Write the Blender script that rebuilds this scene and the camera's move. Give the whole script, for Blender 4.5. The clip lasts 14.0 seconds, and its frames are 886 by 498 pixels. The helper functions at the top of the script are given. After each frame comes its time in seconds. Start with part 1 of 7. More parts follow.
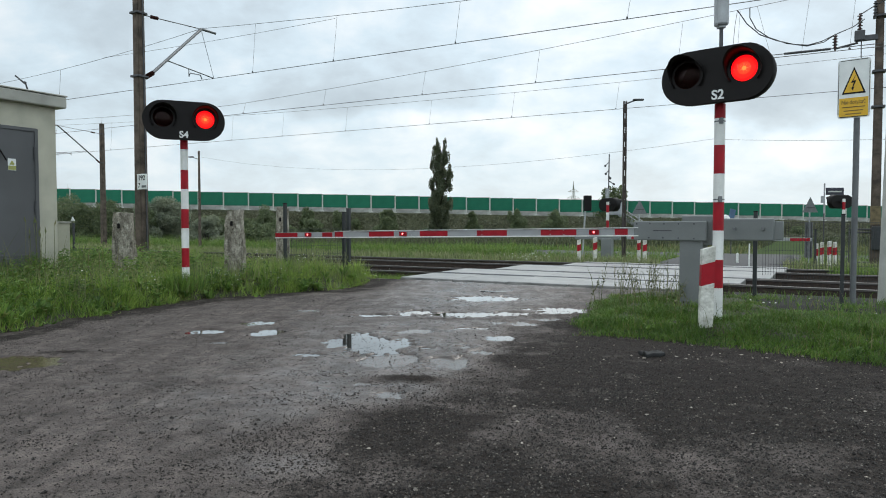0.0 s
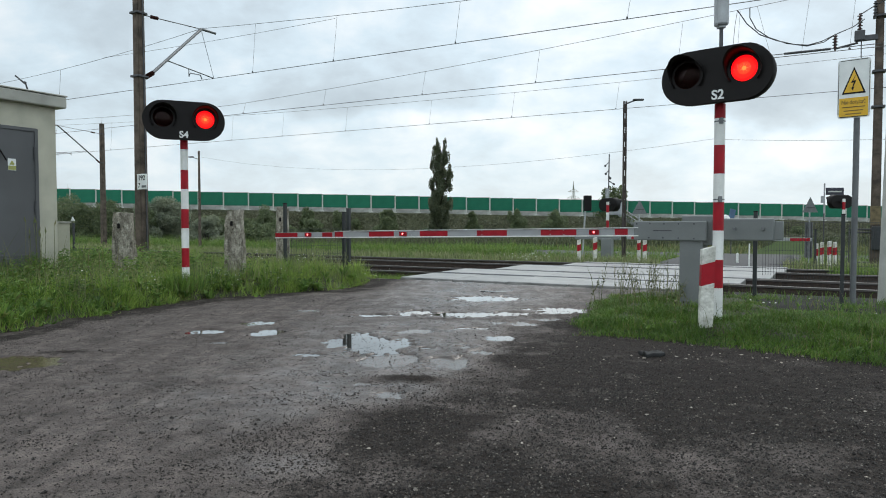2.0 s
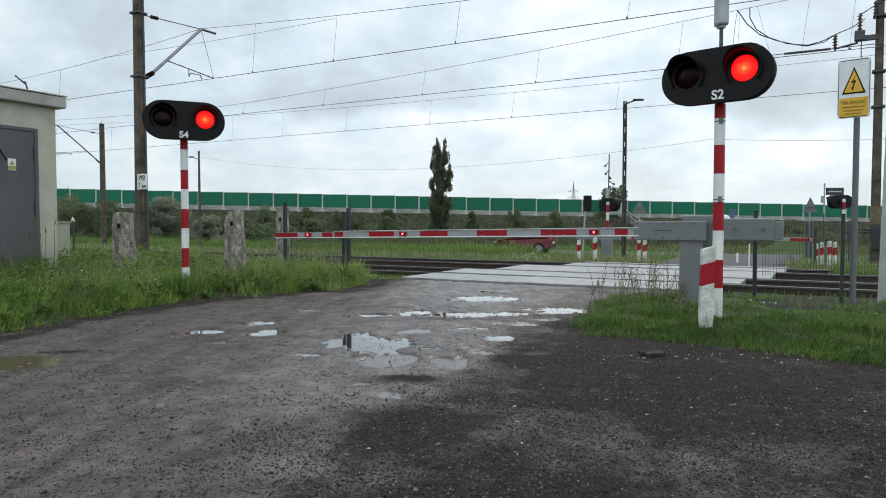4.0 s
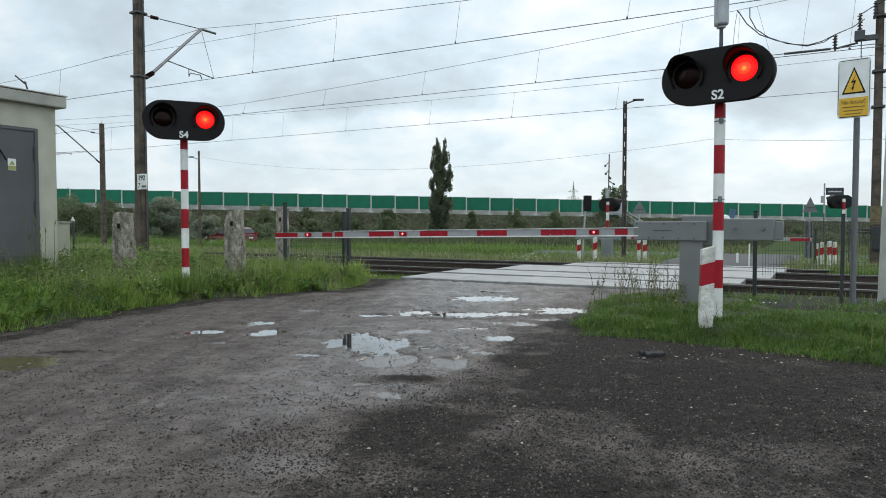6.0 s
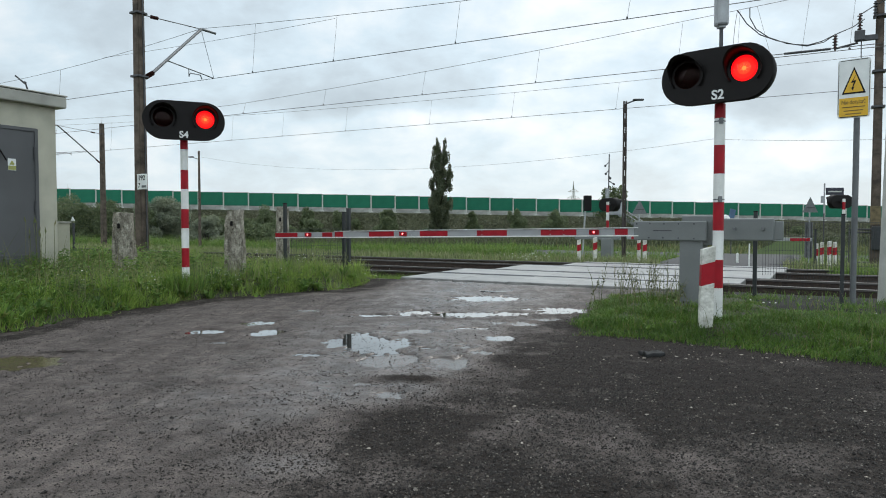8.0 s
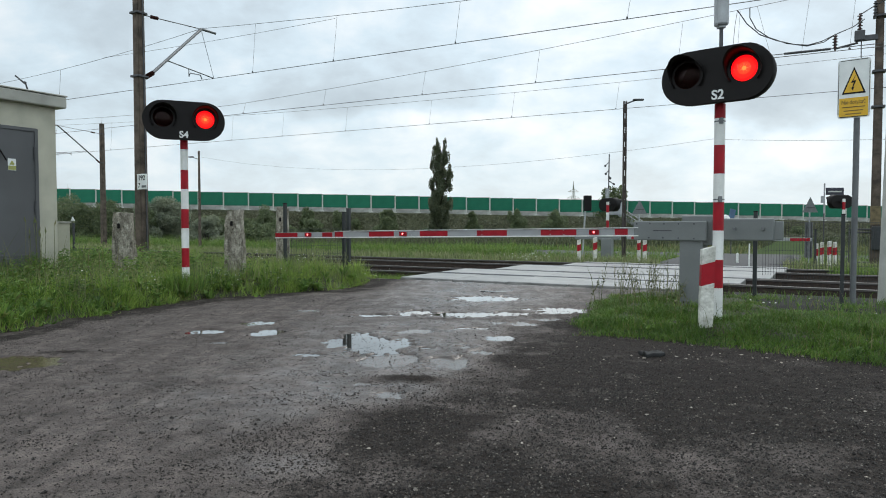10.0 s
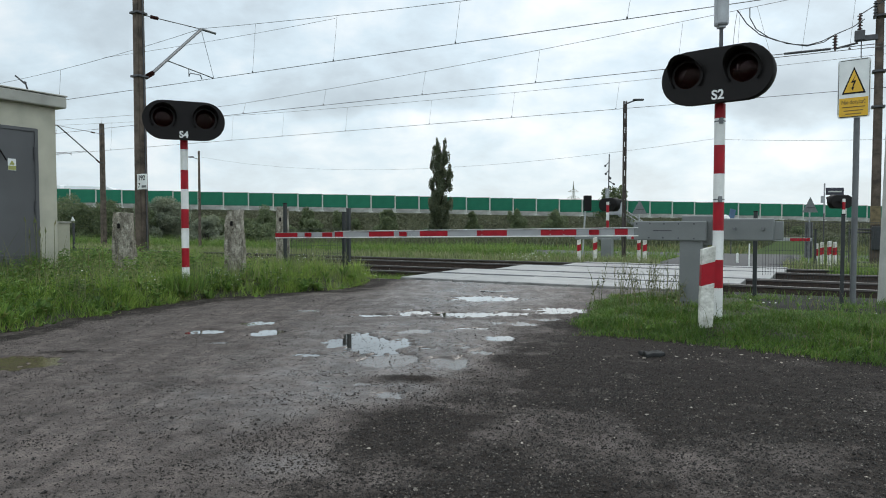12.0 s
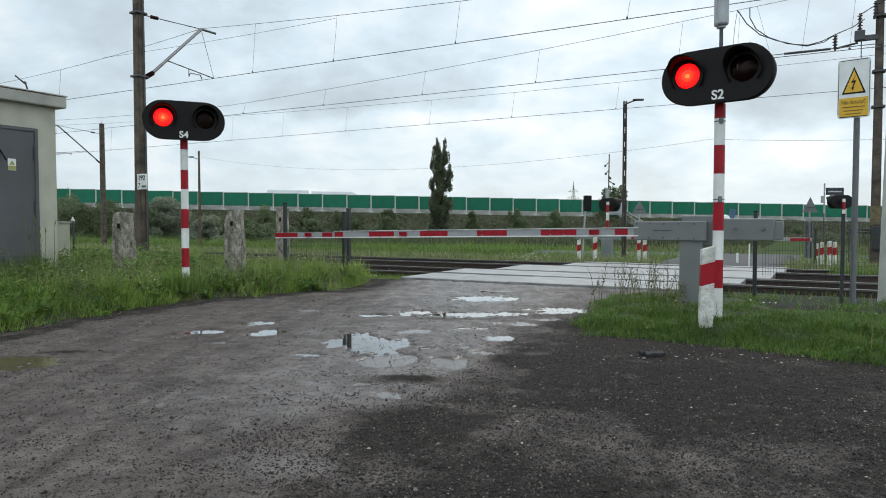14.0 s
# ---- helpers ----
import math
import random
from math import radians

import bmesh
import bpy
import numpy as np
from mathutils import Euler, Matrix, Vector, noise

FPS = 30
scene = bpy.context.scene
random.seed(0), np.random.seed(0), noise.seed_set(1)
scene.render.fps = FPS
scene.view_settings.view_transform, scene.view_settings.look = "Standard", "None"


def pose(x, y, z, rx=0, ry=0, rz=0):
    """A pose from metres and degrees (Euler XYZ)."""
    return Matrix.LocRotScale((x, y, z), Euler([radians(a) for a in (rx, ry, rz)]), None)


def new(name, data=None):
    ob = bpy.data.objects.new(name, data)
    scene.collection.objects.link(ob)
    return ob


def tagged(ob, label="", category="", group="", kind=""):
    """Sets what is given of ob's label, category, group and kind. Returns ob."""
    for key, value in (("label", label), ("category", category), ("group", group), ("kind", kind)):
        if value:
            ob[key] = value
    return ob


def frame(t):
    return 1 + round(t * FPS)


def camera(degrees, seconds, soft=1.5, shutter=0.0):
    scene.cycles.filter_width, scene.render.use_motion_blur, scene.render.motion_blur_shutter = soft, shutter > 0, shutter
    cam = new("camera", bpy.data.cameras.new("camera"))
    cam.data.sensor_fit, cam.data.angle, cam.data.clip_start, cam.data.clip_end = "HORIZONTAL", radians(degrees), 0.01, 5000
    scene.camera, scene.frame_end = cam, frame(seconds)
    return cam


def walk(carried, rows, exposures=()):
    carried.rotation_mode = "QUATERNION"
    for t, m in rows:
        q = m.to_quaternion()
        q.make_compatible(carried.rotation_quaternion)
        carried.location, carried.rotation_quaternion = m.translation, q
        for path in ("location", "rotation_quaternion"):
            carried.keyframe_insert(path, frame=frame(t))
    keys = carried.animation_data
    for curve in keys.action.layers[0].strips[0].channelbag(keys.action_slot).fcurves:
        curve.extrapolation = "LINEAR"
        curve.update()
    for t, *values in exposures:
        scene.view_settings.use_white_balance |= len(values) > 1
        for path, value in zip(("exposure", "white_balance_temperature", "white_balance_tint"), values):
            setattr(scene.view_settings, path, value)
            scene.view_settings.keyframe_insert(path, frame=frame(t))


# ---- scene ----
cam = camera(66, 14.0, soft=1.0)
walk(cam, [(0.0, pose(0, 0, 1.05, 87.818, 0, 0)), (14.0, pose(0, 0, 1.05, 87.818, 0, 0))], exposures=[(0.0, 0.0), (14.0, 0.0)])

# ---- light: an overcast sky with soft cloud banks, and a wide veiled sun ----
SUN_UP, SUN_TURN = 48, 25
BANKS = (
    (-0.30, 0.215, 0.26, 0.060, -0.075), (-0.12, 0.175, 0.12, 0.030, -0.070), (-0.50, 0.29, 0.16, 0.06, -0.03), (-0.09, 0.138, 0.10, 0.018, 0.11),
    (0.24, 0.28, 0.17, 0.07, 0.11), (0.10, 0.130, 0.14, 0.022, 0.07), (0.25, 0.085, 0.14, 0.045, -0.045), (0.53, 0.105, 0.08, 0.030, 0.09),
    (0.47, 0.178, 0.15, 0.034, -0.15), (-0.42, 0.10, 0.12, 0.03, 0.05), (0.60, 0.26, 0.16, 0.08, -0.11),
)


def make_world():
    w = bpy.data.worlds.new("overcast")
    scene.world = w
    w.use_nodes = True
    nt = w.node_tree
    nt.nodes.clear()
    n, l = nt.nodes.new, nt.links.new
    out, bg = n("ShaderNodeOutputWorld"), n("ShaderNodeBackground")
    sky = n("ShaderNodeTexSky")
    sky.sky_type = "NISHITA"
    sky.sun_disc = False
    sky.sun_elevation, sky.sun_rotation = radians(SUN_UP), radians(SUN_TURN)
    sky.air_density, sky.dust_density = 1.0, 2.0
    dim = n("ShaderNodeMix")
    dim.data_type, dim.blend_type = "RGBA", "MULTIPLY"
    dim.inputs[0].default_value = 1
    dim.inputs[7].default_value = (0.10, 0.10, 0.10, 1)
    l(sky.outputs[0], dim.inputs[6])
    co = n("ShaderNodeTexCoord")
    sep = n("ShaderNodeSeparateXYZ")
    l(co.outputs["Generated"], sep.inputs[0])

    def calc(how, a, b=None, c=None):
        q = n("ShaderNodeMath")
        q.operation = how
        for i, v in enumerate((a, b, c)):
            if isinstance(v, (int, float)):
                q.inputs[i].default_value = v
            elif v is not None:
                l(v, q.inputs[i])
        return q.outputs[0]

    # the cloud deck lies flat overhead, so it closes up towards the horizon
    deep = calc("ADD", calc("ABSOLUTE", sep.outputs[2]), 0.42)
    flat = n("ShaderNodeCombineXYZ")
    l(calc("DIVIDE", sep.outputs[0], deep), flat.inputs[0])
    l(calc("DIVIDE", sep.outputs[1], deep), flat.inputs[1])
    flat.inputs[2].default_value = 0.4

    def cloud(scale, detail, rough, warp):
        q = n("ShaderNodeTexNoise")
        q.inputs["Scale"].default_value, q.inputs["Detail"].default_value = scale, detail
        q.inputs["Roughness"].default_value, q.inputs["Distortion"].default_value = rough, warp
        l(flat.outputs[0], q.inputs["Vector"])
        return q.outputs[0]

    tone = calc("MULTIPLY_ADD", cloud(3.6, 9, 0.52, 0.3), 0.50, 0.272)
    tone = calc("MULTIPLY_ADD", cloud(12.0, 7, 0.6, 0.1), 0.15, calc("SUBTRACT", tone, 0.075))
    # broad banks and breaks: where along, how high, half widths, lighter or darker
    ahead = calc("MAXIMUM", sep.outputs[1], 0.05)
    drift = calc("MULTIPLY_ADD", cloud(3.1, 4, 0.5, 0.0), 0.30, -0.15)
    along = calc("ADD", calc("DIVIDE", sep.outputs[0], ahead), drift)
    height = calc("MULTIPLY_ADD", drift, 0.35, calc("DIVIDE", sep.outputs[2], ahead))
    for x, z, rx, rz, k in BANKS:
        a = calc("POWER", calc("DIVIDE", calc("SUBTRACT", along, x), rx), 2.0)
        b = calc("POWER", calc("DIVIDE", calc("SUBTRACT", height, z), rz), 2.0)
        tone = calc("MULTIPLY_ADD", calc("EXPONENT", calc("MULTIPLY", calc("ADD", a, b), -1.0)), k, tone)
    ramp = n("ShaderNodeValToRGB")
    e = ramp.color_ramp.elements
    e[0].position, e[0].color = 0.32, (0.50, 0.585, 0.64, 1)
    e[1].position, e[1].color = 0.66, (1.10, 1.13, 1.14, 1)
    e.new(0.43).color = (0.63, 0.735, 0.80, 1)
    e.new(0.50).color = (0.735, 0.875, 0.96, 1)
    e.new(0.57).color = (0.90, 0.99, 1.035, 1)
    l(tone, ramp.inputs[0])
    mix = n("ShaderNodeMix")
    mix.data_type = "RGBA"
    mix.inputs[0].default_value = 0.86
    l(dim.outputs[2], mix.inputs[6])
    # pale haze towards the horizon
    low, haze = n("ShaderNodeMapRange"), n("ShaderNodeMix")
    low.inputs["From Min"].default_value, low.inputs["From Max"].default_value = 0.02, 0.16
    low.inputs["To Min"].default_value, low.inputs["To Max"].default_value = 0.45, 0.0
    l(sep.outputs[2], low.inputs[0])
    haze.data_type = "RGBA"
    haze.inputs[7].default_value = (0.88, 0.975, 1.04, 1)
    l(low.outputs[0], haze.inputs[0])
    l(ramp.outputs[0], haze.inputs[6])
    l(haze.outputs[2], mix.inputs[7])
    # the cloud is thinner towards the veiled sun
    dot, veil = n("ShaderNodeVectorMath"), n("ShaderNodeMapRange")
    dot.operation = "DOT_PRODUCT"
    l(co.outputs["Generated"], dot.inputs[0])
    dot.inputs[1].default_value = (0.40, 0.72, 0.57)
    veil.inputs["From Min"].default_value, veil.inputs["From Max"].default_value = 0.45, 1.0
    veil.inputs["To Min"].default_value, veil.inputs["To Max"].default_value = 0.96, 1.05
    l(dot.outputs["Value"], veil.inputs[0])
    # the unseen sky behind the eye is brightened, to light faces turned to it
    back, both = n("ShaderNodeMapRange"), n("ShaderNodeMath")
    back.inputs["From Min"].default_value, back.inputs["From Max"].default_value = -0.6, 0.5
    back.inputs["To Min"].default_value, back.inputs["To Max"].default_value = 1.6, 1.0
    l(sep.outputs[1], back.inputs[0])
    both.operation = "MULTIPLY"
    l(veil.outputs[0], both.inputs[0])
    l(back.outputs[0], both.inputs[1])
    l(mix.outputs[2], bg.inputs[0])
    l(both.outputs[0], bg.inputs[1])
    l(bg.outputs[0], out.inputs[0])


make_world()
sun = new("sun", bpy.data.lights.new("sun", "SUN"))
sun.data.energy, sun.data.angle, sun.data.color = 0.9, radians(25), (1.0, 0.97, 0.92)
sun.matrix_world = pose(0, 0, 50, 90 - SUN_UP, 0, 180 - SUN_TURN)

# ---- plan: u runs along the railway (to the right), d across it (away) ----
TURN = -28.933
TU, TN = Vector((0.87519, -0.48378, 0)), Vector((0.48378, 0.87519, 0))
WALL_U = Vector((0.9959, 0.0907, 0))  # along the noise barrier
WALL_0 = Vector((-33.8, 112.0, 0))


def tk(u, d, z=0.0):
    return TU * u + TN * d + Vector((0, 0, z))


def at(u, d, z=0.0, turn=0.0):
    return pose(*tk(u, d, z), 0, 0, TURN + turn)


def step(a, b, x):
    t = min(1.0, max(0.0, (x - a) / (b - a)))
    return t * t * (3 - 2 * t)


def crest(s):
    return max(0.6, min(8.0, 3.1 - 0.0175 * s))


def lie(x, y):
    """Height of the bare land."""
    d = x * TN.x + y * TN.y
    z = -0.45 + 0.30 * step(13.5, 16, d) - 0.90 * step(18.4, 34, d)
    return z + 0.05 * noise.noise((x * 0.07, y * 0.07, 0)) * step(20, 40, d)


def wob(x, y, s, k=0.0):
    return noise.noise((x * s, y * s, k))


# ---- mesh helpers ----
def thing(name, m, label, category, group="", kind=""):
    ob = new(name)
    ob.empty_display_size = 0.2
    ob.matrix_basis = m
    return tagged(ob, label, category, group, kind)


def mesh_of(name, bm, material):
    me = bpy.data.meshes.new(name)
    bmesh.ops.recalc_face_normals(bm, faces=bm.faces)
    bm.to_mesh(me)
    bm.free()
    for m in material if isinstance(material, (list, tuple)) else [material]:
        me.materials.append(m)
    return me


def part(name, bm, material, parent, label="", m=None):
    ob = new(name, mesh_of(name, bm, material))
    if parent is not None:
        ob.parent = parent
    if m is not None:
        ob.matrix_basis = m
    return tagged(ob, label) if label else ob


def box(bm, c, s, bevel=0.0, m=None):
    r = bmesh.ops.create_cube(bm, size=1, matrix=Matrix.Translation(c) @ Matrix.Diagonal((*s, 1)))
    vs = r["verts"]
    if bevel:
        es = list({e for v in vs for e in v.link_edges})
        q = bmesh.ops.bevel(bm, geom=es, offset=bevel, segments=2, affect="EDGES", profile=0.5)
        vs = list({v for f in q["faces"] for v in f.verts} | {v for v in vs if v.is_valid})
    if m is not None:
        bmesh.ops.transform(bm, matrix=m, verts=vs)
    return vs


def rod(bm, p, q, r, r2=None, n=10):
    p, q = Vector(p), Vector(q)
    way = q - p
    m = Matrix.Translation((p + q) / 2) @ way.to_track_quat("Z", "Y").to_matrix().to_4x4()
    res = bmesh.ops.create_cone(bm, cap_ends=True, segments=n, radius1=r, radius2=r if r2 is None else r2, depth=way.length, matrix=m)
    for f in {f for v in res["verts"] for f in v.link_faces}:
        f.smooth = len(f.verts) == 4
        if not f.smooth:
            for e in f.edges:
                e.smooth = False
    return res["verts"]


def tube(bm, pts, r, n=6):
    for a, b in zip(pts, pts[1:]):
        rod(bm, a, b, r, n=n)


def ball(bm, c, r, seg=10, squash=(1, 1, 1)):
    res = bmesh.ops.create_uvsphere(bm, u_segments=seg, v_segments=max(4, seg // 2), radius=r, matrix=Matrix.Translation(c) @ Matrix.Diagonal((*squash, 1)))
    for f in {f for v in res["verts"] for f in v.link_faces}:
        f.smooth = True


def prism(bm, pts, a, b, axis="y"):
    """Outline in two axes, drawn out along the third from a to b."""
    put = {"y": lambda p, t: (p[0], t, p[1]), "x": lambda p, t: (t, p[0], p[1]), "z": lambda p, t: (p[0], p[1], t)}[axis]
    va, vb = [bm.verts.new(put(p, a)) for p in pts], [bm.verts.new(put(p, b)) for p in pts]
    bm.faces.new(va)
    bm.faces.new(vb[::-1])
    k = len(pts)
    for i in range(k):
        bm.faces.new((va[i], vb[i], vb[(i + 1) % k], va[(i + 1) % k]))
    return va + vb


def raw(name, co, faces, material, smooth=False):
    """A large mesh straight from arrays; faces all have the same number of corners."""
    me = bpy.data.meshes.new(name)
    co, faces = np.asarray(co, np.float32), np.asarray(faces, np.int32)
    k = faces.shape[1]
    me.vertices.add(len(co))
    me.vertices.foreach_set("co", co.ravel())
    me.loops.add(faces.size)
    me.loops.foreach_set("vertex_index", faces.ravel())
    me.polygons.add(len(faces))
    me.polygons.foreach_set("loop_start", np.arange(0, faces.size, k, dtype=np.int32))
    me.polygons.foreach_set("use_smooth", np.full(len(faces), smooth))
    me.update(calc_edges=True)
    me.validate()
    me.materials.append(material)
    return new(name, me)


def sheet(name, us, vs, put, material):
    """A grid surface: put(u, v) gives the place."""
    co = [put(a, b) for b in vs for a in us]
    n, k = len(us), len(vs)
    i = np.arange(n * (k - 1)).reshape(k - 1, n)[:, :-1].ravel()
    return raw(name, co, np.stack([i, i + 1, i + 1 + n, i + n], 1), material, True)


# ---- materials ----
def mat(name, col, rough=0.6, metal=0.0, var=0.25, scale=6.0, bump=0.15, fine=90.0, tint=None, per="", spread=0.25, spec=0.5, glow=None, space="Object"):
    """Two scales of colour change, fine relief, optional change from piece to piece."""
    m = bpy.data.materials.new(name)
    m.use_nodes = True
    nt = m.node_tree
    n, l = nt.nodes.new, nt.links.new
    p = nt.nodes["Principled BSDF"]
    co = n("ShaderNodeTexCoord")
    big, small = n("ShaderNodeTexNoise"), n("ShaderNodeTexNoise")
    big.inputs["Scale"].default_value, big.inputs["Detail"].default_value = scale, 5
    small.inputs["Scale"].default_value, small.inputs["Detail"].default_value = fine, 4
    for q in (big, small):
        l(co.outputs[space], q.inputs["Vector"])
    dark = tint or tuple(c * (1 - var * 1.6) for c in col)
    lite = tuple(min(1, c * (1 + var)) for c in col)
    r = n("ShaderNodeValToRGB")
    e = r.color_ramp.elements
    e[0].position, e[0].color = 0.30, (*dark, 1)
    e[1].position, e[1].color = 0.70, (*lite, 1)
    add = n("ShaderNodeMath")
    add.operation = "MULTIPLY_ADD"
    l(small.outputs[0], add.inputs[0])
    add.inputs[1].default_value = 0.45
    sub = n("ShaderNodeMath")
    sub.operation = "MULTIPLY_ADD"
    l(big.outputs[0], sub.inputs[0])
    sub.inputs[1].default_value, sub.inputs[2].default_value = 1.0, -0.225
    l(sub.outputs[0], add.inputs[2])
    l(add.outputs[0], r.inputs[0])
    colour = r.outputs[0]
    if per:
        rnd = n("ShaderNodeObjectInfo").outputs["Random"] if per == "object" else n("ShaderNodeNewGeometry").outputs["Random Per Island"]
        hsv = n("ShaderNodeHueSaturation")
        mr = n("ShaderNodeMapRange")
        mr.inputs["To Min"].default_value, mr.inputs["To Max"].default_value = 1 - spread, 1 + spread
        l(rnd, mr.inputs[0])
        l(mr.outputs[0], hsv.inputs["Value"])
        l(colour, hsv.inputs["Color"])
        colour = hsv.outputs[0]
    l(colour, p.inputs["Base Color"])
    rr = n("ShaderNodeMapRange")
    rr.inputs["To Min"].default_value, rr.inputs["To Max"].default_value = max(0.03, rough - 0.12), min(1, rough + 0.12)
    l(big.outputs[0], rr.inputs[0])
    l(rr.outputs[0], p.inputs["Roughness"])
    p.inputs["Metallic"].default_value, p.inputs["Specular IOR Level"].default_value = metal, spec
    if bump:
        b = n("ShaderNodeBump")
        b.inputs["Strength"].default_value, b.inputs["Distance"].default_value = bump, 0.01
        l(small.outputs[0], b.inputs["Height"])
        l(b.outputs[0], p.inputs["Normal"])
    if glow:
        p.inputs["Emission Color"].default_value, p.inputs["Emission Strength"].default_value = (*glow[:3], 1), glow[3]
    return m


def foliage(name, dark, lite, dry=None, translucent=0.35, rough=0.55):
    """Leaves and blades: colour from piece to piece, some light through them."""
    m = bpy.data.materials.new(name)
    m.use_nodes = True
    nt = m.node_tree
    n, l = nt.nodes.new, nt.links.new
    p = nt.nodes["Principled BSDF"]
    g, r = n("ShaderNodeNewGeometry"), n("ShaderNodeValToRGB")
    e = r.color_ramp.elements
    e[0].position, e[0].color = 0.0, (*dark, 1)
    e[1].position, e[1].color = 0.9, (*lite, 1)
    if dry:
        e.new(0.94).color = (*dry, 1)
        e[-1].position = 0.97
    l(g.outputs["Random Per Island"], r.inputs[0])
    nz, co, mixc = n("ShaderNodeTexNoise"), n("ShaderNodeTexCoord"), n("ShaderNodeMix")
    nz.inputs["Scale"].default_value, nz.inputs["Detail"].default_value = 1.3, 4
    l(co.outputs["Object"], nz.inputs["Vector"])
    mixc.data_type, mixc.blend_type = "RGBA", "MULTIPLY"
    mixc.inputs[0].default_value = 0.7
    rr = n("ShaderNodeValToRGB")
    rr.color_ramp.elements[0].position, rr.color_ramp.elements[0].color = 0.35, (0.55, 0.6, 0.5, 1)
    rr.color_ramp.elements[1].position, rr.color_ramp.elements[1].color = 0.65, (1.2, 1.15, 0.95, 1)
    l(nz.outputs[0], rr.inputs[0])
    l(r.outputs[0], mixc.inputs[6])
    l(rr.outputs[0], mixc.inputs[7])
    l(mixc.outputs[2], p.inputs["Base Color"])
    p.inputs["Roughness"].default_value = rough
    tr, ms = n("ShaderNodeBsdfTranslucent"), n("ShaderNodeMixShader")
    l(mixc.outputs[2], tr.inputs[0])
    ms.inputs[0].default_value = translucent
    l(p.outputs[0], ms.inputs[1])
    l(tr.outputs[0], ms.inputs[2])
    l(ms.outputs[0], nt.nodes["Material Output"].inputs[0])
    return m


def road_material():
    """Broken wet asphalt: brown silt, dark loose chippings, wet film in the hollows."""
    m = bpy.data.materials.new("worn_asphalt")
    m.use_nodes = True
    nt = m.node_tree
    n, l = nt.nodes.new, nt.links.new
    p = nt.nodes["Principled BSDF"]
    co = n("ShaderNodeTexCoord")

    def nz(scale, detail=6, rough=0.55):
        q = n("ShaderNodeTexNoise")
        q.inputs["Scale"].default_value, q.inputs["Detail"].default_value, q.inputs["Roughness"].default_value = scale, detail, rough
        l(co.outputs["Object"], q.inputs["Vector"])
        return q.outputs[0]

    def ramp(src, a, ca, b, cb):
        r = n("ShaderNodeValToRGB")
        e = r.color_ramp.elements
        e[0].position, e[0].color, e[1].position, e[1].color = a, (*ca, 1), b, (*cb, 1)
        l(src, r.inputs[0])
        return r.outputs[0]

    def mixc(f, a, b, how="MIX"):
        q = n("ShaderNodeMix")
        q.data_type, q.blend_type = "RGBA", how
        for src, i in ((f, 0), (a, 6), (b, 7)):
            if isinstance(src, (int, float)):
                q.inputs[i].default_value = src
            else:
                l(src, q.inputs[i])
        return q.outputs[2]

    silt = n("ShaderNodeAttribute")
    silt.attribute_name = "silt"
    wet = n("ShaderNodeAttribute")
    wet.attribute_name = "wet"
    vor = n("ShaderNodeTexVoronoi")
    vor.inputs["Scale"].default_value = 95
    l(co.outputs["Object"], vor.inputs["Vector"])
    grit = ramp(vor.outputs["Color"], 0.15, (0.0066, 0.0047, 0.0038), 0.95, (0.0400, 0.0292, 0.0232))
    mud = ramp(nz(5.0), 0.3, (0.0695, 0.0555, 0.0485), 0.7, (0.143, 0.1165, 0.1035))
    speck = ramp(nz(120, 3), 0.56, (1, 1, 1), 0.66, (0.35, 0.35, 0.35))
    mud = mixc(1.0, mud, speck, "MULTIPLY")
    mud = mixc(0.8, mud, ramp(nz(16.0, 5, 0.7), 0.34, (0.52, 0.52, 0.53), 0.56, (1.08, 1.08, 1.08)), "MULTIPLY")
    way = n("ShaderNodeMapping")
    way.inputs["Rotation"].default_value, way.inputs["Scale"].default_value = (0, 0, radians(28)), (5.5, 0.9, 1)
    l(co.outputs["Object"], way.inputs[0])
    ruts = n("ShaderNodeTexNoise")
    ruts.inputs["Scale"].default_value, ruts.inputs["Detail"].default_value, ruts.inputs["Roughness"].default_value = 1.0, 7, 0.6
    ruts.inputs["Distortion"].default_value = 0.8
    l(way.outputs[0], ruts.inputs["Vector"])
    mud = mixc(0.75, mud, ramp(ruts.outputs[0], 0.36, (0.62, 0.61, 0.60), 0.62, (1.22, 1.22, 1.23)), "MULTIPLY")
    f = n("ShaderNodeMath")
    f.operation = "MULTIPLY_ADD"
    l(nz(2.2, 8, 0.65), f.inputs[0])
    f.inputs[1].default_value = 1.35
    l(silt.outputs["Fac"], f.inputs[2])
    pick = ramp(f.outputs[0], 0.75, (0, 0, 0), 1.27, (1, 1, 1))
    l(mixc(pick, grit, mud), p.inputs["Base Color"])
    gloss = n("ShaderNodeMapRange")
    gloss.inputs["To Min"].default_value, gloss.inputs["To Max"].default_value = 0.22, 0.40
    l(pick, gloss.inputs[0])
    l(gloss.outputs[0], p.inputs["Specular IOR Level"])
    film = n("ShaderNodeMath")
    film.operation = "MULTIPLY_ADD"
    l(nz(3.4, 7, 0.6), film.inputs[0])
    film.inputs[1].default_value = 0.9
    l(wet.outputs["Fac"], film.inputs[2])
    mr = n("ShaderNodeMapRange")
    mr.inputs["From Min"].default_value, mr.inputs["From Max"].default_value = 0.55, 1.15
    mr.inputs["To Min"].default_value, mr.inputs["To Max"].default_value = 0.85, 0.20
    l(film.outputs[0], mr.inputs[0])
    l(mr.outputs[0], p.inputs["Roughness"])
    b = n("ShaderNodeBump")
    b.inputs["Distance"].default_value = 0.008
    bs = n("ShaderNodeMapRange")
    bs.inputs["From Min"].default_value, bs.inputs["From Max"].default_value = 0.6, 1.2
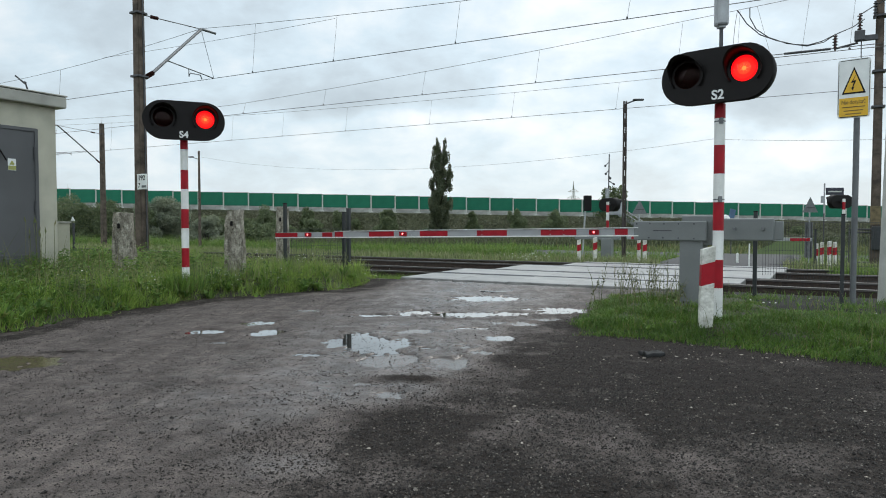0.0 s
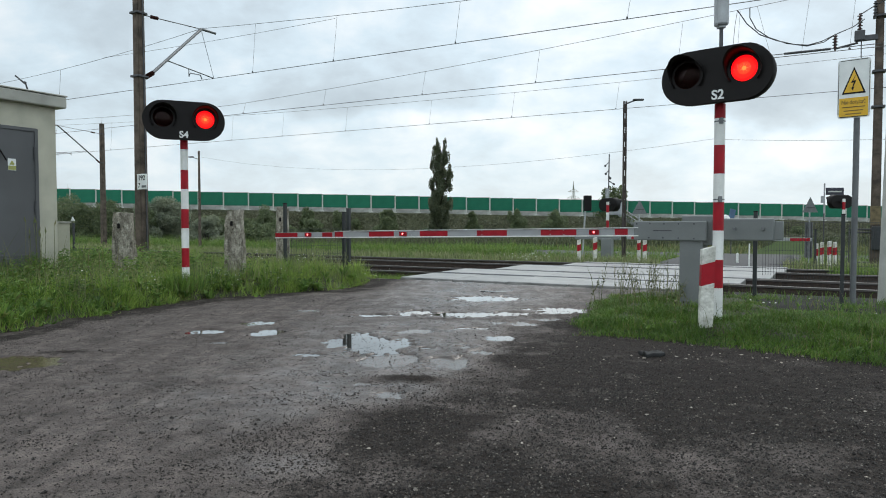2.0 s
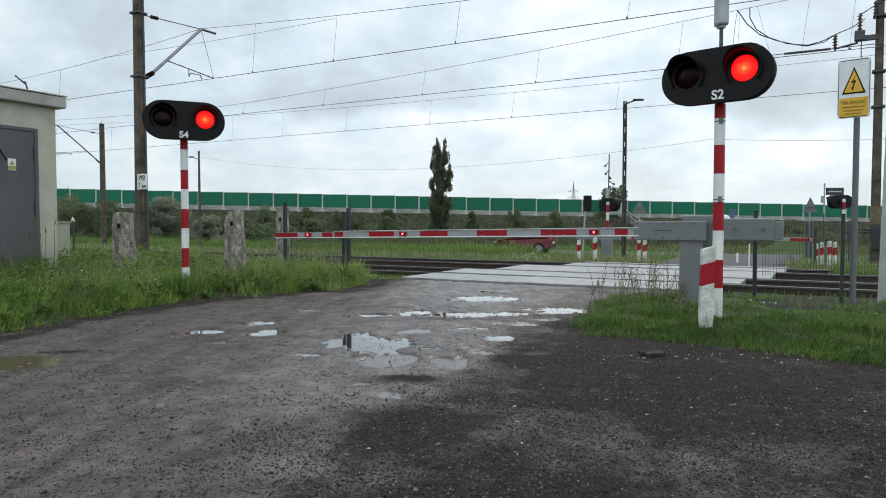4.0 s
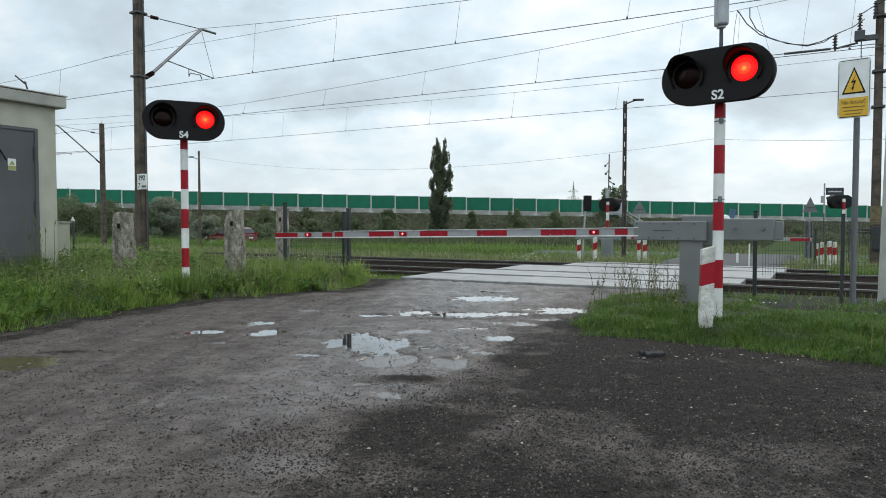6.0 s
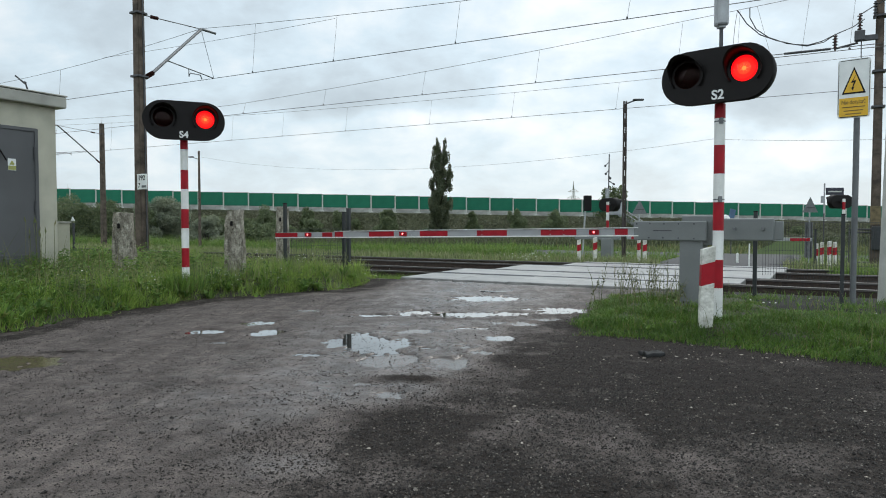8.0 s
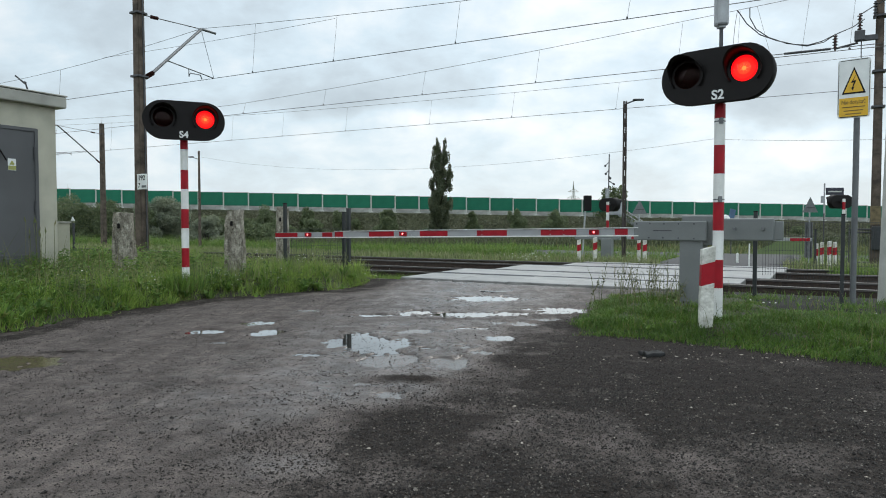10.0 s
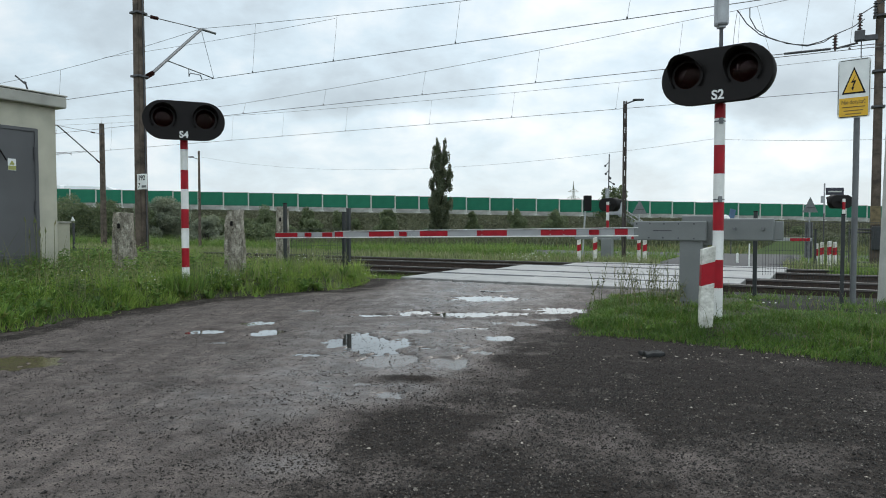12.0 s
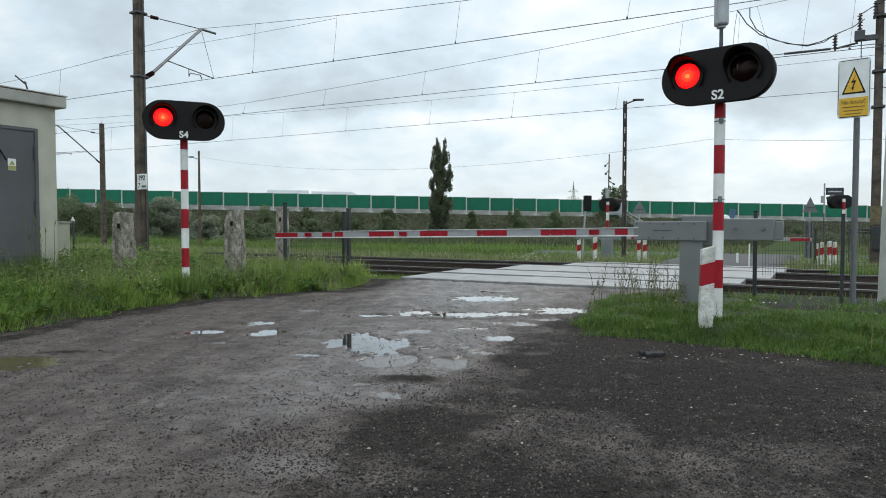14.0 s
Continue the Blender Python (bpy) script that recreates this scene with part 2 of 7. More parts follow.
    bs.inputs["To Min"].default_value, bs.inputs["To Max"].default_value = 0.75, 0.12
    l(film.outputs[0], bs.inputs[0])
    l(bs.outputs[0], b.inputs["Strength"])
    hb = n("ShaderNodeMath")
    hb.operation = "MULTIPLY_ADD"
    l(vor.outputs["Distance"], hb.inputs[0])
    hb.inputs[1].default_value = -1.2
    l(nz(150, 6), hb.inputs[2])
    l(hb.outputs[0], b.inputs["Height"])
    l(b.outputs[0], p.inputs["Normal"])
    return m


def simple(name, col, rough, metal=0.0, alpha=None, transmission=0.0, glow=None):
    m = bpy.data.materials.new(name)
    m.use_nodes = True
    p = m.node_tree.nodes["Principled BSDF"]
    p.inputs["Base Color"].default_value = (*col, 1)
    p.inputs["Roughness"].default_value, p.inputs["Metallic"].default_value = rough, metal
    p.inputs["Transmission Weight"].default_value = transmission
    if alpha is not None:
        p.inputs["Alpha"].default_value = alpha
    if glow:
        p.inputs["Emission Color"].default_value, p.inputs["Emission Strength"].default_value = (*glow[:3], 1), glow[3]
    return m


def lens_material():
    """Dark red glass: mostly clear to what glows behind it, with a glossy face."""
    m = bpy.data.materials.new("red_lens")
    m.use_nodes = True
    nt = m.node_tree
    n, l = nt.nodes.new, nt.links.new
    tr, gl, ms = n("ShaderNodeBsdfTransparent"), n("ShaderNodeBsdfGlossy"), n("ShaderNodeMixShader")
    tr.inputs[0].default_value = (1.0, 0.55, 0.5, 1)
    gl.inputs[0].default_value, gl.inputs["Roughness"].default_value = (0.8, 0.62, 0.6, 1), 0.2
    ms.inputs[0].default_value = 0.016
    l(tr.outputs[0], ms.inputs[1])
    l(gl.outputs[0], ms.inputs[2])
    l(ms.outputs[0], nt.nodes["Material Output"].inputs[0])
    return m


def stone_material():
    """Mostly dark chippings, some grey, a few pale."""
    m = bpy.data.materials.new("loose_stones")
    m.use_nodes = True
    nt = m.node_tree
    g, r = nt.nodes.new("ShaderNodeNewGeometry"), nt.nodes.new("ShaderNodeValToRGB")
    e = r.color_ramp.elements
    e[0].position, e[0].color = 0.0, (0.0125, 0.0096, 0.0080, 1)
    e[1].position, e[1].color = 1.0, (0.22, 0.195, 0.165, 1)
    e.new(0.70).color = (0.030, 0.0242, 0.0208, 1)
    e.new(0.92).color = (0.080, 0.065, 0.055, 1)
    nt.links.new(g.outputs["Random Per Island"], r.inputs[0])
    p = nt.nodes["Principled BSDF"]
    nt.links.new(r.outputs[0], p.inputs["Base Color"])
    p.inputs["Roughness"].default_value, p.inputs["Specular IOR Level"].default_value = 0.5, 0.25
    return m


def streaked(name, dark, mid, lite, relief=1.0):
    """Old outdoor concrete: rain streaks running down, lichen specks, pitted relief."""
    m = bpy.data.materials.new(name)
    m.use_nodes = True
    nt = m.node_tree
    n, l = nt.nodes.new, nt.links.new
    p = nt.nodes["Principled BSDF"]
    co, mp = n("ShaderNodeTexCoord"), n("ShaderNodeMapping")
    mp.inputs["Scale"].default_value = (1.0, 1.0, 0.50)
    l(co.outputs["Object"], mp.inputs[0])
    runs, specks, pits = n("ShaderNodeTexNoise"), n("ShaderNodeTexNoise"), n("ShaderNodeTexNoise")
    for q, sc, de in ((runs, 11, 6), (specks, 48, 6), (pits, 30, 8)):
        q.inputs["Scale"].default_value, q.inputs["Detail"].default_value, q.inputs["Roughness"].default_value = sc, de, 0.65
        l((mp if q is runs else co).outputs[0 if q is runs else "Object"], q.inputs["Vector"])
    add, r = n("ShaderNodeMath"), n("ShaderNodeValToRGB")
    add.operation = "MULTIPLY_ADD"
    l(specks.outputs[0], add.inputs[0])
    add.inputs[1].default_value = 0.55
    half = n("ShaderNodeMath")
    half.operation = "MULTIPLY_ADD"
    l(runs.outputs[0], half.inputs[0])
    half.inputs[1].default_value, half.inputs[2].default_value = 0.9, -0.22
    l(half.outputs[0], add.inputs[2])
    e = r.color_ramp.elements
    e[0].position, e[0].color, e[1].position, e[1].color = 0.33, (*dark, 1), 0.72, (*lite, 1)
    e.new(0.5).color = (*mid, 1)
    l(add.outputs[0], r.inputs[0])
    l(r.outputs[0], p.inputs["Base Color"])
    p.inputs["Roughness"].default_value, p.inputs["Specular IOR Level"].default_value = 0.92, 0.2
    b = n("ShaderNodeBump")
    b.inputs["Strength"].default_value, b.inputs["Distance"].default_value = relief, 0.015
    l(pits.outputs[0], b.inputs["Height"])
    l(b.outputs[0], p.inputs["Normal"])
    return m


OLD_CONCRETE = streaked("crumbling_concrete", (0.060, 0.053, 0.041), (0.245, 0.222, 0.180), (0.56, 0.52, 0.44))
ASPHALT = road_material()
ROAD_FAR = mat("plain_asphalt", (0.028, 0.028, 0.030), 0.72, var=0.3, scale=1.5, bump=0.2)
PATH = mat("old_path_asphalt", (0.024, 0.023, 0.020), 0.85, var=0.4, scale=2.5, bump=0.4, fine=60, spec=0.2)
SOIL = mat("soil", (0.055, 0.048, 0.035), 0.9, var=0.4, scale=3, bump=0.5, fine=40)
MEADOW = mat("meadow_ground", (0.044, 0.064, 0.020), 0.95, spec=0.05, var=0.4, scale=0.25, bump=0.6, fine=6, tint=(0.045, 0.07, 0.022))
SLOPE = mat("slope_turf", (0.064, 0.070, 0.040), 0.95, spec=0.05, var=0.4, scale=0.15, bump=1.0, fine=2.2, tint=(0.022, 0.024, 0.013))
BALLAST = mat("ballast", (0.040, 0.032, 0.026), 0.85, var=0.5, scale=25, bump=1.0, fine=45)
SLAB = mat("crossing_concrete", (0.275, 0.268, 0.255), 0.38, var=0.3, scale=2.0, bump=0.12, per="object", spread=0.12)
CONCRETE = mat("weathered_concrete", (0.37, 0.345, 0.29), 0.95, var=0.45, scale=9, bump=1.0, fine=55, tint=(0.12, 0.108, 0.085), spec=0.2)
MAST = mat("mast_concrete", (0.112, 0.088, 0.070), 0.85, var=0.35, scale=5, bump=0.4, tint=(0.050, 0.040, 0.033), spec=0.2)
DARKPOLE = mat("dark_pole_concrete", (0.055, 0.042, 0.036), 0.8, var=0.3, scale=6, bump=0.3)
PALE = mat("pale_concrete", (0.50, 0.49, 0.45), 0.75, var=0.12, scale=4, bump=0.2)
PEBBLE = mat("pale_pebble", (0.36, 0.31, 0.26), 0.7, var=0.2, scale=30, bump=0.2, per="island", spread=0.4)
RENDERED = mat("cream_render", (0.47, 0.45, 0.36), 0.8, var=0.12, scale=2.5, bump=0.25, fine=130)
CAPPING = mat("grey_capping", (0.36, 0.35, 0.31), 0.7, var=0.12, scale=3, bump=0.15)
DOOR = mat("grey_door_paint", (0.092, 0.092, 0.096), 0.45, var=0.12, scale=1.5, bump=0.05)
RUST = mat("rusty_rail", (0.042, 0.026, 0.019), 0.75, var=0.35, scale=12, bump=0.4)
SHINE = mat("polished_rail_head", (0.13, 0.12, 0.115), 0.45, metal=0.9, var=0.1, scale=4, bump=0.03)
SLEEPER = mat("sleeper_concrete", (0.055, 0.045, 0.037), 0.85, var=0.3, scale=8, bump=0.4, per="object")
GREY = mat("grey_machine_paint", (0.180, 0.190, 0.186), 0.5, spec=0.3, var=0.07, scale=2.5, bump=0.04)
GALV = mat("galvanised_steel", (0.36, 0.37, 0.38), 0.5, metal=0.4, var=0.12, scale=9, bump=0.05)
BOOM = mat("pale_boom_paint", (0.315, 0.320, 0.325), 0.5, var=0.06, scale=5, bump=0.03)
PLINTH = mat("stained_plinth_concrete", (0.34, 0.34, 0.31), 0.85, var=0.25, scale=0.9, bump=0.2, fine=14, spec=0.2)
STEEL = mat("dark_steel", (0.075, 0.075, 0.08), 0.55, metal=0.3, var=0.25, scale=8, bump=0.1)
STEELG = mat("grey_steel_tube", (0.16, 0.165, 0.17), 0.5, metal=0.3, var=0.15, scale=8, bump=0.05)
POSTGREY = mat("grey_post_paint", (0.13, 0.135, 0.14), 0.5, metal=0.1, var=0.15, scale=6, bump=0.06)
ANTHRACITE = mat("anthracite_paint", (0.022, 0.025, 0.027), 0.5, var=0.2, scale=8, bump=0.06)
BLACK = mat("matt_black", (0.0085, 0.0068, 0.0066), 0.55, spec=0.2, var=0.2, scale=6, bump=0.05)
INSIDE = simple("lamp_bowl", (0.006, 0.003, 0.003), 0.9)
INSIDE.node_tree.nodes["Principled BSDF"].inputs["Specular IOR Level"].default_value = 0.1
REDP = mat("red_paint", (0.34, 0.0045, 0.014), 0.5, var=0.10, scale=7, bump=0.05, tint=(0.26, 0.0045, 0.012), spec=0.3)
WHITEP = mat("white_paint", (0.74, 0.74, 0.71), 0.42, var=0.08, scale=7, bump=0.05, tint=(0.64, 0.64, 0.61))
GRIMY = mat("grimy_white_paint", (0.66, 0.65, 0.60), 0.55, var=0.16, scale=9, bump=0.08, fine=45, tint=(0.34, 0.33, 0.28))
PLASTIC = mat("white_plate", (0.75, 0.76, 0.74), 0.4, var=0.05, scale=8, bump=0.02)
YELLOW = mat("yellow_plate", (0.72, 0.42, 0.02), 0.4, var=0.06, scale=8, bump=0.02)
GREEN = mat("green_acoustic_panel", (0.022, 0.158, 0.094), 0.7, spec=0.15, var=0.12, scale=0.4, bump=0.05, per="object", spread=0.07)
OLIVE = mat("olive_yellow_print", (0.36, 0.36, 0.10), 0.5, var=0.08, scale=9, bump=0.0)
BROWN = mat("brown_insulator", (0.055, 0.020, 0.016), 0.25, var=0.1, scale=9, bump=0.0)
COPPER = mat("weathered_wire", (0.085, 0.085, 0.085), 0.6, metal=0.3, var=0.1, scale=9, bump=0.0)
WATER = simple("puddle_water", (0.020, 0.017, 0.012), 0.03)
WATER.node_tree.nodes["Principled BSDF"].inputs["Coat Weight"].default_value = 0.8
FILM = simple("thin_silty_water", (0.115, 0.100, 0.090), 0.20)
MUDDY = simple("muddy_puddle_water", (0.082, 0.066, 0.029), 0.16)
STONE = stone_material()
LENS = lens_material()
RED_ON = simple("lit_red_reflector", (0.5, 0.02, 0.01), 0.5, glow=(0.90, 0.004, 0.012, 1.35))
RED_MID = simple("lit_red_middle", (0.6, 0.05, 0.02), 0.5, glow=(1.0, 0.014, 0.014, 1.6))
RED_HOT = simple("lit_bulb", (0.8, 0.3, 0.1), 0.5, glow=(1.0, 0.28, 0.05, 2.2))
RED_WARM = simple("lit_red_core", (0.7, 0.1, 0.03), 0.5, glow=(1.0, 0.055, 0.020, 1.9))
LED_ON = simple("lit_marker", (0.9, 0.3, 0.3), 0.5, glow=(1.0, 0.13, 0.14, 4.0))
CARRED = mat("red_car_paint", (0.115, 0.011, 0.013), 0.22, metal=0.2, var=0.05, scale=2, bump=0.0)
GLASS = simple("dark_car_glass", (0.015, 0.018, 0.020), 0.06)
RUBBER = mat("rubber", (0.018, 0.018, 0.018), 0.8, bump=0.1)
ALLOY = simple("alloy_wheel", (0.45, 0.46, 0.48), 0.3, 0.8)
TRAILER = mat("white_trailer_skin", (0.86, 0.87, 0.87), 0.4, var=0.05, scale=0.6, bump=0.02)
LAMPGLASS = simple("headlamp_glass", (0.30, 0.31, 0.33), 0.1)
BLUE = mat("blue_sheet", (0.055, 0.11, 0.20), 0.45, var=0.1, scale=5)
SIGNDARK = mat("dark_sign_plate", (0.020, 0.020, 0.035), 0.4, var=0.1, scale=5)
GRASS = foliage("verge_grass", (0.115, 0.208, 0.033), (0.400, 0.535, 0.125), (0.26, 0.24, 0.10), 0.45)
ROUGH = foliage("rough_olive_growth", (0.050, 0.064, 0.030), (0.110, 0.122, 0.066), (0.16, 0.14, 0.08), 0.25)
DEEP = foliage("deep_verge_grass", (0.068, 0.148, 0.026), (0.230, 0.360, 0.074), (0.22, 0.22, 0.09), 0.45)
LAWN = foliage("island_grass", (0.050, 0.115, 0.020), (0.155, 0.265, 0.048), (0.24, 0.22, 0.10), 0.42)
HERB = foliage("herb_leaves", (0.065, 0.135, 0.030), (0.215, 0.345, 0.080), (0.22, 0.24, 0.09), 0.4)
GRASS_FAR = foliage("field_grass", (0.082, 0.155, 0.028), (0.200, 0.305, 0.068), (0.27, 0.27, 0.12), 0.45)
REED = foliage("tall_dry_grass", (0.100, 0.120, 0.045), (0.21, 0.22, 0.10), (0.28, 0.24, 0.14))
PALEWEED = foliage("pale_weeds", (0.130, 0.155, 0.070), (0.330, 0.350, 0.190), (0.42, 0.39, 0.24), 0.4)
FLOWER = simple("white_flower", (0.75, 0.75, 0.68), 0.6)
POPLAR = foliage("poplar_leaves", (0.092, 0.108, 0.072), (0.175, 0.200, 0.130), translucent=0.45)
SHRUB = foliage("shrub_leaves", (0.082, 0.112, 0.060), (0.190, 0.230, 0.122), translucent=0.35)
SCRUB = foliage("scrub_leaves", (0.096, 0.103, 0.062), (0.140, 0.142, 0.092), translucent=0.25)
WILLOW = foliage("silver_leaves", (0.21, 0.235, 0.18), (0.29, 0.32, 0.25), translucent=0.4)
INK = simple("faded_sign_ink", (0.16, 0.095, 0.012), 0.5)
BARK = mat("bark", (0.06, 0.05, 0.04), 0.9, var=0.3, scale=6, bump=0.8, fine=30)

# ---- the land ----
def ladder():
    """Grid lines, fine near zero and wide far out."""
    near = [i * 2.0 for i in range(-25, 46)]
    far = [50 * 1.32 ** i for i in range(1, 16)]
    return sorted(-v for v in far) + near + [v + 40 for v in far]


def land():
    g = ladder()
    ob = sheet("ground", g, g, lambda x, y: (x, y, lie(x, y)), MEADOW)
    tagged(ob, "flat green meadow land reaching the horizon", "ground", kind="structure")


# hollows that hold water: x, y, half width, half length, depth
BY_THE_DECK = [
    (0.64, 10.42, 0.52, 0.34, 0.030), (0.93, 11.3, 0.20, 0.12, 0.024), (-0.33, 8.71, 0.19, 0.26, 0.032), (0.19, 8.60, 0.36, 0.25, 0.034), (0.69, 8.65, 0.40, 0.19, 0.032),
    (1.54, 9.00, 0.37, 0.32, 0.034), (-0.88, 8.49, 0.28, 0.13, 0.030), (-1.76, 8.99, 0.16, 0.16, 0.017), (1.24, 8.14, 0.18, 0.14, 0.022),
]
IN_THE_LANE = [
    (0.95, 7.82, 0.17, 0.16, 0.020), (0.63, 7.90, 0.11, 0.12, 0.022), (0.27, 7.47, 0.20, 0.06, 0.026), (-0.28, 7.24, 0.18, 0.12, 0.018), (0.60, 6.81, 0.14, 0.13, 0.026),
    (-0.91, 6.73, 0.20, 0.38, 0.038), (-0.67, 6.45, 0.27, 0.40, 0.038), (-0.50, 6.56, 0.20, 0.24, 0.034), (-0.45, 5.76, 0.20, 0.26, 0.030), (-0.16, 6.25, 0.06, 0.08, 0.024),
    (0.18, 6.34, 0.10, 0.14, 0.022), (0.33, 6.03, 0.10, 0.15, 0.022), (0.05, 5.62, 0.14, 0.22, 0.034), (-0.36, 4.55, 0.14, 0.11, 0.028), (-0.59, 4.87, 0.13, 0.07, 0.019),
]
BY_THE_VERGE = [
    (-2.16, 7.82, 0.17, 0.15, 0.028), (-1.87, 7.17, 0.17, 0.20, 0.030), (-2.52, 7.24, 0.18, 0.15, 0.024), (-2.19, 6.58, 0.10, 0.07, 0.020), (-1.19, 5.95, 0.14, 0.08, 0.027),
    (-3.64, 5.60, 0.36, 0.27, 0.045),
]
HOLLOWS = BY_THE_DECK + IN_THE_LANE + BY_THE_VERGE


def hollow(x, y):
    """Depth of the hollow here, and how far one is inside it."""
    dip = inside = 0.0
    for cx, cy, rx, ry, deep in HOLLOWS:
        if abs(x - cx) > 2 * rx or abs(y - cy) > 2 * ry:
            continue
        q = ((x - cx) / (rx * 1.36)) ** 2 + ((y - cy) / (ry * 1.36)) ** 2
        if q < 2.6:
            q += 0.55 * wob(x, y, 4.1, cx) + 0.60 * wob(x, y, 9.0, cy) + 0.55 * wob(x, y, 21.0, cx)
            k = 1 - step(0.10, 1.15, q)
            dip, inside = max(dip, deep * k), max(inside, k)
    return dip, inside


def base_z(x, y):
    """The road climbs a little to the railway."""
    return -0.10 * (1 - step(9.7, 11.2, x * TN.x + y * TN.y))


def road_top(x, y, dent=None):
    dip, inside = dent or hollow(x, y)
    heap = 0.024 * math.exp(-((x + 0.20) / 0.34) ** 2 - ((y - 4.98 + 0.12 * x) / 0.08) ** 2)
    lip = 0.022 * math.exp(-((x + 3.35) / 0.35) ** 2 - ((y - 6.04) / 0.07) ** 2)
    broad = 0.010 * wob(x, y, 0.9) + 0.006 * wob(x, y, 3.0, 5)
    rough = 0.007 * wob(x, y, 8, 3) + 0.005 * wob(x, y, 17, 3) + 0.004 * wob(x, y, 33, 8)
    return base_z(x, y) + heap + lip + broad * (1 - 0.85 * inside) + rough * (1 - 0.35 * inside) - dip


def gritty(x, y):
    """1 where loose dark chippings cover the road, 0 on packed silt."""
    q = x - 0.37 * (y - 2.7) + 0.68 + 0.42 * math.exp(-((y - 3.8) / 0.5) ** 2) + 0.16 * wob(x, y, 1.1, 9) + 0.24 * wob(x, y, 2.5, 19) + 0.12 * wob(x, y, 7, 19)
    brown = 0.50 * math.exp(-((x - 1.35) / 0.85) ** 2 - ((y - 3.20 + 0.15 * (x - 1.3)) / 0.55) ** 2) + 0.27 * step(0.0, 0.35, wob(x, y, 0.9, 29) - 0.05) * step(5.0, 3.9, y)
    g = step(-0.56, 0.52, q) * step(8.4, 6.9, y - 0.5 * x) * (1 - min(0.9, brown))
    rim = math.exp(-((x + 0.20) / 0.34) ** 2 - ((y - 4.96 + 0.12 * x) / 0.11) ** 2) + 0.6 * math.exp(-((x - 0.1) / 0.55) ** 2 - ((y - 8.15) / 0.12) ** 2)
    rim += 0.9 * math.exp(-((x + 3.40) / 0.32) ** 2 - ((y - 6.00) / 0.06) ** 2)
    e = x * TU.x + y * TU.y - left_edge(x * TN.x + y * TN.y)
    strip = 0.85 * step(0.62 + 0.25 * wob(x, y, 1.6, 31), 0.12, e)
    return max(g, min(1.0, rim), strip)


def near_road():
    xs = np.concatenate([np.arange(-9.0, -4.2, 0.1), np.arange(-4.2, -2.8, 0.035), np.arange(-2.8, 2.3, 0.02), np.arange(2.3, 9.4, 0.1)])
    ys = np.concatenate([np.arange(-12.0, 1.8, 0.4), np.arange(1.8, 4.4, 0.035), np.arange(4.4, 9.4, 0.022), np.arange(9.4, 11.0, 0.035), np.arange(11.0, 15.0, 0.1)])
    dents = {}

    def put(x, y):
        dents[len(dents)] = dent = hollow(x, y)
        return (x, y, road_top(x, y, dent) - 0.35 * step(10.9, 11.3, x * TN.x + y * TN.y))

    ob = sheet("road", list(xs), list(ys), put, ASPHALT)
    tagged(ob, "worn wet asphalt road with potholes and loose grit", "road", kind="structure")
    me = ob.data
    wet, silt = np.zeros(len(me.vertices)), np.zeros(len(me.vertices))
    for i, (x, y) in enumerate((x, y) for y in ys for x in xs):
        g = gritty(x, y)
        d = x * TN.x + y * TN.y
        lane = math.exp(-((x + 0.25 + 0.12 * (6.6 - y)) / 1.6) ** 2) * step(2.9, 4.6, y)
        pool = math.exp(-((x + 0.66) / 0.34) ** 2 - ((y - 3.2) / 0.26) ** 2)
        apron = step(8.2, 10.2, d) * step(-4.9, -3.6, x * TU.x + y * TU.y)
        wet[i] = min(1.0, 0.60 * lane + 14 * dents[i][0] + 0.7 * pool + 0.22 * apron - 0.6 * g)
        # pool and apron also get paler mud colour, painting in their wet sheen
        silt[i] = 0.56 - 0.56 * g + 0.25 * pool + 0.12 * apron
    for key, val in (("wet", wet), ("silt", silt)):
        a = me.attributes.new(key, "FLOAT", "POINT")
        a.data.foreach_set("value", val.astype(np.float32))
    # standing water in each hollow
    for i, (cx, cy, rx, ry, deep) in enumerate(HOLLOWS):
        bm = bmesh.new()
        prism(bm, [(1.6 * rx * math.cos(t * 0.2618), 1.35 * ry * math.sin(t * 0.2618)) for t in range(24)], -0.004, 0.0, "z")
        muddy, thin = cx < -3, deep < 0.023 or (cy < 6.1 and cx > -1)
        pd = part("puddle", bm, MUDDY if muddy else FILM if thin else WATER, None, m=pose(cx, cy, base_z(cx, cy) - 0.0110 - 0.0005 * (i % 6)))
        tagged(pd, "muddy brown rain puddle in a pothole" if muddy else "thin film of silty rain water in a worn hollow" if thin else "shallow rain puddle in the worn asphalt mirroring the sky", "puddle", "puddles on the road", "structure")


def left_edge(d):
    return -7.05 - 0.9 * math.exp(-((d - 6.4) / 2.3) ** 2) + 0.2 * wob(d, 0, 0.9, 2) + 0.07 * wob(d, 0, 4, 2)


def left_rise(u, d):
    e = left_edge(d) - u
    return -0.24 + 0.10 * step(9.7, 11.2, d) + 0.16 * step(0.0, 0.35, e) + 0.18 * step(0.1, 0.9, e) - 0.5 * step(10.6, 11.5, d)


def island_in(u, d):
    """Distance-like value, positive inside the grass island."""
    front = 6.85 - 0.38 * step(-0.9, 0.6, u) + 0.12 * wob(u, 1, 1.3, 4) + 0.05 * wob(u, 3, 5, 4)
    left = -2.4 - 0.2 * step(7.5, 9.0, d) + 0.15 * wob(d, 2, 1.2, 4) + 0.35 * step(7.6, 6.8, d)
    return min(d - front, u - left, 10.15 - 1.15 * step(-1.1, -0.3, u) + 0.15 * wob(u, 7, 0.8) - d)


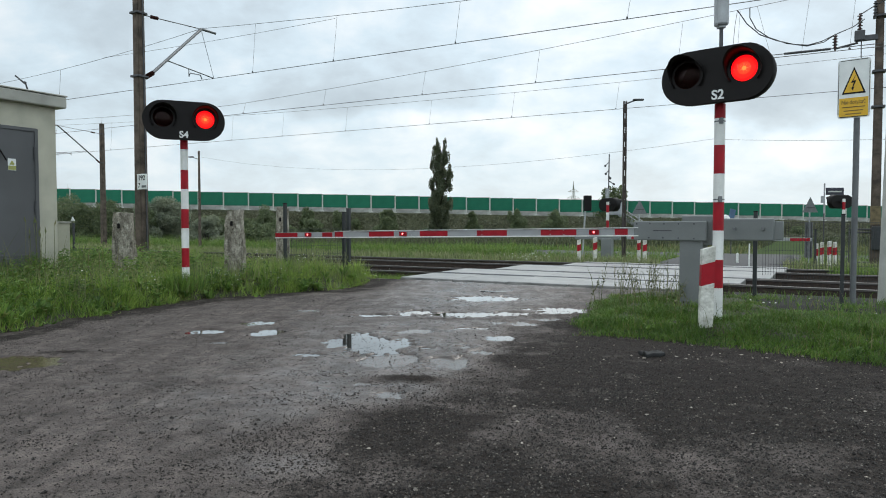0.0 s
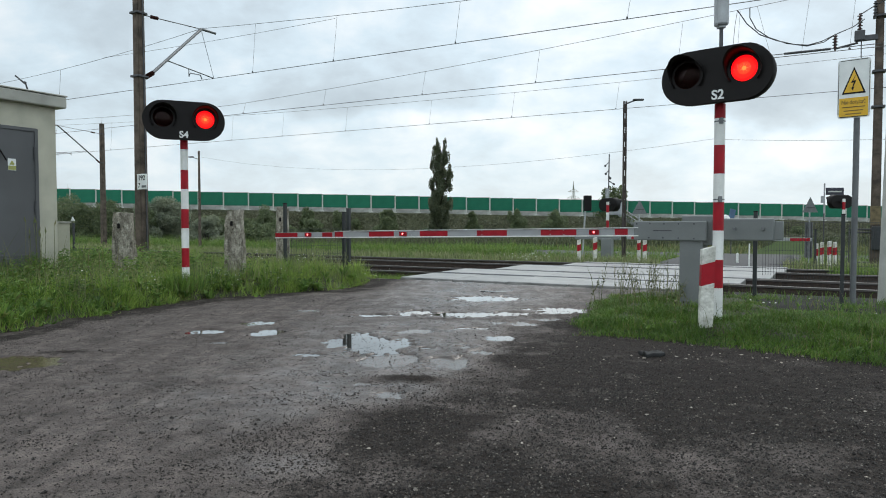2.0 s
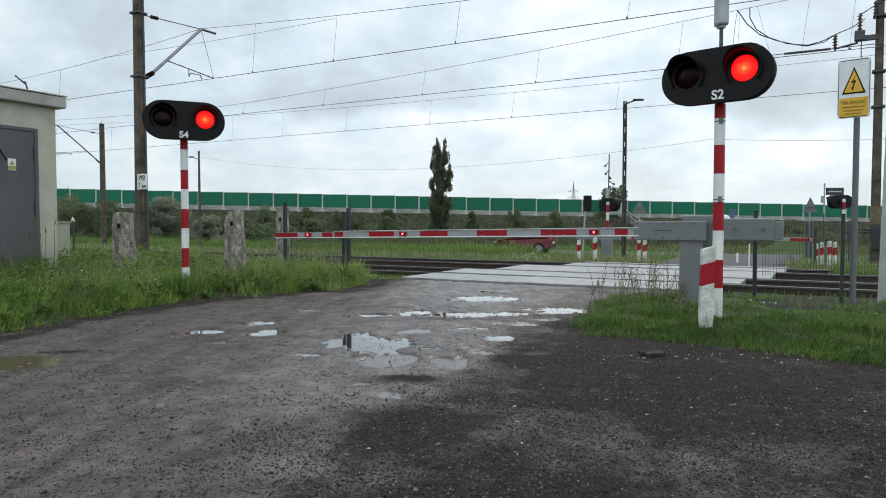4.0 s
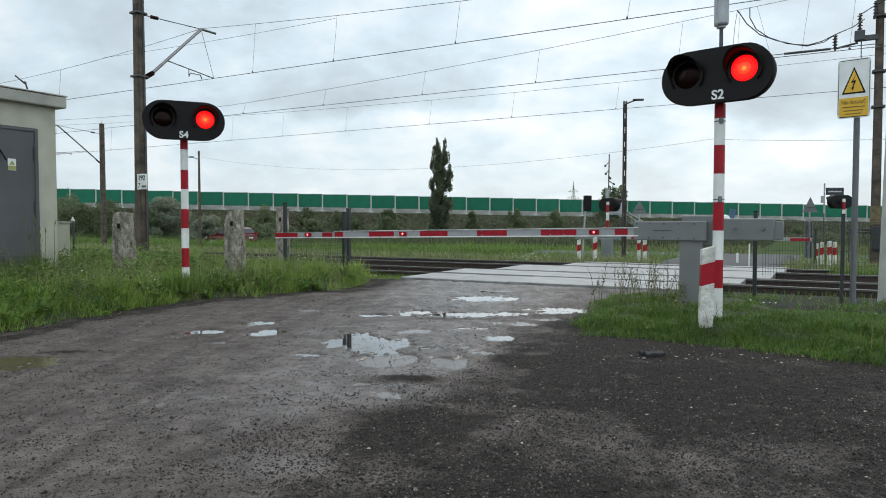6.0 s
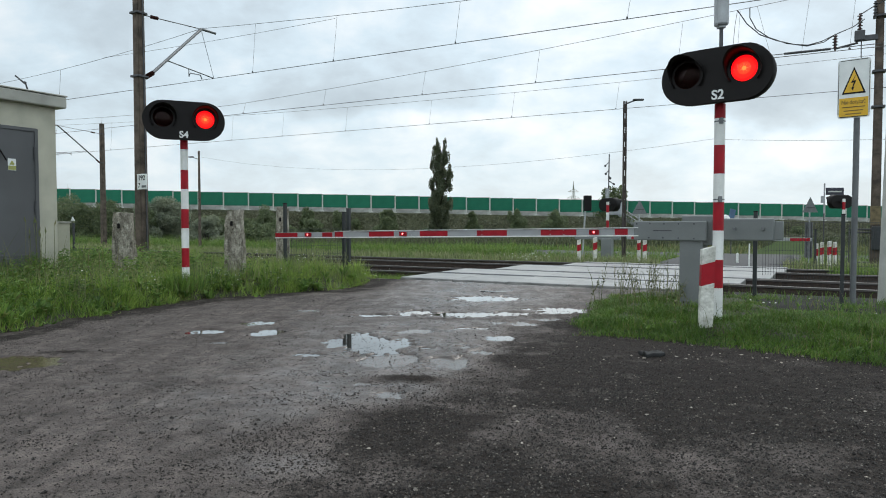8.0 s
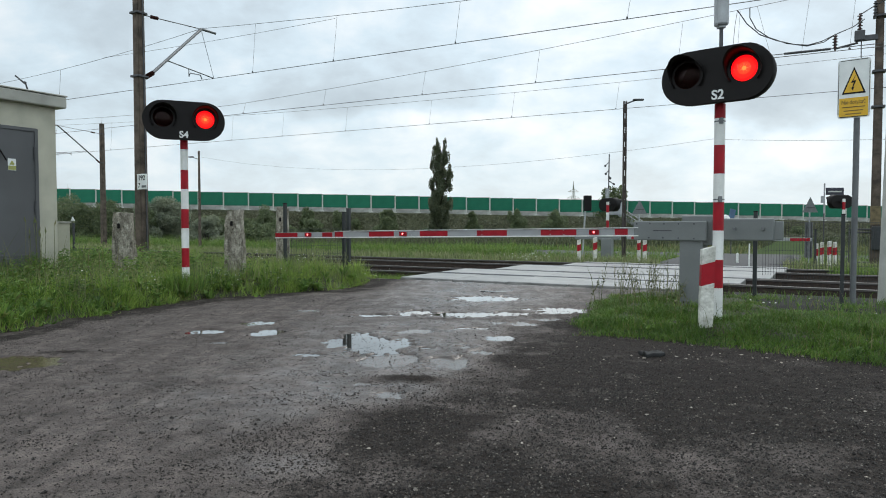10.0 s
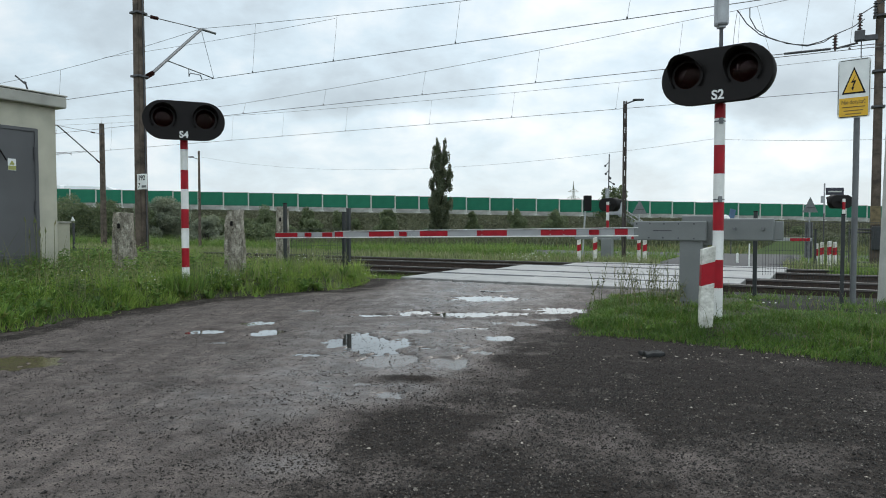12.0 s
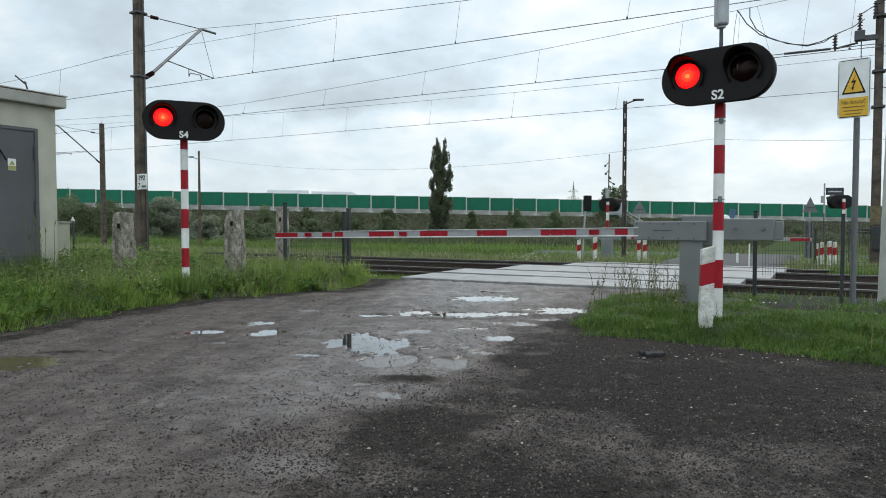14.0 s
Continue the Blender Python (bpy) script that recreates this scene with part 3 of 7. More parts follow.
def verges():
    us, ds = list(np.arange(-40, -12, 1.0)) + list(np.arange(-12, -6.3, 0.08)), list(np.arange(-6, 11.9, 0.12))
    ob = sheet("verge_left", us, ds, lambda u, d: tk(u, d, left_rise(u, d) + 0.02 * wob(u, d, 2)), SOIL)
    tagged(ob, "dark soil verge under the grass beside the road", "verge", kind="structure")
    us, ds = list(np.arange(-3.2, 4, 0.07)) + list(np.arange(4, 20, 0.5)), list(np.arange(5.2, 10.8, 0.07))
    ob = sheet("verge_right", us, ds, lambda u, d: tk(u, d, -0.23 + 0.24 * step(0.02, 0.5, island_in(u, d)) + 0.07 * step(7.0, 9.5, d) + 0.015 * wob(u, d, 2)), SOIL)
    tagged(ob, "dark soil island under the grass beside the road", "verge", kind="structure")
    us, ds = list(np.arange(-1.1, 9, 0.25)), list(np.arange(8.7, 11.25, 0.12))
    ob = sheet("footpath", us, ds, lambda u, d: tk(u, d, -0.02 + 0.05 * step(8.9, 9.5, d) - 0.10 * step(9.2, 8.8, d) + 0.012 * wob(u, d, 2.2) - 0.2 * step(10.9, 11.2, d)), PATH)
    tagged(ob, "grey worn asphalt footpath beside the railway", "footpath", kind="structure")


# ---- railway ----
RAILS = ((12.63, 14.07), (16.15, 17.59))
U_IN, U_OUT = -7.05, -1.05


def railways():
    bm = bmesh.new()
    prof = [(-0.075, -0.172), (0.075, -0.172), (0.075, -0.158), (0.012, -0.135), (0.012, -0.045), (0.034, -0.035), (-0.034, -0.035), (-0.012, -0.045), (-0.012, -0.135), (-0.075, -0.158)]
    prism(bm, prof, -170, 90, "x")
    web = mesh_of("rail", bm, RUST)
    bm = bmesh.new()
    prism(bm, [(-0.036, -0.036), (0.036, -0.036), (0.036, -0.006), (0.026, 0.0), (-0.026, 0.0), (-0.036, -0.006)], -170, 90, "x")
    head = mesh_of("rail_head", bm, SHINE)
    bm = bmesh.new()
    prism(bm, [(-1.25, -0.33), (1.25, -0.33), (1.25, -0.19), (1.18, -0.165), (0.45, -0.165), (0.3, -0.2), (-0.3, -0.2), (-0.45, -0.165), (-1.18, -0.165), (-1.25, -0.19)], -0.13, 0.13, "x")
    tie = mesh_of("sleeper", bm, SLEEPER)
    for a, b in RAILS:
        tr = thing("railway_track", at(0, (a + b) / 2), "rusty railway track on concrete sleepers in dark ballast", "railway track", "railway tracks")
        for s in (a, b):
            y = s - (a + b) / 2
            r = new("rail", web)
            r.parent, r.location = tr, (0, y, 0)
            h = new("rail_head", head)
            h.parent = r
            tagged(h, "worn shiny rail head")
        for i in range(-46, 34):
            u = i * 0.6
            if (U_IN if a < 15 else -5.6) - 0.1 < u < U_OUT + 0.1:
                continue
            o = new("sleeper", tie)
            o.parent, o.location, o.rotation_euler = tr, (u, 0, random.uniform(-0.01, 0.01)), (0, 0, random.uniform(-0.01, 0.01))
    us = list(np.arange(-180, -28, 4.0)) + list(np.arange(-28, 20, 0.14)) + list(np.arange(20, 100, 4.0))
    ds = list(np.arange(10.9, 19.9, 0.14))

    def bed(u, d):
        z = -0.20 - 0.20 * step(11.8, 11.0, d) - 0.35 * step(18.5, 19.8, d) + 0.035 * wob(u, d, 5) + 0.03 * wob(u, d, 14)
        if (U_IN if d < 15 else -5.6) - 0.1 < u < U_OUT + 0.1:
            z -= 0.1
        return tk(u, d, z)

    tagged(sheet("ballast_bed", us, ds, bed, BALLAST), "dark brown track ballast", "ballast", kind="structure")
    rnd = random.Random(3)
    co, fa = [], []
    for i in range(9000):
        u, d = rnd.uniform(-26, 9), rnd.uniform(11.2, 19.2)
        if U_IN - 0.15 < u < U_OUT + 0.15:
            continue
        p, r = tk(u, d, -0.19 - 0.15 * step(11.8, 11.2, d) - 0.2 * step(18.6, 19.2, d)), rnd.uniform(0.02, 0.05)
        octa(co, fa, p, r, rnd)
    tagged(raw("ballast_stones", co, fa, STONE_B), "loose crushed brown ballast stones", "ballast", kind="stuff")


def octa(co, fa, p, r, rnd, flat=0.7):
    k = len(co)
    for v in ((1, 0, 0), (0, 1, 0), (-1, 0, 0), (0, -1, 0), (0, 0, flat), (0, 0, -flat)):
        co.append((p[0] + v[0] * r * rnd.uniform(0.6, 1.2), p[1] + v[1] * r * rnd.uniform(0.6, 1.2), p[2] + v[2] * r * rnd.uniform(0.6, 1.1)))
    for i in range(4):
        fa.append((k + i, k + (i + 1) % 4, k + 4))
        fa.append((k + (i + 1) % 4, k + i, k + 5))


STONE_B = mat("ballast_stone", (0.085, 0.068, 0.055), 0.8, var=0.3, scale=20, bump=0.3, per="island", spread=0.6)


def crossing():
    top = thing("crossing_deck", at(0, 0), "pale wet concrete slabs laid between the rails", "level crossing", kind="structure")
    rows = ((11.20, 12.57, -7.15, -1.50), (12.71, 13.99, -7.15, -1.20), (14.13, 16.09, -6.55, -0.80), (16.23, 17.51, -5.65, -0.65), (17.65, 18.06, -5.55, -0.65))
    for j, (a, b, u_in, u_out) in enumerate(rows):
        n = 5 if j < 3 else 4
        w = (u_out - u_in) / n
        bm = bmesh.new()
        box(bm, (0, 0, -0.09), (w - 0.012, b - a - 0.01, 0.18), 0.012)
        me = mesh_of("slab", bm, SLAB)
        for i in range(n):
            o = new("slab", me)
            o.parent = top
            o.location = (u_in + (i + 0.5) * w, (a + b) / 2, random.uniform(-0.006, 0.006))
            o.rotation_euler = (random.uniform(-0.003, 0.003), random.uniform(-0.003, 0.003), 0)
        # strips added on the slab edges so the rail grooves read as dark lines
        for y in ((a + 0.02, b - 0.02) if 0 < j < 4 else (b - 0.02,) if j == 0 else (a + 0.02,)):
            bm = bmesh.new()
            box(bm, ((u_in + u_out) / 2, y, 0.0), (u_out - u_in, 0.03, 0.014), 0.003)
            part("edge_angle", bm, STEELG, top, "grey strip added to darken the line of the rail groove")


CAR_0, CAR_V = Vector((19.03, 38.70, 0)), Vector((-10.92, 4.38, 0))  # where the car's nose is at 2.6 s, and metres a second


def far_roads():
    ds = list(np.arange(18.07, 45, 0.5))

    def put(k, d):
        lo, hi = -3.8 - 0.45 * step(18.2, 21, d), -0.95
        p = tk(lo + (hi - lo) * k, d)
        return (p.x, p.y, max(lie(p.x, p.y) + 0.02, -0.12 - 0.86 * step(27, 40, d)) + 0.04 * step(20, 18.8, d) - (0.5 if k < 0 or k > 1 else 0.0))

    tagged(sheet("road_beyond", [-0.03] + [i / 12 for i in range(13)] + [1.03], ds, put, ROAD_FAR), "grey asphalt lane beyond the railway", "road", kind="structure")
    v = CAR_V.normalized()
    side = Vector((-v.y, v.x, 0))

    def put2(k, s):
        p = CAR_0 + v * s - side * (1.7 - 0.85) + side * k
        return (p.x, p.y, -0.93 + 0.0037 * max(0.0, s))

    tagged(sheet("road_parallel", [-4.0, -2, 0, 2.4, 4.6], list(np.arange(-80, 170, 4.0)), put2, ROAD_FAR), "narrow asphalt road running along the railway", "road", kind="structure")


# ---- motorway bank and green noise barrier ----
def bank():
    side = Vector((-WALL_U.y, WALL_U.x, 0))
    ss, ks = list(np.arange(-420, -60, 12.0)) + list(np.arange(-60, 160, 1.6)) + list(np.arange(160, 460, 12.0)), [-15, -13, -11, -9, -7, -5, -3, -1.2, 0.2, 4, 10, 18, 26, 40]

    def put(s, k):
        top = crest(s)
        z = -1.15 + (top + 1.15) * step(-13.5, -0.6, k) - (top + 1.4) * step(20, 38, k)
        p = WALL_0 + WALL_U * s + side * k
        return (p.x, p.y, z + (0.22 * wob(p.x, p.y, 0.5) if -13 < k < -1 else 0))

    tagged(sheet("embankment", ss, ks, put, SLOPE), "long dark green motorway embankment", "embankment", kind="structure")


def barrier():
    wall = thing("noise_barrier", Matrix.Translation(WALL_0) @ pose(0, 0, 0, 0, 0, math.degrees(math.atan2(WALL_U.y, WALL_U.x))), "green noise barrier on pale concrete plinths and posts", "noise barrier", kind="structure")
    bm = bmesh.new()
    box(bm, (0, 0, 1.88), (3.82, 0.12, 2.12), 0.02)
    for i in range(6):
        box(bm, (0, -0.070, 1.00 + i * 0.352), (3.80, 0.03, 0.30), 0.01)
    panel = mesh_of("panel", bm, GREEN)
    bm = bmesh.new()
    box(bm, (0, 0, 0.235), (3.84, 0.16, 1.17), 0.02)
    plinth = mesh_of("plinth", bm, PLINTH)
    bm = bmesh.new()
    box(bm, (0, 0, 1.30), (0.20, 0.30, 3.40), 0.02)
    box(bm, (0, -0.05, -0.20), (0.6, 0.6, 0.9), 0.05)
    post = mesh_of("post", bm, PALE)
    bm = bmesh.new()
    box(bm, (0, 0, 2.975), (3.86, 0.15, 0.06), 0.01)
    cap = mesh_of("coping", bm, PALE)
    for i in range(-20, 48):
        s = (i + 0.5) * 4.0 - 2.1
        z = crest(s) - 0.02
        for name, me, ds in (("panel", panel, 0), ("plinth", plinth, 0), ("coping", cap, 0), ("post", post, 2.0)):
            o = new(name, me)
            o.parent, o.location = wall, (s + ds, 0, z)


# ---- grass and leaves ----
def blades(name, pts, tall, wide, material, lean=0.35, seed=1):
    r = np.random.default_rng(seed)
    pts = np.asarray(pts, np.float64)
    n = len(pts)
    tall, wide = np.broadcast_to(tall, n) * r.uniform(0.55, 1.25, n), np.broadcast_to(wide, n)
    a, b = r.uniform(0, 2 * np.pi, n), r.uniform(0, 2 * np.pi, n)
    bend = r.uniform(0.1, 1.0, n) * lean
    sx, sy = np.cos(a) * wide / 2, np.sin(a) * wide / 2
    lx, ly = np.cos(b) * bend * tall, np.sin(b) * bend * tall
    z = np.zeros(n)
    off = [(-sx, -sy, z), (sx, sy, z), (-sx * 0.8 + lx * 0.35, -sy * 0.8 + ly * 0.35, tall * 0.55), (sx * 0.8 + lx * 0.35, sy * 0.8 + ly * 0.35, tall * 0.55), (lx, ly, tall * (1 - 0.35 * bend))]
    co = np.stack([pts + np.stack(o, 1) for o in off], 1).reshape(-1, 3)
    k = np.arange(n)[:, None] * 5
    fa = np.stack([k + [0, 1, 3], k + [0, 3, 2], k + [2, 3, 4]], 1).reshape(-1, 3)
    return raw(name, co, fa, material)


def scatter(n, seed, lo_u, hi_u, lo_d, hi_d, keep, z):
    r = random.Random(seed)
    out = []
    while len(out) < n:
        u, d = r.uniform(lo_u, hi_u), r.uniform(lo_d, hi_d)
        if keep(u, d, r):
            out.append(tk(u, d, z(u, d)))
    return out


def grasses():
    def patch(u, d, s=0.9, k=0):
        return 0.5 + 0.5 * wob(u, d, s, k)

    # the verge beside the hut and the first signal: deep green near the hut, fresher towards the crossing
    for name, n, seed, material, share, label in (
        ("verge_grass", 78000, 11, GRASS, lambda d: 0.22 + 0.78 * step(4.6, 7.2, d), "uneven fresh green verge grass"),
        ("deep_verge_grass", 46000, 29, DEEP, lambda d: 1 - 0.85 * step(4.8, 7.6, d), "lush deep green verge grass beside the hut"),
    ):
        keep = lambda u, d, r: left_edge(d) - u > -0.12 + 0.28 * r.random() and r.random() < (0.35 + patch(u, d)) * share(d)
        pts = scatter(n, seed, -14.5, -6.6, 1.5, 10.95, keep, lambda u, d: left_rise(u, d) - 0.02)
        tall = np.array([(0.15 + 0.16 * step(0, 1.0, left_edge((p.dot(TN))) - p.dot(TU)) + 0.06 * wob(p.x, p.y, 0.8)) * (0.75 + 1.1 * max(-0.3, wob(p.x, p.y, 2.2, 6))) for p in pts])
        tagged(blades(name, pts, tall, 0.0085, material, 1.25, seed), label, "grass", kind="stuff")
    pts = scatter(4200, 12, -13, -6.9, 5.0, 11.0, lambda u, d, r: left_edge(d) - u > 0.3 and r.random() < patch(u, d, 0.7, 3), lambda u, d: left_rise(u, d))
    tagged(blades("seeding_grass", pts, 0.44, 0.007, PALEWEED, 0.55, 3), "taller seeding grass stalks in the verge", "grass", kind="stuff")
    pts = scatter(9000, 13, -30, -14, 2, 11.3, lambda u, d, r: True, lambda u, d: left_rise(u, d))
    tagged(blades("rough_grass", pts, 0.4, 0.02, GRASS, 0.6, 4), "rough grass beside the pump house", "grass", kind="stuff")
    # the island by the barrier machine
    keep = lambda u, d, r: island_in(u, d) > 0.06 - 0.22 * r.random() ** 2
    pts = scatter(105000, 14, -2.8, 4.5, 5.6, 10.3, keep, lambda u, d: -0.10 + 0.06 * step(0.0, 0.4, island_in(u, d)) + 0.06 * step(7.0, 9.5, d))
    tall = np.array([0.075 + 0.125 * step(0.05, 0.7, island_in(p.dot(TU), p.dot(TN))) + 0.05 * wob(p.x, p.y, 1.1) for p in pts])
    tall *= np.array([(0.85 + 0.8 * max(-0.35, wob(p.x, p.y, 2.6, 6))) * (1 - 0.35 * step(7.2, 8.2, p.dot(TN))) for p in pts])
    tall *= np.array([1 - 0.62 * math.exp(-((p.x - 2.65) / 0.14) ** 2 - ((p.y - 6.66) / 0.2) ** 2) for p in pts])
    tagged(blades("island_grass", pts, tall, 0.0075, LAWN, 1.3, 5), "short green grass on the roadside island", "grass", kind="stuff")
    pts = scatter(50, 15, -2.5, -1.4, 8.2, 9.9, lambda u, d, r: island_in(u, d) > 0, lambda u, d: 0.08)
    tagged(blades("roadside_weeds", pts, 0.50, 0.008, REED, 0.55, 6), "thin dry weed stalks on the roadside island", "weeds", kind="stuff")
    pts = scatter(600, 35, -2.3, 4.5, 6.6, 10.1, lambda u, d, r: island_in(u, d) > 0.2, lambda u, d: -0.02)
    tagged(blades("island_stalks", pts, 0.30, 0.005, REED, 0.6, 15), "thin dry stalks in the island grass", "grass", kind="stuff")
    pts = scatter(1500, 16, -1.2, 6, 8.9, 10.6, lambda u, d, r: r.random() < patch(u, d, 1.2, 8), lambda u, d: 0.0)
    tagged(blades("path_grass", pts, 0.17, 0.008, LAWN, 0.9, 7), "sparse grass along the footpath", "grass", kind="stuff")
    # the near side of the track, and the field beyond
    pts = scatter(6000, 17, -26, -7.2, 10.6, 11.6, lambda u, d, r: r.random() < patch(u, d, 0.6, 5), lambda u, d: -0.2)
    tagged(blades("trackside_grass", pts, 0.22, 0.010, GRASS, 0.4, 8), "grass along the edge of the ballast", "grass", kind="stuff")

    pts = scatter(5000, 57, 0.2, 9, 16.5, 18.1, lambda u, d, r: r.random() < 0.3 + patch(u, d, 1.1, 3), lambda u, d: -0.2)
    tagged(blades("track_grass", pts, 0.36, 0.012, GRASS_FAR, 0.6, 27), "grass grown over the far track", "grass", kind="stuff")

    def field(u, d, r):
        road = -3.7 - 0.45 * step(18.2, 21, d) < u < -0.8
        return not road and r.random() < 1.25 - 0.5 * patch(u, d, 0.3, 4)

    def on_land(u, d):
        p = tk(u, d)
        return lie(p.x, p.y)

    pts = scatter(105000, 18, -48, 14, 18.15, 35, field, on_land)
    tall = np.array([(0.27 + 0.13 * wob(p.x, p.y, 0.35) + 0.10 * wob(p.x, p.y, 1.1, 4)) * (0.6 + 0.4 * step(18.6, 20.5, p.dot(TN))) for p in pts])
    tagged(blades("field_grass", pts, tall, 0.018, GRASS_FAR, 1.2, 9), "tall bright green field grass beyond the railway", "grass", kind="stuff")

    pts = scatter(16000, 51, -46, 12, 18.2, 21.6, lambda u, d, r: field(u, d, r) and r.random() < step(22, 18.6, d) * (0.35 + patch(u, d, 0.9, 11)), on_land)
    tagged(blades("trackside_weeds", pts, 0.34, 0.016, PALEWEED, 0.8, 21), "pale grey-green weeds and dry grass along the far ballast edge", "weeds", kind="stuff")

    def off_road(u, d, r):
        q = tk(u, d) - CAR_0
        v = CAR_V.normalized()
        k = q.x * -v.y + q.y * v.x
        return not (-5.2 < k < 4.2) and field(u, d, r)

    pts = scatter(60000, 19, -110, 50, 33, 92, off_road, on_land)
    rough = [p for p in pts if p.y > 59 + 5 * wob(p.x, p.y, 0.12, 2)]
    dry = [p for p in pts if p.y <= 59 + 5 * wob(p.x, p.y, 0.12, 2) and p.x > 13 + 4 * wob(p.x, p.y, 0.2)]
    fresh = [p for p in pts if p.y <= 59 + 5 * wob(p.x, p.y, 0.12, 2) and p.x <= 13 + 4 * wob(p.x, p.y, 0.2)]
    tagged(blades("meadow_grass", fresh, 0.45, 0.06, GRASS_FAR, 0.9, 10), "meadow grass beyond the far road", "grass", kind="stuff")
    tagged(blades("dry_meadow_grass", dry, 0.40, 0.06, REED, 0.9, 30), "dry yellowish meadow grass beyond the far road", "grass", kind="stuff")
    tagged(blades("rough_meadow_grass", rough, 0.75, 0.08, ROUGH, 0.8, 31), "rough dark olive growth in front of the embankment", "grass", kind="stuff")
    # tufts that hide the feet of posts, and tall stalks by the hut
    spots = [(-3.92, 10.2, 0.05, 0.32), (2.99, 7.16, -0.05, 0.10), (2.74, 6.94, -0.10, 0.07), (3.05, 8.1, 0.0, 0.15), (-3.66, 11.8, 0.03, 0.14), (-5.24, 11.0, 0.05, 0.14), (4.25, 9.2, -0.02, 0.12), (4.95, 8.2, -0.03, 0.13), (5.6, 8.3, -0.02, 0.15), (-6.05, 10.2, 0.1, 0.5), (-6.3, 9.6, 0.1, 0.45)]
    r = random.Random(31)
    tuft, hs = [], []
    for x, y, z, h in spots:
        for i in range(420):
            tuft.append((x + r.gauss(0, 0.16), y + r.gauss(0, 0.13), z))
            hs.append(h)
    for i in range(1500):
        u, d = r.uniform(-9.6, -7.3), r.uniform(10.7, 12.3)
        tuft.append(tk(u, d, -0.22))
        hs.append(0.26)
    tagged(blades("tuft_grass", tuft, np.array(hs), 0.0085, DEEP, 1.0, 12), "denser grass tufts round the feet of posts", "grass", kind="stuff")
    pts = scatter(55, 33, -10.1, -9.2, 4.6, 6.7, lambda u, d, r: True, lambda u, d: 0.05)
    co, fa = [], []
    for i in range(9):
        p = tk(r.uniform(-9.98, -9.72), r.uniform(5.65, 6.05), 0.05)
        top = p + Vector((r.uniform(-0.08, 0.08), r.uniform(-0.08, 0.08), r.uniform(0.75, 1.02)))
        tip = top + Vector((r.uniform(-0.04, 0.04), 0, 0.11))
        side_v = Vector((0.0035, 0, 0))
        k = len(co)
        co += [p - side_v, p + side_v, top + side_v, top - side_v, top, top.lerp(tip, 0.4) - side_v * 4, tip, top.lerp(tip, 0.4) + side_v * 4]
        fa += [(k, k + 1, k + 2, k + 3), (k + 4, k + 5, k + 6, k + 7)]
    tagged(raw("seed_heads", co, fa, REED), "tall grass stems with drooping seed heads by the hut", "grass", kind="stuff")
    tagged(blades("tall_stalks", pts, 0.85, 0.010, REED, 0.35, 13), "tall grass stalks in front of the hut", "grass", kind="stuff")
    # tall belt on the near side of the far road
    v = CAR_V.normalized()
    side = Vector((-v.y, v.x, 0))
    belt = []
    for i in range(50000):
        q = CAR_0 + v * r.uniform(13, 92) + side * r.uniform(4.3, 9.5)
        belt.append((q.x, q.y, lie(q.x, q.y)))
    for i in range(9000):
        q = CAR_0 + v * r.uniform(-14, 13) + side * r.uniform(4.3, 8.5)
        if not -4.8 < q.x * TU.x + q.y * TU.y < -0.7:
            belt.append((q.x, q.y, lie(q.x, q.y) - 0.3))
    tagged(blades("roadside_tall_grass", belt, np.array([1.05 + 0.3 * wob(p[0], p[1], 0.4) for p in belt]), 0.032, GRASS_FAR, 1.2, 14), "tall grass belt beside the far road", "grass", kind="stuff")
    # white umbels and daisies
    rnd = random.Random(5)
    co, fa = [], []

    def head(p, r):
        k = len(co)
        for i in range(6):
            co.append((p[0] + r * math.cos(i * 1.047), p[1] + r * math.sin(i * 1.047) * 0.9, p[2] + rnd.uniform(-0.3, 0.3) * r))
        co.append((p[0], p[1], p[2] + r * 0.8))
        for i in range(6):
            fa.append((k + i, k + (i + 1) % 6, k + 6))

    for i in range(200):
        u, d = rnd.uniform(-11.5, -6.9), rnd.uniform(5.5, 11.2)
        if left_edge(d) - u > 0.25 and patch(u, d, 0.7, 3) > 0.42:
            for j in range(rnd.randint(1, 4)):
                head(tk(u + rnd.uniform(-0.08, 0.08), d + rnd.uniform(-0.08, 0.08), left_rise(u, d) + rnd.uniform(0.12, 0.34)), rnd.uniform(0.006, 0.013))
    for i in range(110):
        u, d = rnd.gauss(-8.15, 0.3), rnd.uniform(10.0, 11.2)
        head(tk(u, d, rnd.uniform(0.0, 0.16)), rnd.uniform(0.007, 0.016))
    for i in range(30):
        head(tk(rnd.uniform(-2.2, 2.5), rnd.uniform(8.6, 10.2), rnd.uniform(0.02, 0.12)), rnd.uniform(0.008, 0.016))
    for i in range(46):
        u, d = rnd.gauss(-7.4, 0.35), rnd.uniform(18.3, 19.0)
        head(tk(u, d, rnd.uniform(0.08, 0.28) - 0.1), rnd.uniform(0.008, 0.022))
    tagged(raw("wild_flowers", co, fa, FLOWER), "small white wild flowers in the grass", "flowers", kind="stuff")


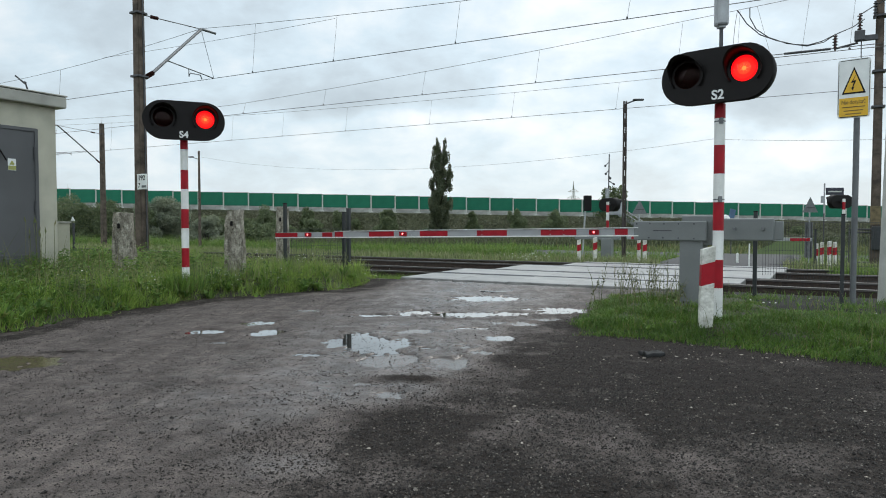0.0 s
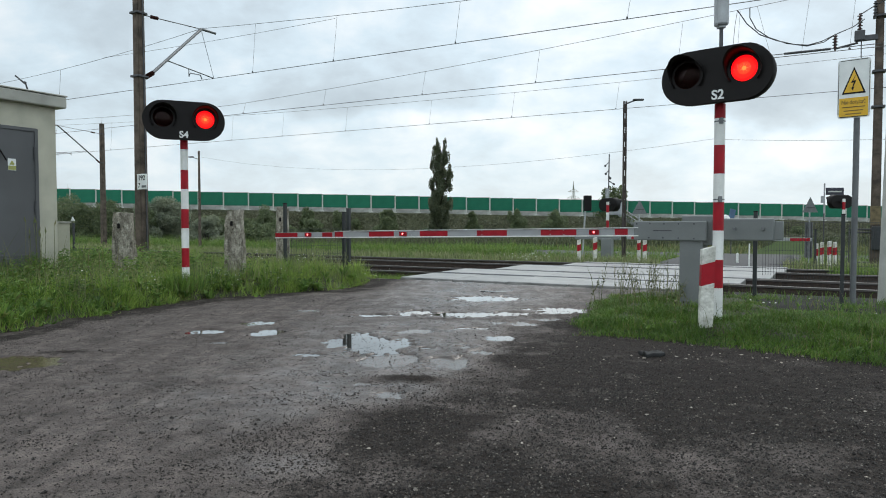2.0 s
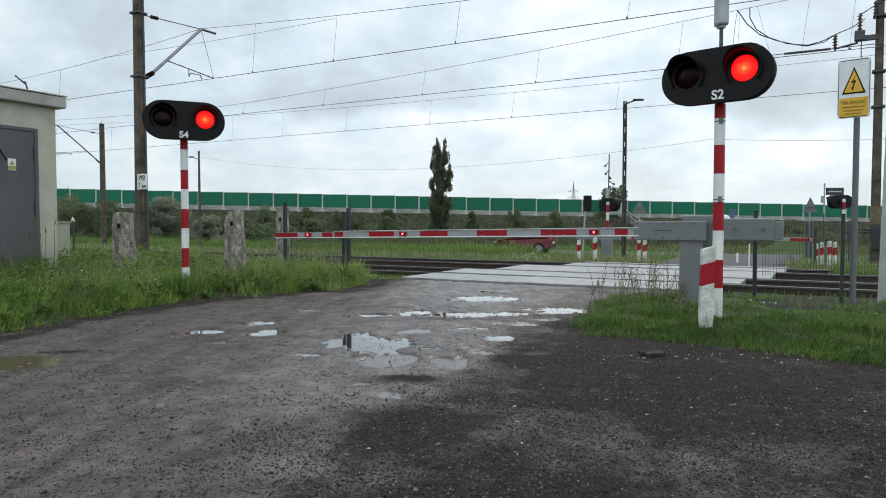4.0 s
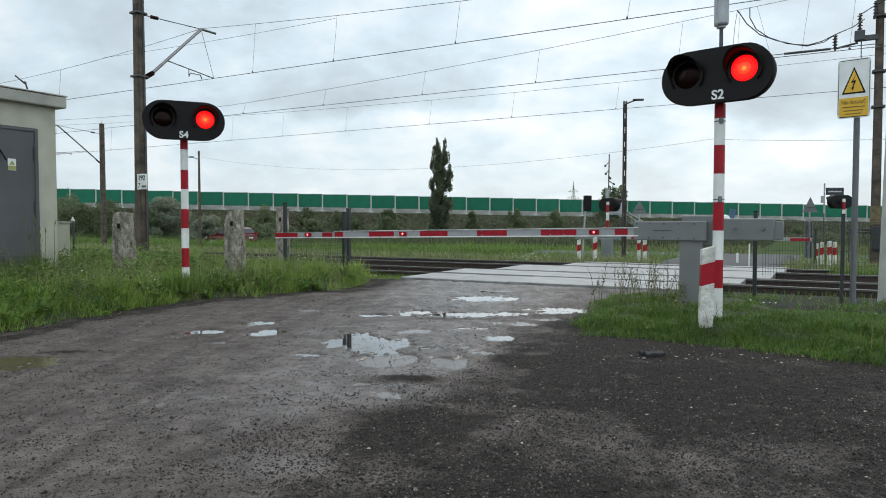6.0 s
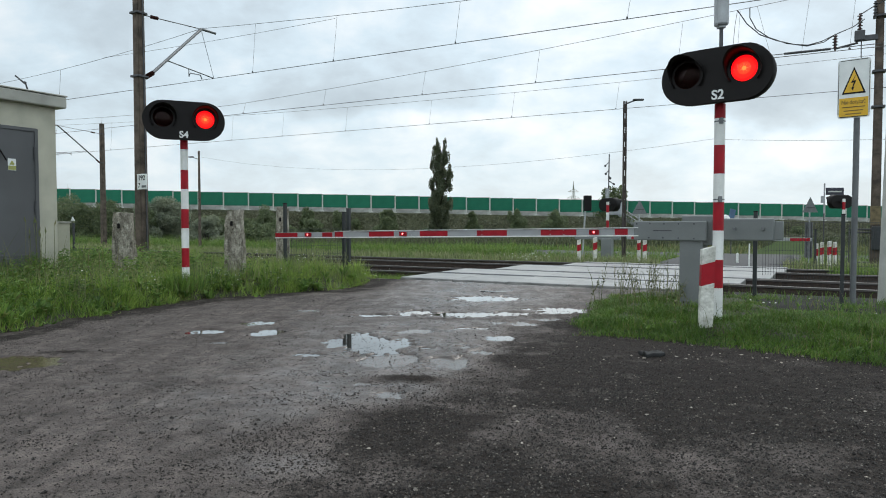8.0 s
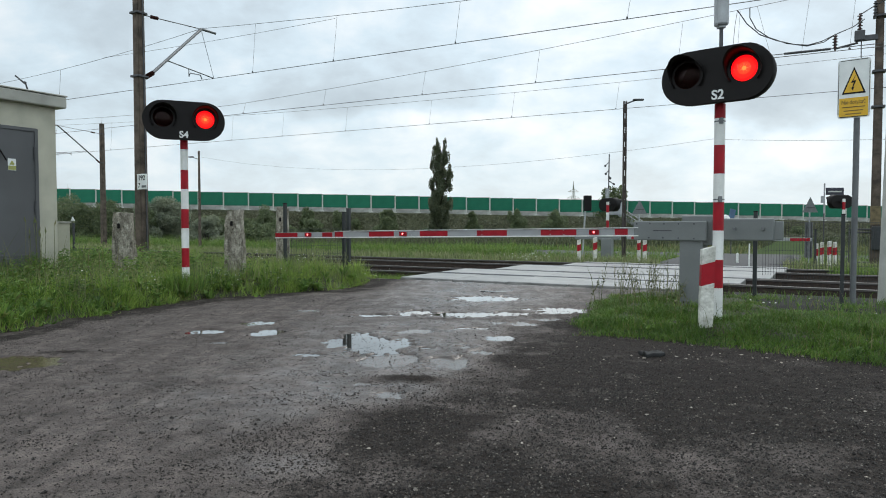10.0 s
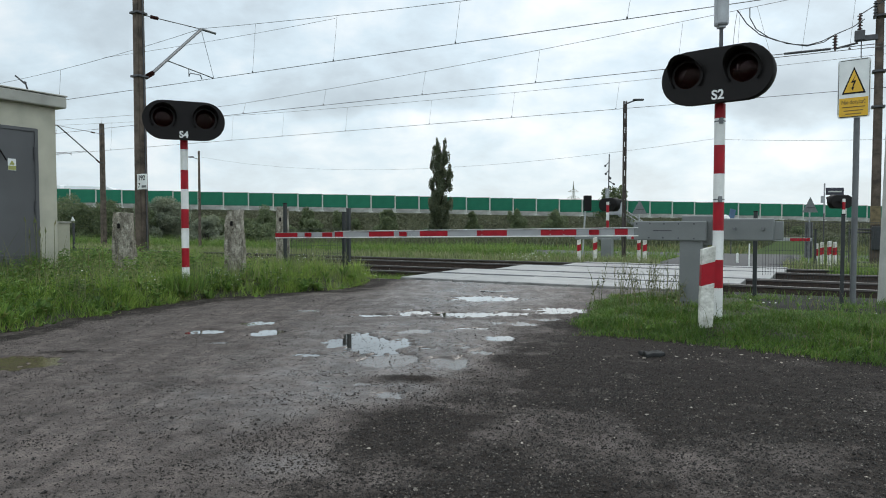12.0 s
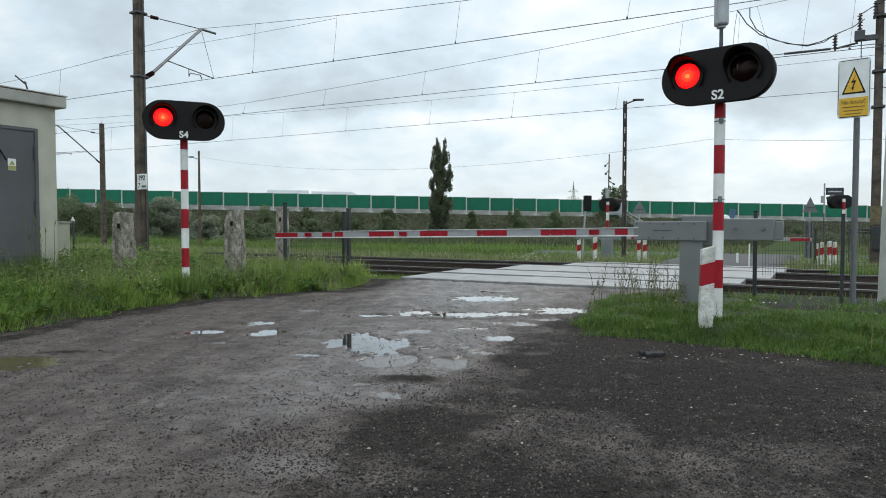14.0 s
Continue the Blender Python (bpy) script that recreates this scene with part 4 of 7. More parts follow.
def stones(name, pts, rad, material, seed, flat=0.7):
    """Small angular stones, one island each."""
    r = np.random.default_rng(seed)
    pts, n = np.asarray(pts, np.float64), len(pts)
    v = np.array([(1, 0, 0), (0, 1, 0), (-1, 0, 0), (0, -1, 0), (0, 0, flat), (0, 0, -flat)])
    k = r.uniform(0.55, 1.25, (n, 6, 1)) * np.asarray(rad)[:, None, None]
    a = r.uniform(0, 6.283, n)
    ca, sa = np.cos(a)[:, None], np.sin(a)[:, None]
    w = v[None] * k
    co = np.stack([w[:, :, 0] * ca - w[:, :, 1] * sa, w[:, :, 0] * sa + w[:, :, 1] * ca, w[:, :, 2]], 2) + pts[:, None, :]
    f = np.array([(0, 1, 4), (1, 2, 4), (2, 3, 4), (3, 0, 4), (1, 0, 5), (2, 1, 5), (3, 2, 5), (0, 3, 5)])
    fa = (np.arange(n)[:, None, None] * 6 + f[None]).reshape(-1, 3)
    return raw(name, co.reshape(-1, 3), fa, material)


def gravel():
    rnd = random.Random(5)

    def clear(x, y):
        u, d = x * TU.x + y * TU.y, x * TN.x + y * TN.y
        return u > left_edge(d) + 0.02 and island_in(u, d) < 0.04 and d < 11.0

    pts, rad = [], []
    while len(pts) < 175000:
        y = 2.2 + 8.6 * rnd.random() ** 1.7
        x = rnd.uniform(-0.72, 0.72) * (y + 0.6)
        if not clear(x, y):
            continue
        g = gritty(x, y)
        edge = step(0.9, 0.1, x * TU.x + y * TU.y - left_edge(x * TN.x + y * TN.y))
        lane = math.exp(-((x + 0.25 + 0.12 * (6.6 - y)) / 1.5) ** 2) * step(4.2, 5.2, y)
        dens = 0.20 + 0.12 * lane * step(-0.3, 0.3, wob(x, y, 3.3, 37)) + 0.93 * g * (0.45 + 0.55 * step(-0.2, 0.25, wob(x, y, 1.3, 7))) + 0.30 * step(0.05, 0.4, wob(x, y, 2.4, 17)) + 0.5 * edge
        dens *= 1 - 0.55 * g * step(4.0, 5.2, y)
        if rnd.random() > dens:
            continue
        r = (0.0022 + 0.0062 * rnd.random() ** 2.2) * (0.85 + 0.2 * g) + (rnd.uniform(0.003, 0.008) if rnd.random() < 0.03 else 0)
        z = road_top(x, y)
        if z < base_z(x, y) - 0.010 and rnd.random() < 0.22:
            r = max(r, 0.0055)
            z = max(z, base_z(x, y) - 0.013)
        pts.append((x, y, z + r * 0.25))
        rad.append(r)
    tagged(stones("loose_grit", pts, rad, STONE, 41), "loose dark chippings scattered on the road", "grit", kind="stuff")
    pts, rad = [], []
    for i in range(330):
        x, y = rnd.uniform(-0.4, 4.5), rnd.uniform(2.4, 6.6)
        if clear(x, y) and gritty(x, y) > 0.4:
            r = 0.0035 + 0.0115 * rnd.random() ** 2
            pts.append((x, y, road_top(x, y) + r * 0.25))
            rad.append(r)
    for i in range(26):
        x, y = rnd.uniform(1.6, 3.6), rnd.gauss(5.75, 0.12)
        if clear(x, y):
            r = rnd.uniform(0.008, 0.02)
            pts.append((x, y, road_top(x, y) + r * 0.25))
            rad.append(r)
    tagged(stones("pale_pebbles", pts, rad, PEBBLE, 42, 0.5), "pale pebbles scattered over the dark grit", "pebbles", kind="stuff")


def leaves(name, blobs, n, size, material, parent, seed):
    """A crown: many small leaves thrown over uneven lobes (x, y, z, rx, ry, rz)."""
    r = np.random.default_rng(seed)
    w = np.array([(b[3] * b[4] * b[5]) ** 0.667 for b in blobs])
    pick = r.choice(len(blobs), n, p=w / w.sum())
    b = np.array(blobs)[pick]
    v = r.normal(size=(n, 3))
    v /= np.linalg.norm(v, axis=1)[:, None]
    rad = r.uniform(0.35, 1.08, n) ** 0.6
    c = b[:, :3] + v * b[:, 3:] * rad[:, None]
    a, q = r.normal(size=(n, 3)), r.normal(size=(n, 3))
    a /= np.linalg.norm(a, axis=1)[:, None]
    q -= a * (a * q).sum(1)[:, None]
    q /= np.linalg.norm(q, axis=1)[:, None]
    s = size * r.uniform(0.6, 1.3, n)[:, None]
    co = np.stack([c - a * s, c + q * s * 0.45, c + a * s, c - q * s * 0.45], 1).reshape(-1, 3)
    fa = np.arange(4 * n).reshape(-1, 4)
    ob = raw(name, co, fa, material)
    ob.parent = parent
    return ob


def poplar():
    base = Vector((-0.4, 90.0, -1.1))
    t = thing("poplar", Matrix.Translation(base), "tall dark columnar poplar standing alone in the meadow", "tree")
    bm = bmesh.new()
    rod(bm, (0, 0, 0), (0.0, 0, 3), 0.30, 0.22, 10)
    for x in (-0.42, 0.45):
        rod(bm, (0, 0, 2.4), (x, 0, 7), 0.16, 0.1, 8)
        rod(bm, (x, 0, 7), (x * 1.1, 0, 13.0), 0.1, 0.02, 8)
    rnd = random.Random(8)
    blobs = []
    # steep branches that sweep up beside each leader
    for i in range(175):
        z = 0.9 + 11.6 * rnd.random() ** 1.2
        stem = (-0.42 if i % 2 else 0.46) * min(1.0, z / 6)
        w = 1.68 * min(1, 0.6 + 0.1 * z) * (1 - 0.86 * max(0, (z - 4.8) / 8.5))
        a = rnd.uniform(0, 6.28)
        x, y = stem + math.cos(a) * w * rnd.uniform(0.35, 1.0), math.sin(a) * w * rnd.uniform(0.3, 0.9)
        rz = rnd.uniform(0.45, 0.95)
        blobs.append((x, y, z, 0.15 + 0.10 * w, 0.15 + 0.10 * w, rz))
        rod(bm, (stem * 0.8, 0, max(0.6, z - 1.5)), (x, y, z), 0.04, 0.012, 5)
    for x, top in ((-0.40, 13.4), (0.56, 13.2)):
        blobs += [(x, 0, top - 0.55 - 0.8 * q, 0.16 + 0.05 * q, 0.2, 0.6) for q in range(4)]
    part("trunk", bm, BARK, t)
    leaves("crown", blobs, 34000, 0.115, POPLAR, t, 21)


def shrub(name, x, y, w, h, material, label, n, size, seed, z=None, group=""):
    t = thing(name, pose(x, y, lie(x, y) if z is None else z), label, "bush" if h < 4 else "tree", group)
    rnd = random.Random(seed)
    bm = bmesh.new()
    blobs = []
    for i in range(17):
        a, r, q = rnd.uniform(0, 6.28), rnd.uniform(0, 0.4) * w, rnd.uniform(0.08, 0.86)
        k = 1 - 0.6 * q
        blobs.append((math.cos(a) * r * k * 1.2, math.sin(a) * r * k * 1.2, h * q, w * rnd.uniform(0.10, 0.22) * k * 1.5, w * rnd.uniform(0.10, 0.22) * k * 1.5, h * rnd.uniform(0.10, 0.24)))
        rod(bm, (0, 0, 0), blobs[-1][:3], 0.03 * h ** 0.5, 0.01, 5)
    part("branches", bm, BARK, t)
    leaves("crown", blobs, n, size, material, t, seed)


def scrub():
    """Low dark growth all over the embankment and at its foot."""
    r = np.random.default_rng(77)
    n = 110000
    s, k = r.uniform(-60, 140, n), r.uniform(-19, -0.8, n)
    top = np.array([crest(v) for v in s])
    t = np.clip((k + 13.5) / 12.9, 0, 1)
    z = -1.15 + (top + 1.15) * t * t * (3 - 2 * t)
    lump = np.array([max(0.0, noise.noise((a * 0.22, b * 0.22, 3)) + 0.25) for a, b in zip(s, k)])
    z += r.random(n) ** 1.5 * (0.2 + 0.85 * lump) * np.clip((-k - 0.8) / 4.5, 0.12, 1)
    c = np.stack([WALL_0.x + WALL_U.x * s - WALL_U.y * k, WALL_0.y + WALL_U.y * s + WALL_U.x * k, z], 1)
    a, q = r.normal(size=(n, 3)), r.normal(size=(n, 3))
    a /= np.linalg.norm(a, axis=1)[:, None]
    q -= a * (a * q).sum(1)[:, None]
    q /= np.linalg.norm(q, axis=1)[:, None]
    w = 0.15 * r.uniform(0.6, 1.4, n)[:, None]
    co = np.stack([c - a * w, c + q * w * 0.5, c + a * w, c - q * w * 0.5], 1).reshape(-1, 3)
    tagged(raw("embankment_scrub", co, np.arange(4 * n).reshape(-1, 4), SCRUB), "low dark green scrub on the embankment", "scrub", kind="stuff")


def weeds():
    """Broad-leaved plants at the road edge."""
    rnd = random.Random(23)
    co, fa = [], []
    spots = [(rnd.uniform(2.0, 10.3), rnd.uniform(0.05, 0.9), 0) for i in range(130)] + [(rnd.uniform(-1.7, 3.5), rnd.uniform(0.1, 0.6), 1) for i in range(6)]
    for v, e, right in spots:
        if right:
            u = v
            d = 6.8 - 0.38 * step(-0.9, 0.6, u) + e
            z = -0.06
        else:
            d = v
            u = left_edge(d) - e
            z = left_rise(u, d)
        p = tk(u, d, z)
        big = rnd.uniform(0.10, 0.24) if not right else rnd.uniform(0.06, 0.14)
        for i in range(rnd.randint(12, 22)):
            a, up, ln = rnd.uniform(0, 6.28), rnd.uniform(0.5, 1.35), big * rnd.uniform(0.6, 1.2)
            w = ln * 0.11
            o = Vector((math.cos(a) * math.cos(up), math.sin(a) * math.cos(up), math.sin(up)))
            s = Vector((-math.sin(a), math.cos(a), 0)) * w
            m, t = p + o * ln * 0.6 + Vector((0, 0, 0.02)), p + o * ln - Vector((0, 0, ln * 0.15))
            k = len(co)
            co += [p, m - s, t, m + s]
            fa.append((k, k + 1, k + 2, k + 3))
    tagged(raw("broadleaf_weeds", co, fa, HERB), "leafy green weeds at the road edge", "weeds", kind="stuff")


def herbs():
    """Tall leafy growth in the verge, thickest towards the hut."""
    rnd = random.Random(71)
    co, fa = [], []
    n = 0
    while n < 1150:
        u, d = rnd.uniform(-12.5, -7.2), rnd.uniform(2.2, 9.0)
        e = left_edge(d) - u
        if e < 0.3 or rnd.random() > 0.25 + 0.75 * step(0.4, 2.2, e) * (0.5 + 0.8 * wob(u, d, 0.8, 12)):
            continue
        n += 1
        base, h = tk(u, d, left_rise(u, d)), rnd.uniform(0.14, 0.36) + 0.20 * step(0.8, 2.4, e)
        lean = Vector((rnd.uniform(-0.3, 0.3), rnd.uniform(-0.3, 0.3), 1)) * h
        for i in range(rnd.randint(12, 22)):
            q = rnd.random() ** 0.7
            p = base + lean * q
            a, up, ln = rnd.uniform(0, 6.28), rnd.uniform(-0.1, 0.9), (0.05 + 0.09 * rnd.random()) * (1.2 - 0.5 * q)
            o = Vector((math.cos(a) * math.cos(up), math.sin(a) * math.cos(up), math.sin(up))) * ln
            s = Vector((-math.sin(a), math.cos(a), rnd.uniform(-0.3, 0.3))) * ln * rnd.uniform(0.12, 0.24)
            k = len(co)
            co += [p, p + o * 0.5 - s, p + o - Vector((0, 0, ln * 0.25)), p + o * 0.5 + s]
            fa.append((k, k + 1, k + 2, k + 3))
    tagged(raw("verge_herbs", co, fa, HERB), "tall leafy green herbs in the verge", "weeds", kind="stuff")


def stalk_weeds():
    """Thin branching weeds with small leaves on the roadside island."""
    rnd = random.Random(61)
    for i in range(30):
        u, d = rnd.uniform(-2.5, -1.15), rnd.uniform(7.6, 9.7)
        h = rnd.uniform(0.28, 0.62)
        w = thing("roadside_weed", Matrix.Translation(tk(u, d, 0.02)), "thin branching weed with small leaves on the roadside island", "weed", "weeds on the island")
        bm = bmesh.new()
        co, fa = [], []
        lx, ly = rnd.uniform(-0.12, 0.12), rnd.uniform(-0.1, 0.1)

        def leafy(p, ln):
            a, up = rnd.uniform(0, 6.28), rnd.uniform(-0.2, 0.9)
            o = Vector((math.cos(a) * math.cos(up), math.sin(a) * math.cos(up), math.sin(up))) * ln
            s = Vector((-math.sin(a), math.cos(a), 0.2)) * ln * 0.26
            k = len(co)
            co.extend([p, p + o * 0.5 - s, p + o, p + o * 0.5 + s])
            fa.append((k, k + 1, k + 2, k + 3))

        pts = [Vector((lx * q * q, ly * q * q, h * q)) for q in (0, 0.25, 0.5, 0.75, 1.0)]
        for p, q in zip(pts, pts[1:]):
            rod(bm, p, q, 0.0032, 0.0024, 5)
        for j in range(rnd.randint(9, 16)):
            q = rnd.uniform(0.25, 1.0)
            leafy(Vector((lx * q * q, ly * q * q, h * q)), rnd.uniform(0.02, 0.05))
        for j in range(rnd.randint(2, 5)):
            q, a = rnd.uniform(0.3, 0.85), rnd.uniform(0, 6.28)
            p = Vector((lx * q * q, ly * q * q, h * q))
            t = p + Vector((math.cos(a) * 0.09, math.sin(a) * 0.09, rnd.uniform(0.06, 0.16)))
            rod(bm, p, t, 0.0022, 0.0014, 4)
            for m in range(5):
                leafy(p.lerp(t, rnd.uniform(0.3, 1.0)), rnd.uniform(0.015, 0.032))
        part("stem", bm, REED, w)
        raw("foliage", co, fa, ROUGH).parent = w


def greenery():
    stalk_weeds()
    herbs()
    poplar()
    scrub()
    weeds()
    shrub("tree", 29.6, 118, 9.0, 7.6, SHRUB, "round dark green tree beyond the embankment", 9000, 0.28, 31, z=-0.5)
    shrub("silver_bush", -25.6, 62, 5.6, 4.7, WILLOW, "silvery grey willow bush in the meadow", 30000, 0.085, 32)
    shrub("silver_bush", -22.5, 64, 4.6, 2.3, WILLOW, "low silvery grey willow bush in the meadow", 14000, 0.09, 33)
    for i, (x, y, w, h) in enumerate([(-33, 60, 7, 4.2), (-28.5, 68, 6, 3.0), (-37, 66, 8, 3.4), (-24, 74, 6, 2.6), (-20.5, 78, 6, 2.4), (-32.5, 76, 7, 2.6), (-36, 58, 7, 3.2), (-15.5, 84, 5, 2.6), (-17, 74, 4.5, 1.9), (-41, 62, 7, 3.2), (-27, 82, 8, 3.0), (-7.5, 92, 4, 2.8), (10.4, 97, 3.6, 4.2), (16.2, 98, 5.6, 4.3)]):
        shrub("bush", x, y, w, h, SHRUB, "dark green bush in the rough meadow", 9000, 0.105, 40 + i, group="meadow bushes")
    for i, (x, w, h) in enumerate([(-25.5, 5.0, 4.4), (-19.2, 3.2, 4.1), (-14.6, 3.0, 3.7), (-7.8, 3.2, 4.2), (4.2, 2.8, 3.6)]):
        shrub("bush", x, 97, w, h, SHRUB, "dark green bush at the foot of the embankment", 7000, 0.115, 140 + i, z=-0.75, group="meadow bushes")
    for i, (x, y, w, h) in enumerate([(-30.8, 57, 5.2, 4.6), (-28.2, 57, 4.6, 4.0), (-20.6, 60, 4.0, 2.6), (-18.2, 63, 3.8, 2.6), (-26.4, 60, 4.4, 3.5)]):
        shrub("bush", x, y, w, h, SHRUB if i != 2 else WILLOW, "dense bush at the meadow edge", 10000, 0.095, 160 + i, group="meadow bushes")
    rnd = random.Random(17)
    for i in range(30):
        s = -48 + i * 5.6 + rnd.uniform(-2.4, 2.4)
        k = rnd.uniform(-13.5, -8.0)
        p = WALL_0 + WALL_U * s + Vector((-WALL_U.y, WALL_U.x, 0)) * k
        z = -1.15 + (crest(s) + 1.15) * step(-13.5, -0.6, k) - 0.1
        h = rnd.uniform(0.9, 2.2)
        shrub("slope_bush", p.x, p.y, rnd.uniform(1.8, 3.8), h, SHRUB, "dark green bush on the embankment slope", 2000, 0.13, 60 + i, z=z, group="bushes on the embankment")


# ---- signals ----
def words(text, size, material, parent, m, name="lettering", align="CENTER", bold=0.0):
    cu = bpy.data.curves.new(name, "FONT")
    cu.body, cu.size, cu.extrude, cu.offset, cu.align_x, cu.align_y = text, size, 0.0015, bold, align, "CENTER"
    cu.materials.append(material)
    ob = new(name, cu)
    ob.parent, ob.matrix_basis = parent, m
    return ob


def stadium(w, h, n=14):
    r = h / 2
    k = w / 2 - r
    out = [(k + r * math.cos(a), r * math.sin(a)) for a in [math.pi * (i / n - 0.5) for i in range(n + 1)]]
    return out + [(-x, -y) for x, y in out]


FLASH = []  # (reflector, which side lights)


def striped_pole(sig, bounds, r=0.055, first_red=True):
    """Bands from the top down, split at the given heights."""
    red = first_red
    for hi, lo in zip(bounds, bounds[1:]):
        bm = bmesh.new()
        rod(bm, (0, 0, lo), (0, 0, hi), r, n=20)
        part("band", bm, REDP if red else WHITEP, sig, "red painted band" if red else "white painted band")
        red = not red


def lamp_head(sig, z, yaw, lettering, live=True, size=1.0, dx=0.0, dy=-0.16):
    """Oval black head with two hooded round lamps; its face looks along -y of the turned head."""
    k = size
    wide, high, gap, rad = 1.20 * k, 0.592 * k, 0.305 * k, 0.146 * k
    bm = bmesh.new()
    rim = stadium(wide, high)
    outer = [bm.verts.new((x, -0.03, y)) for x, y in rim]
    edges = [bm.edges.new((outer[i], outer[(i + 1) % len(outer)])) for i in range(len(outer))]
    rings = []
    for s in (-1, 1):
        ring = [bm.verts.new((s * gap + rad * math.cos(t * 0.2618), -0.03, 0.032 * k + rad * math.sin(t * 0.2618))) for t in range(24)]
        rings.append(ring)
        edges += [bm.edges.new((ring[i], ring[(i + 1) % 24])) for i in range(24)]
    bmesh.ops.triangle_fill(bm, edges=edges, use_beauty=True)
    back = [bm.verts.new((x * 0.95, 0.175, y * 0.90)) for x, y in rim]
    mid = [bm.verts.new((x * 0.985, 0.12, y * 0.97)) for x, y in rim]
    n = len(rim)
    for a, b in ((outer, mid), (mid, back)):
        for i in range(n):
            f = bm.faces.new((a[i], b[i], b[(i + 1) % n], a[(i + 1) % n]))
            f.smooth = True
    bm.faces.new(back)
    head = part("signal_head", bm, BLACK, sig, "matt black oval signal head", pose(dx, dy, z, 0, 0, yaw))
    for j, s in enumerate((-1, 1)):
        c = (s * gap, 0.0, 0.032 * k)
        bm = bmesh.new()
        # deep hood, open below
        rows = []
        for q, grow in ((0.0, 1.24), (0.5, 1.30), (1.0, 1.36)):
            rows.append([bm.verts.new((c[0] + rad * grow * math.cos(a), -0.03 - q * (0.030 + 0.19 * max(0.0, math.sin(a)) ** 0.8), c[2] + rad * grow * math.sin(a))) for a in [-0.75 + (math.pi + 1.5) * i / 18 for i in range(19)]])
        for a, b in zip(rows, rows[1:]):
            for i in range(18):
                bm.faces.new((a[i], a[i + 1], b[i + 1], b[i])).smooth = True
        hood = part("hood", bm, BLACK, head, "black lamp hood")
        sol = hood.modifiers.new("thick", "SOLIDIFY")
        sol.thickness = 0.008
        bm = bmesh.new()
        ring = [(math.cos(t * 0.2618), math.sin(t * 0.2618)) for t in range(24)]
        lev = [[bm.verts.new((c[0] + rad * q * x, y, c[2] + rad * q * w)) for x, w in ring] for y, q in ((-0.03, 1.0), (0.05, 0.97), (0.13, 0.75))]
        for a, b in zip(lev, lev[1:]):
            for i in range(24):
                bm.faces.new((a[i], b[i], b[(i + 1) % 24], a[(i + 1) % 24])).smooth = True
        bm.faces.new(lev[-1])
        part("lamp_bowl", bm, INSIDE, head, "dark red lamp bowl")
        bm = bmesh.new()
        dome = [[bm.verts.new((c[0] + rad * q * x, y, c[2] + rad * q * w)) for x, w in ring] for y, q in ((-0.032, 1.0), (-0.052, 0.8), (-0.064, 0.5), (-0.069, 0.18))]
        for a, b in zip(dome, dome[1:]):
            for i in range(24):
                bm.faces.new((a[i], b[i], b[(i + 1) % 24], a[(i + 1) % 24])).smooth = True
        bm.faces.new(dome[-1])
        part("lens", bm, LENS, head, "round red glass lens")
        if live:
            bm = bmesh.new()
            rod(bm, (0, 0.0, 0), (0, -0.008, 0), rad * 0.95, rad * 0.95, 24)
            for f in bm.faces:
                f.material_index = 1 if f.calc_center_median().y > -0.007 else 0
            for r, y, i in ((0.80, 0.0095, 2), (0.50, 0.0105, 4), (0.17, 0.012, 3)):
                vs = rod(bm, (0, -0.007, 0), (0, -y, 0), rad * r, rad * r * 0.9, 18)
                for f in {f for v in vs for f in v.link_faces}:
                    f.material_index = i
            for i in range(7):
                a = i * 0.8976
                vs = rod(bm, (0, -0.011, 0), (rad * 0.34 * math.cos(a), -0.011, rad * 0.34 * math.sin(a)), 0.0018, 0.0005, 5)
                for f in {f for v in vs for f in v.link_faces}:
                    f.material_index = 3
            ref = part("reflector", bm, [RED_ON, INSIDE, RED_MID, RED_HOT, RED_WARM], head, "lamp reflector glowing red on its face")
            FLASH.append((ref, "L" if s < 0 else "R", c, 0.150, -0.012))
    if lettering:
        words(lettering, 0.142 * k, PLASTIC, head, pose(0.035 if lettering == "S2" else -0.01, -0.034, -0.222 * k, 90, 0, 0), bold=0.0035)
    return head


def signal(u_or_x, y, bounds, head_z, yaw, lettering, label, dx):
    sig = thing("crossing_signal", pose(u_or_x, y, 0), label, "crossing signal", "crossing signals")
    striped_pole(sig, bounds)
    bm = bmesh.new()
    rod(bm, (0, 0, head_z - 0.3), (0, 0, head_z + 0.30), 0.05, n=16)
    box(bm, (0, -0.05, head_z), (0.16, 0.12, 0.24), 0.01)
    part("bracket", bm, STEEL, sig, "dark steel mounting bracket")
    lamp_head(sig, head_z + 0.012, yaw, lettering, dx=dx, size=0.94 if lettering == "S2" else 0.96)
    return sig


def clamp(sig, z):
    bm = bmesh.new()
    rod(bm, (0, 0, z - 0.008), (0, 0, z + 0.004), 0.057, n=16)
    box(bm, (-0.012, -0.066, z), (0.038, 0.03, 0.062), 0.005)
    part("clamp", bm, STEELG, sig, "small grey steel pole clamp")


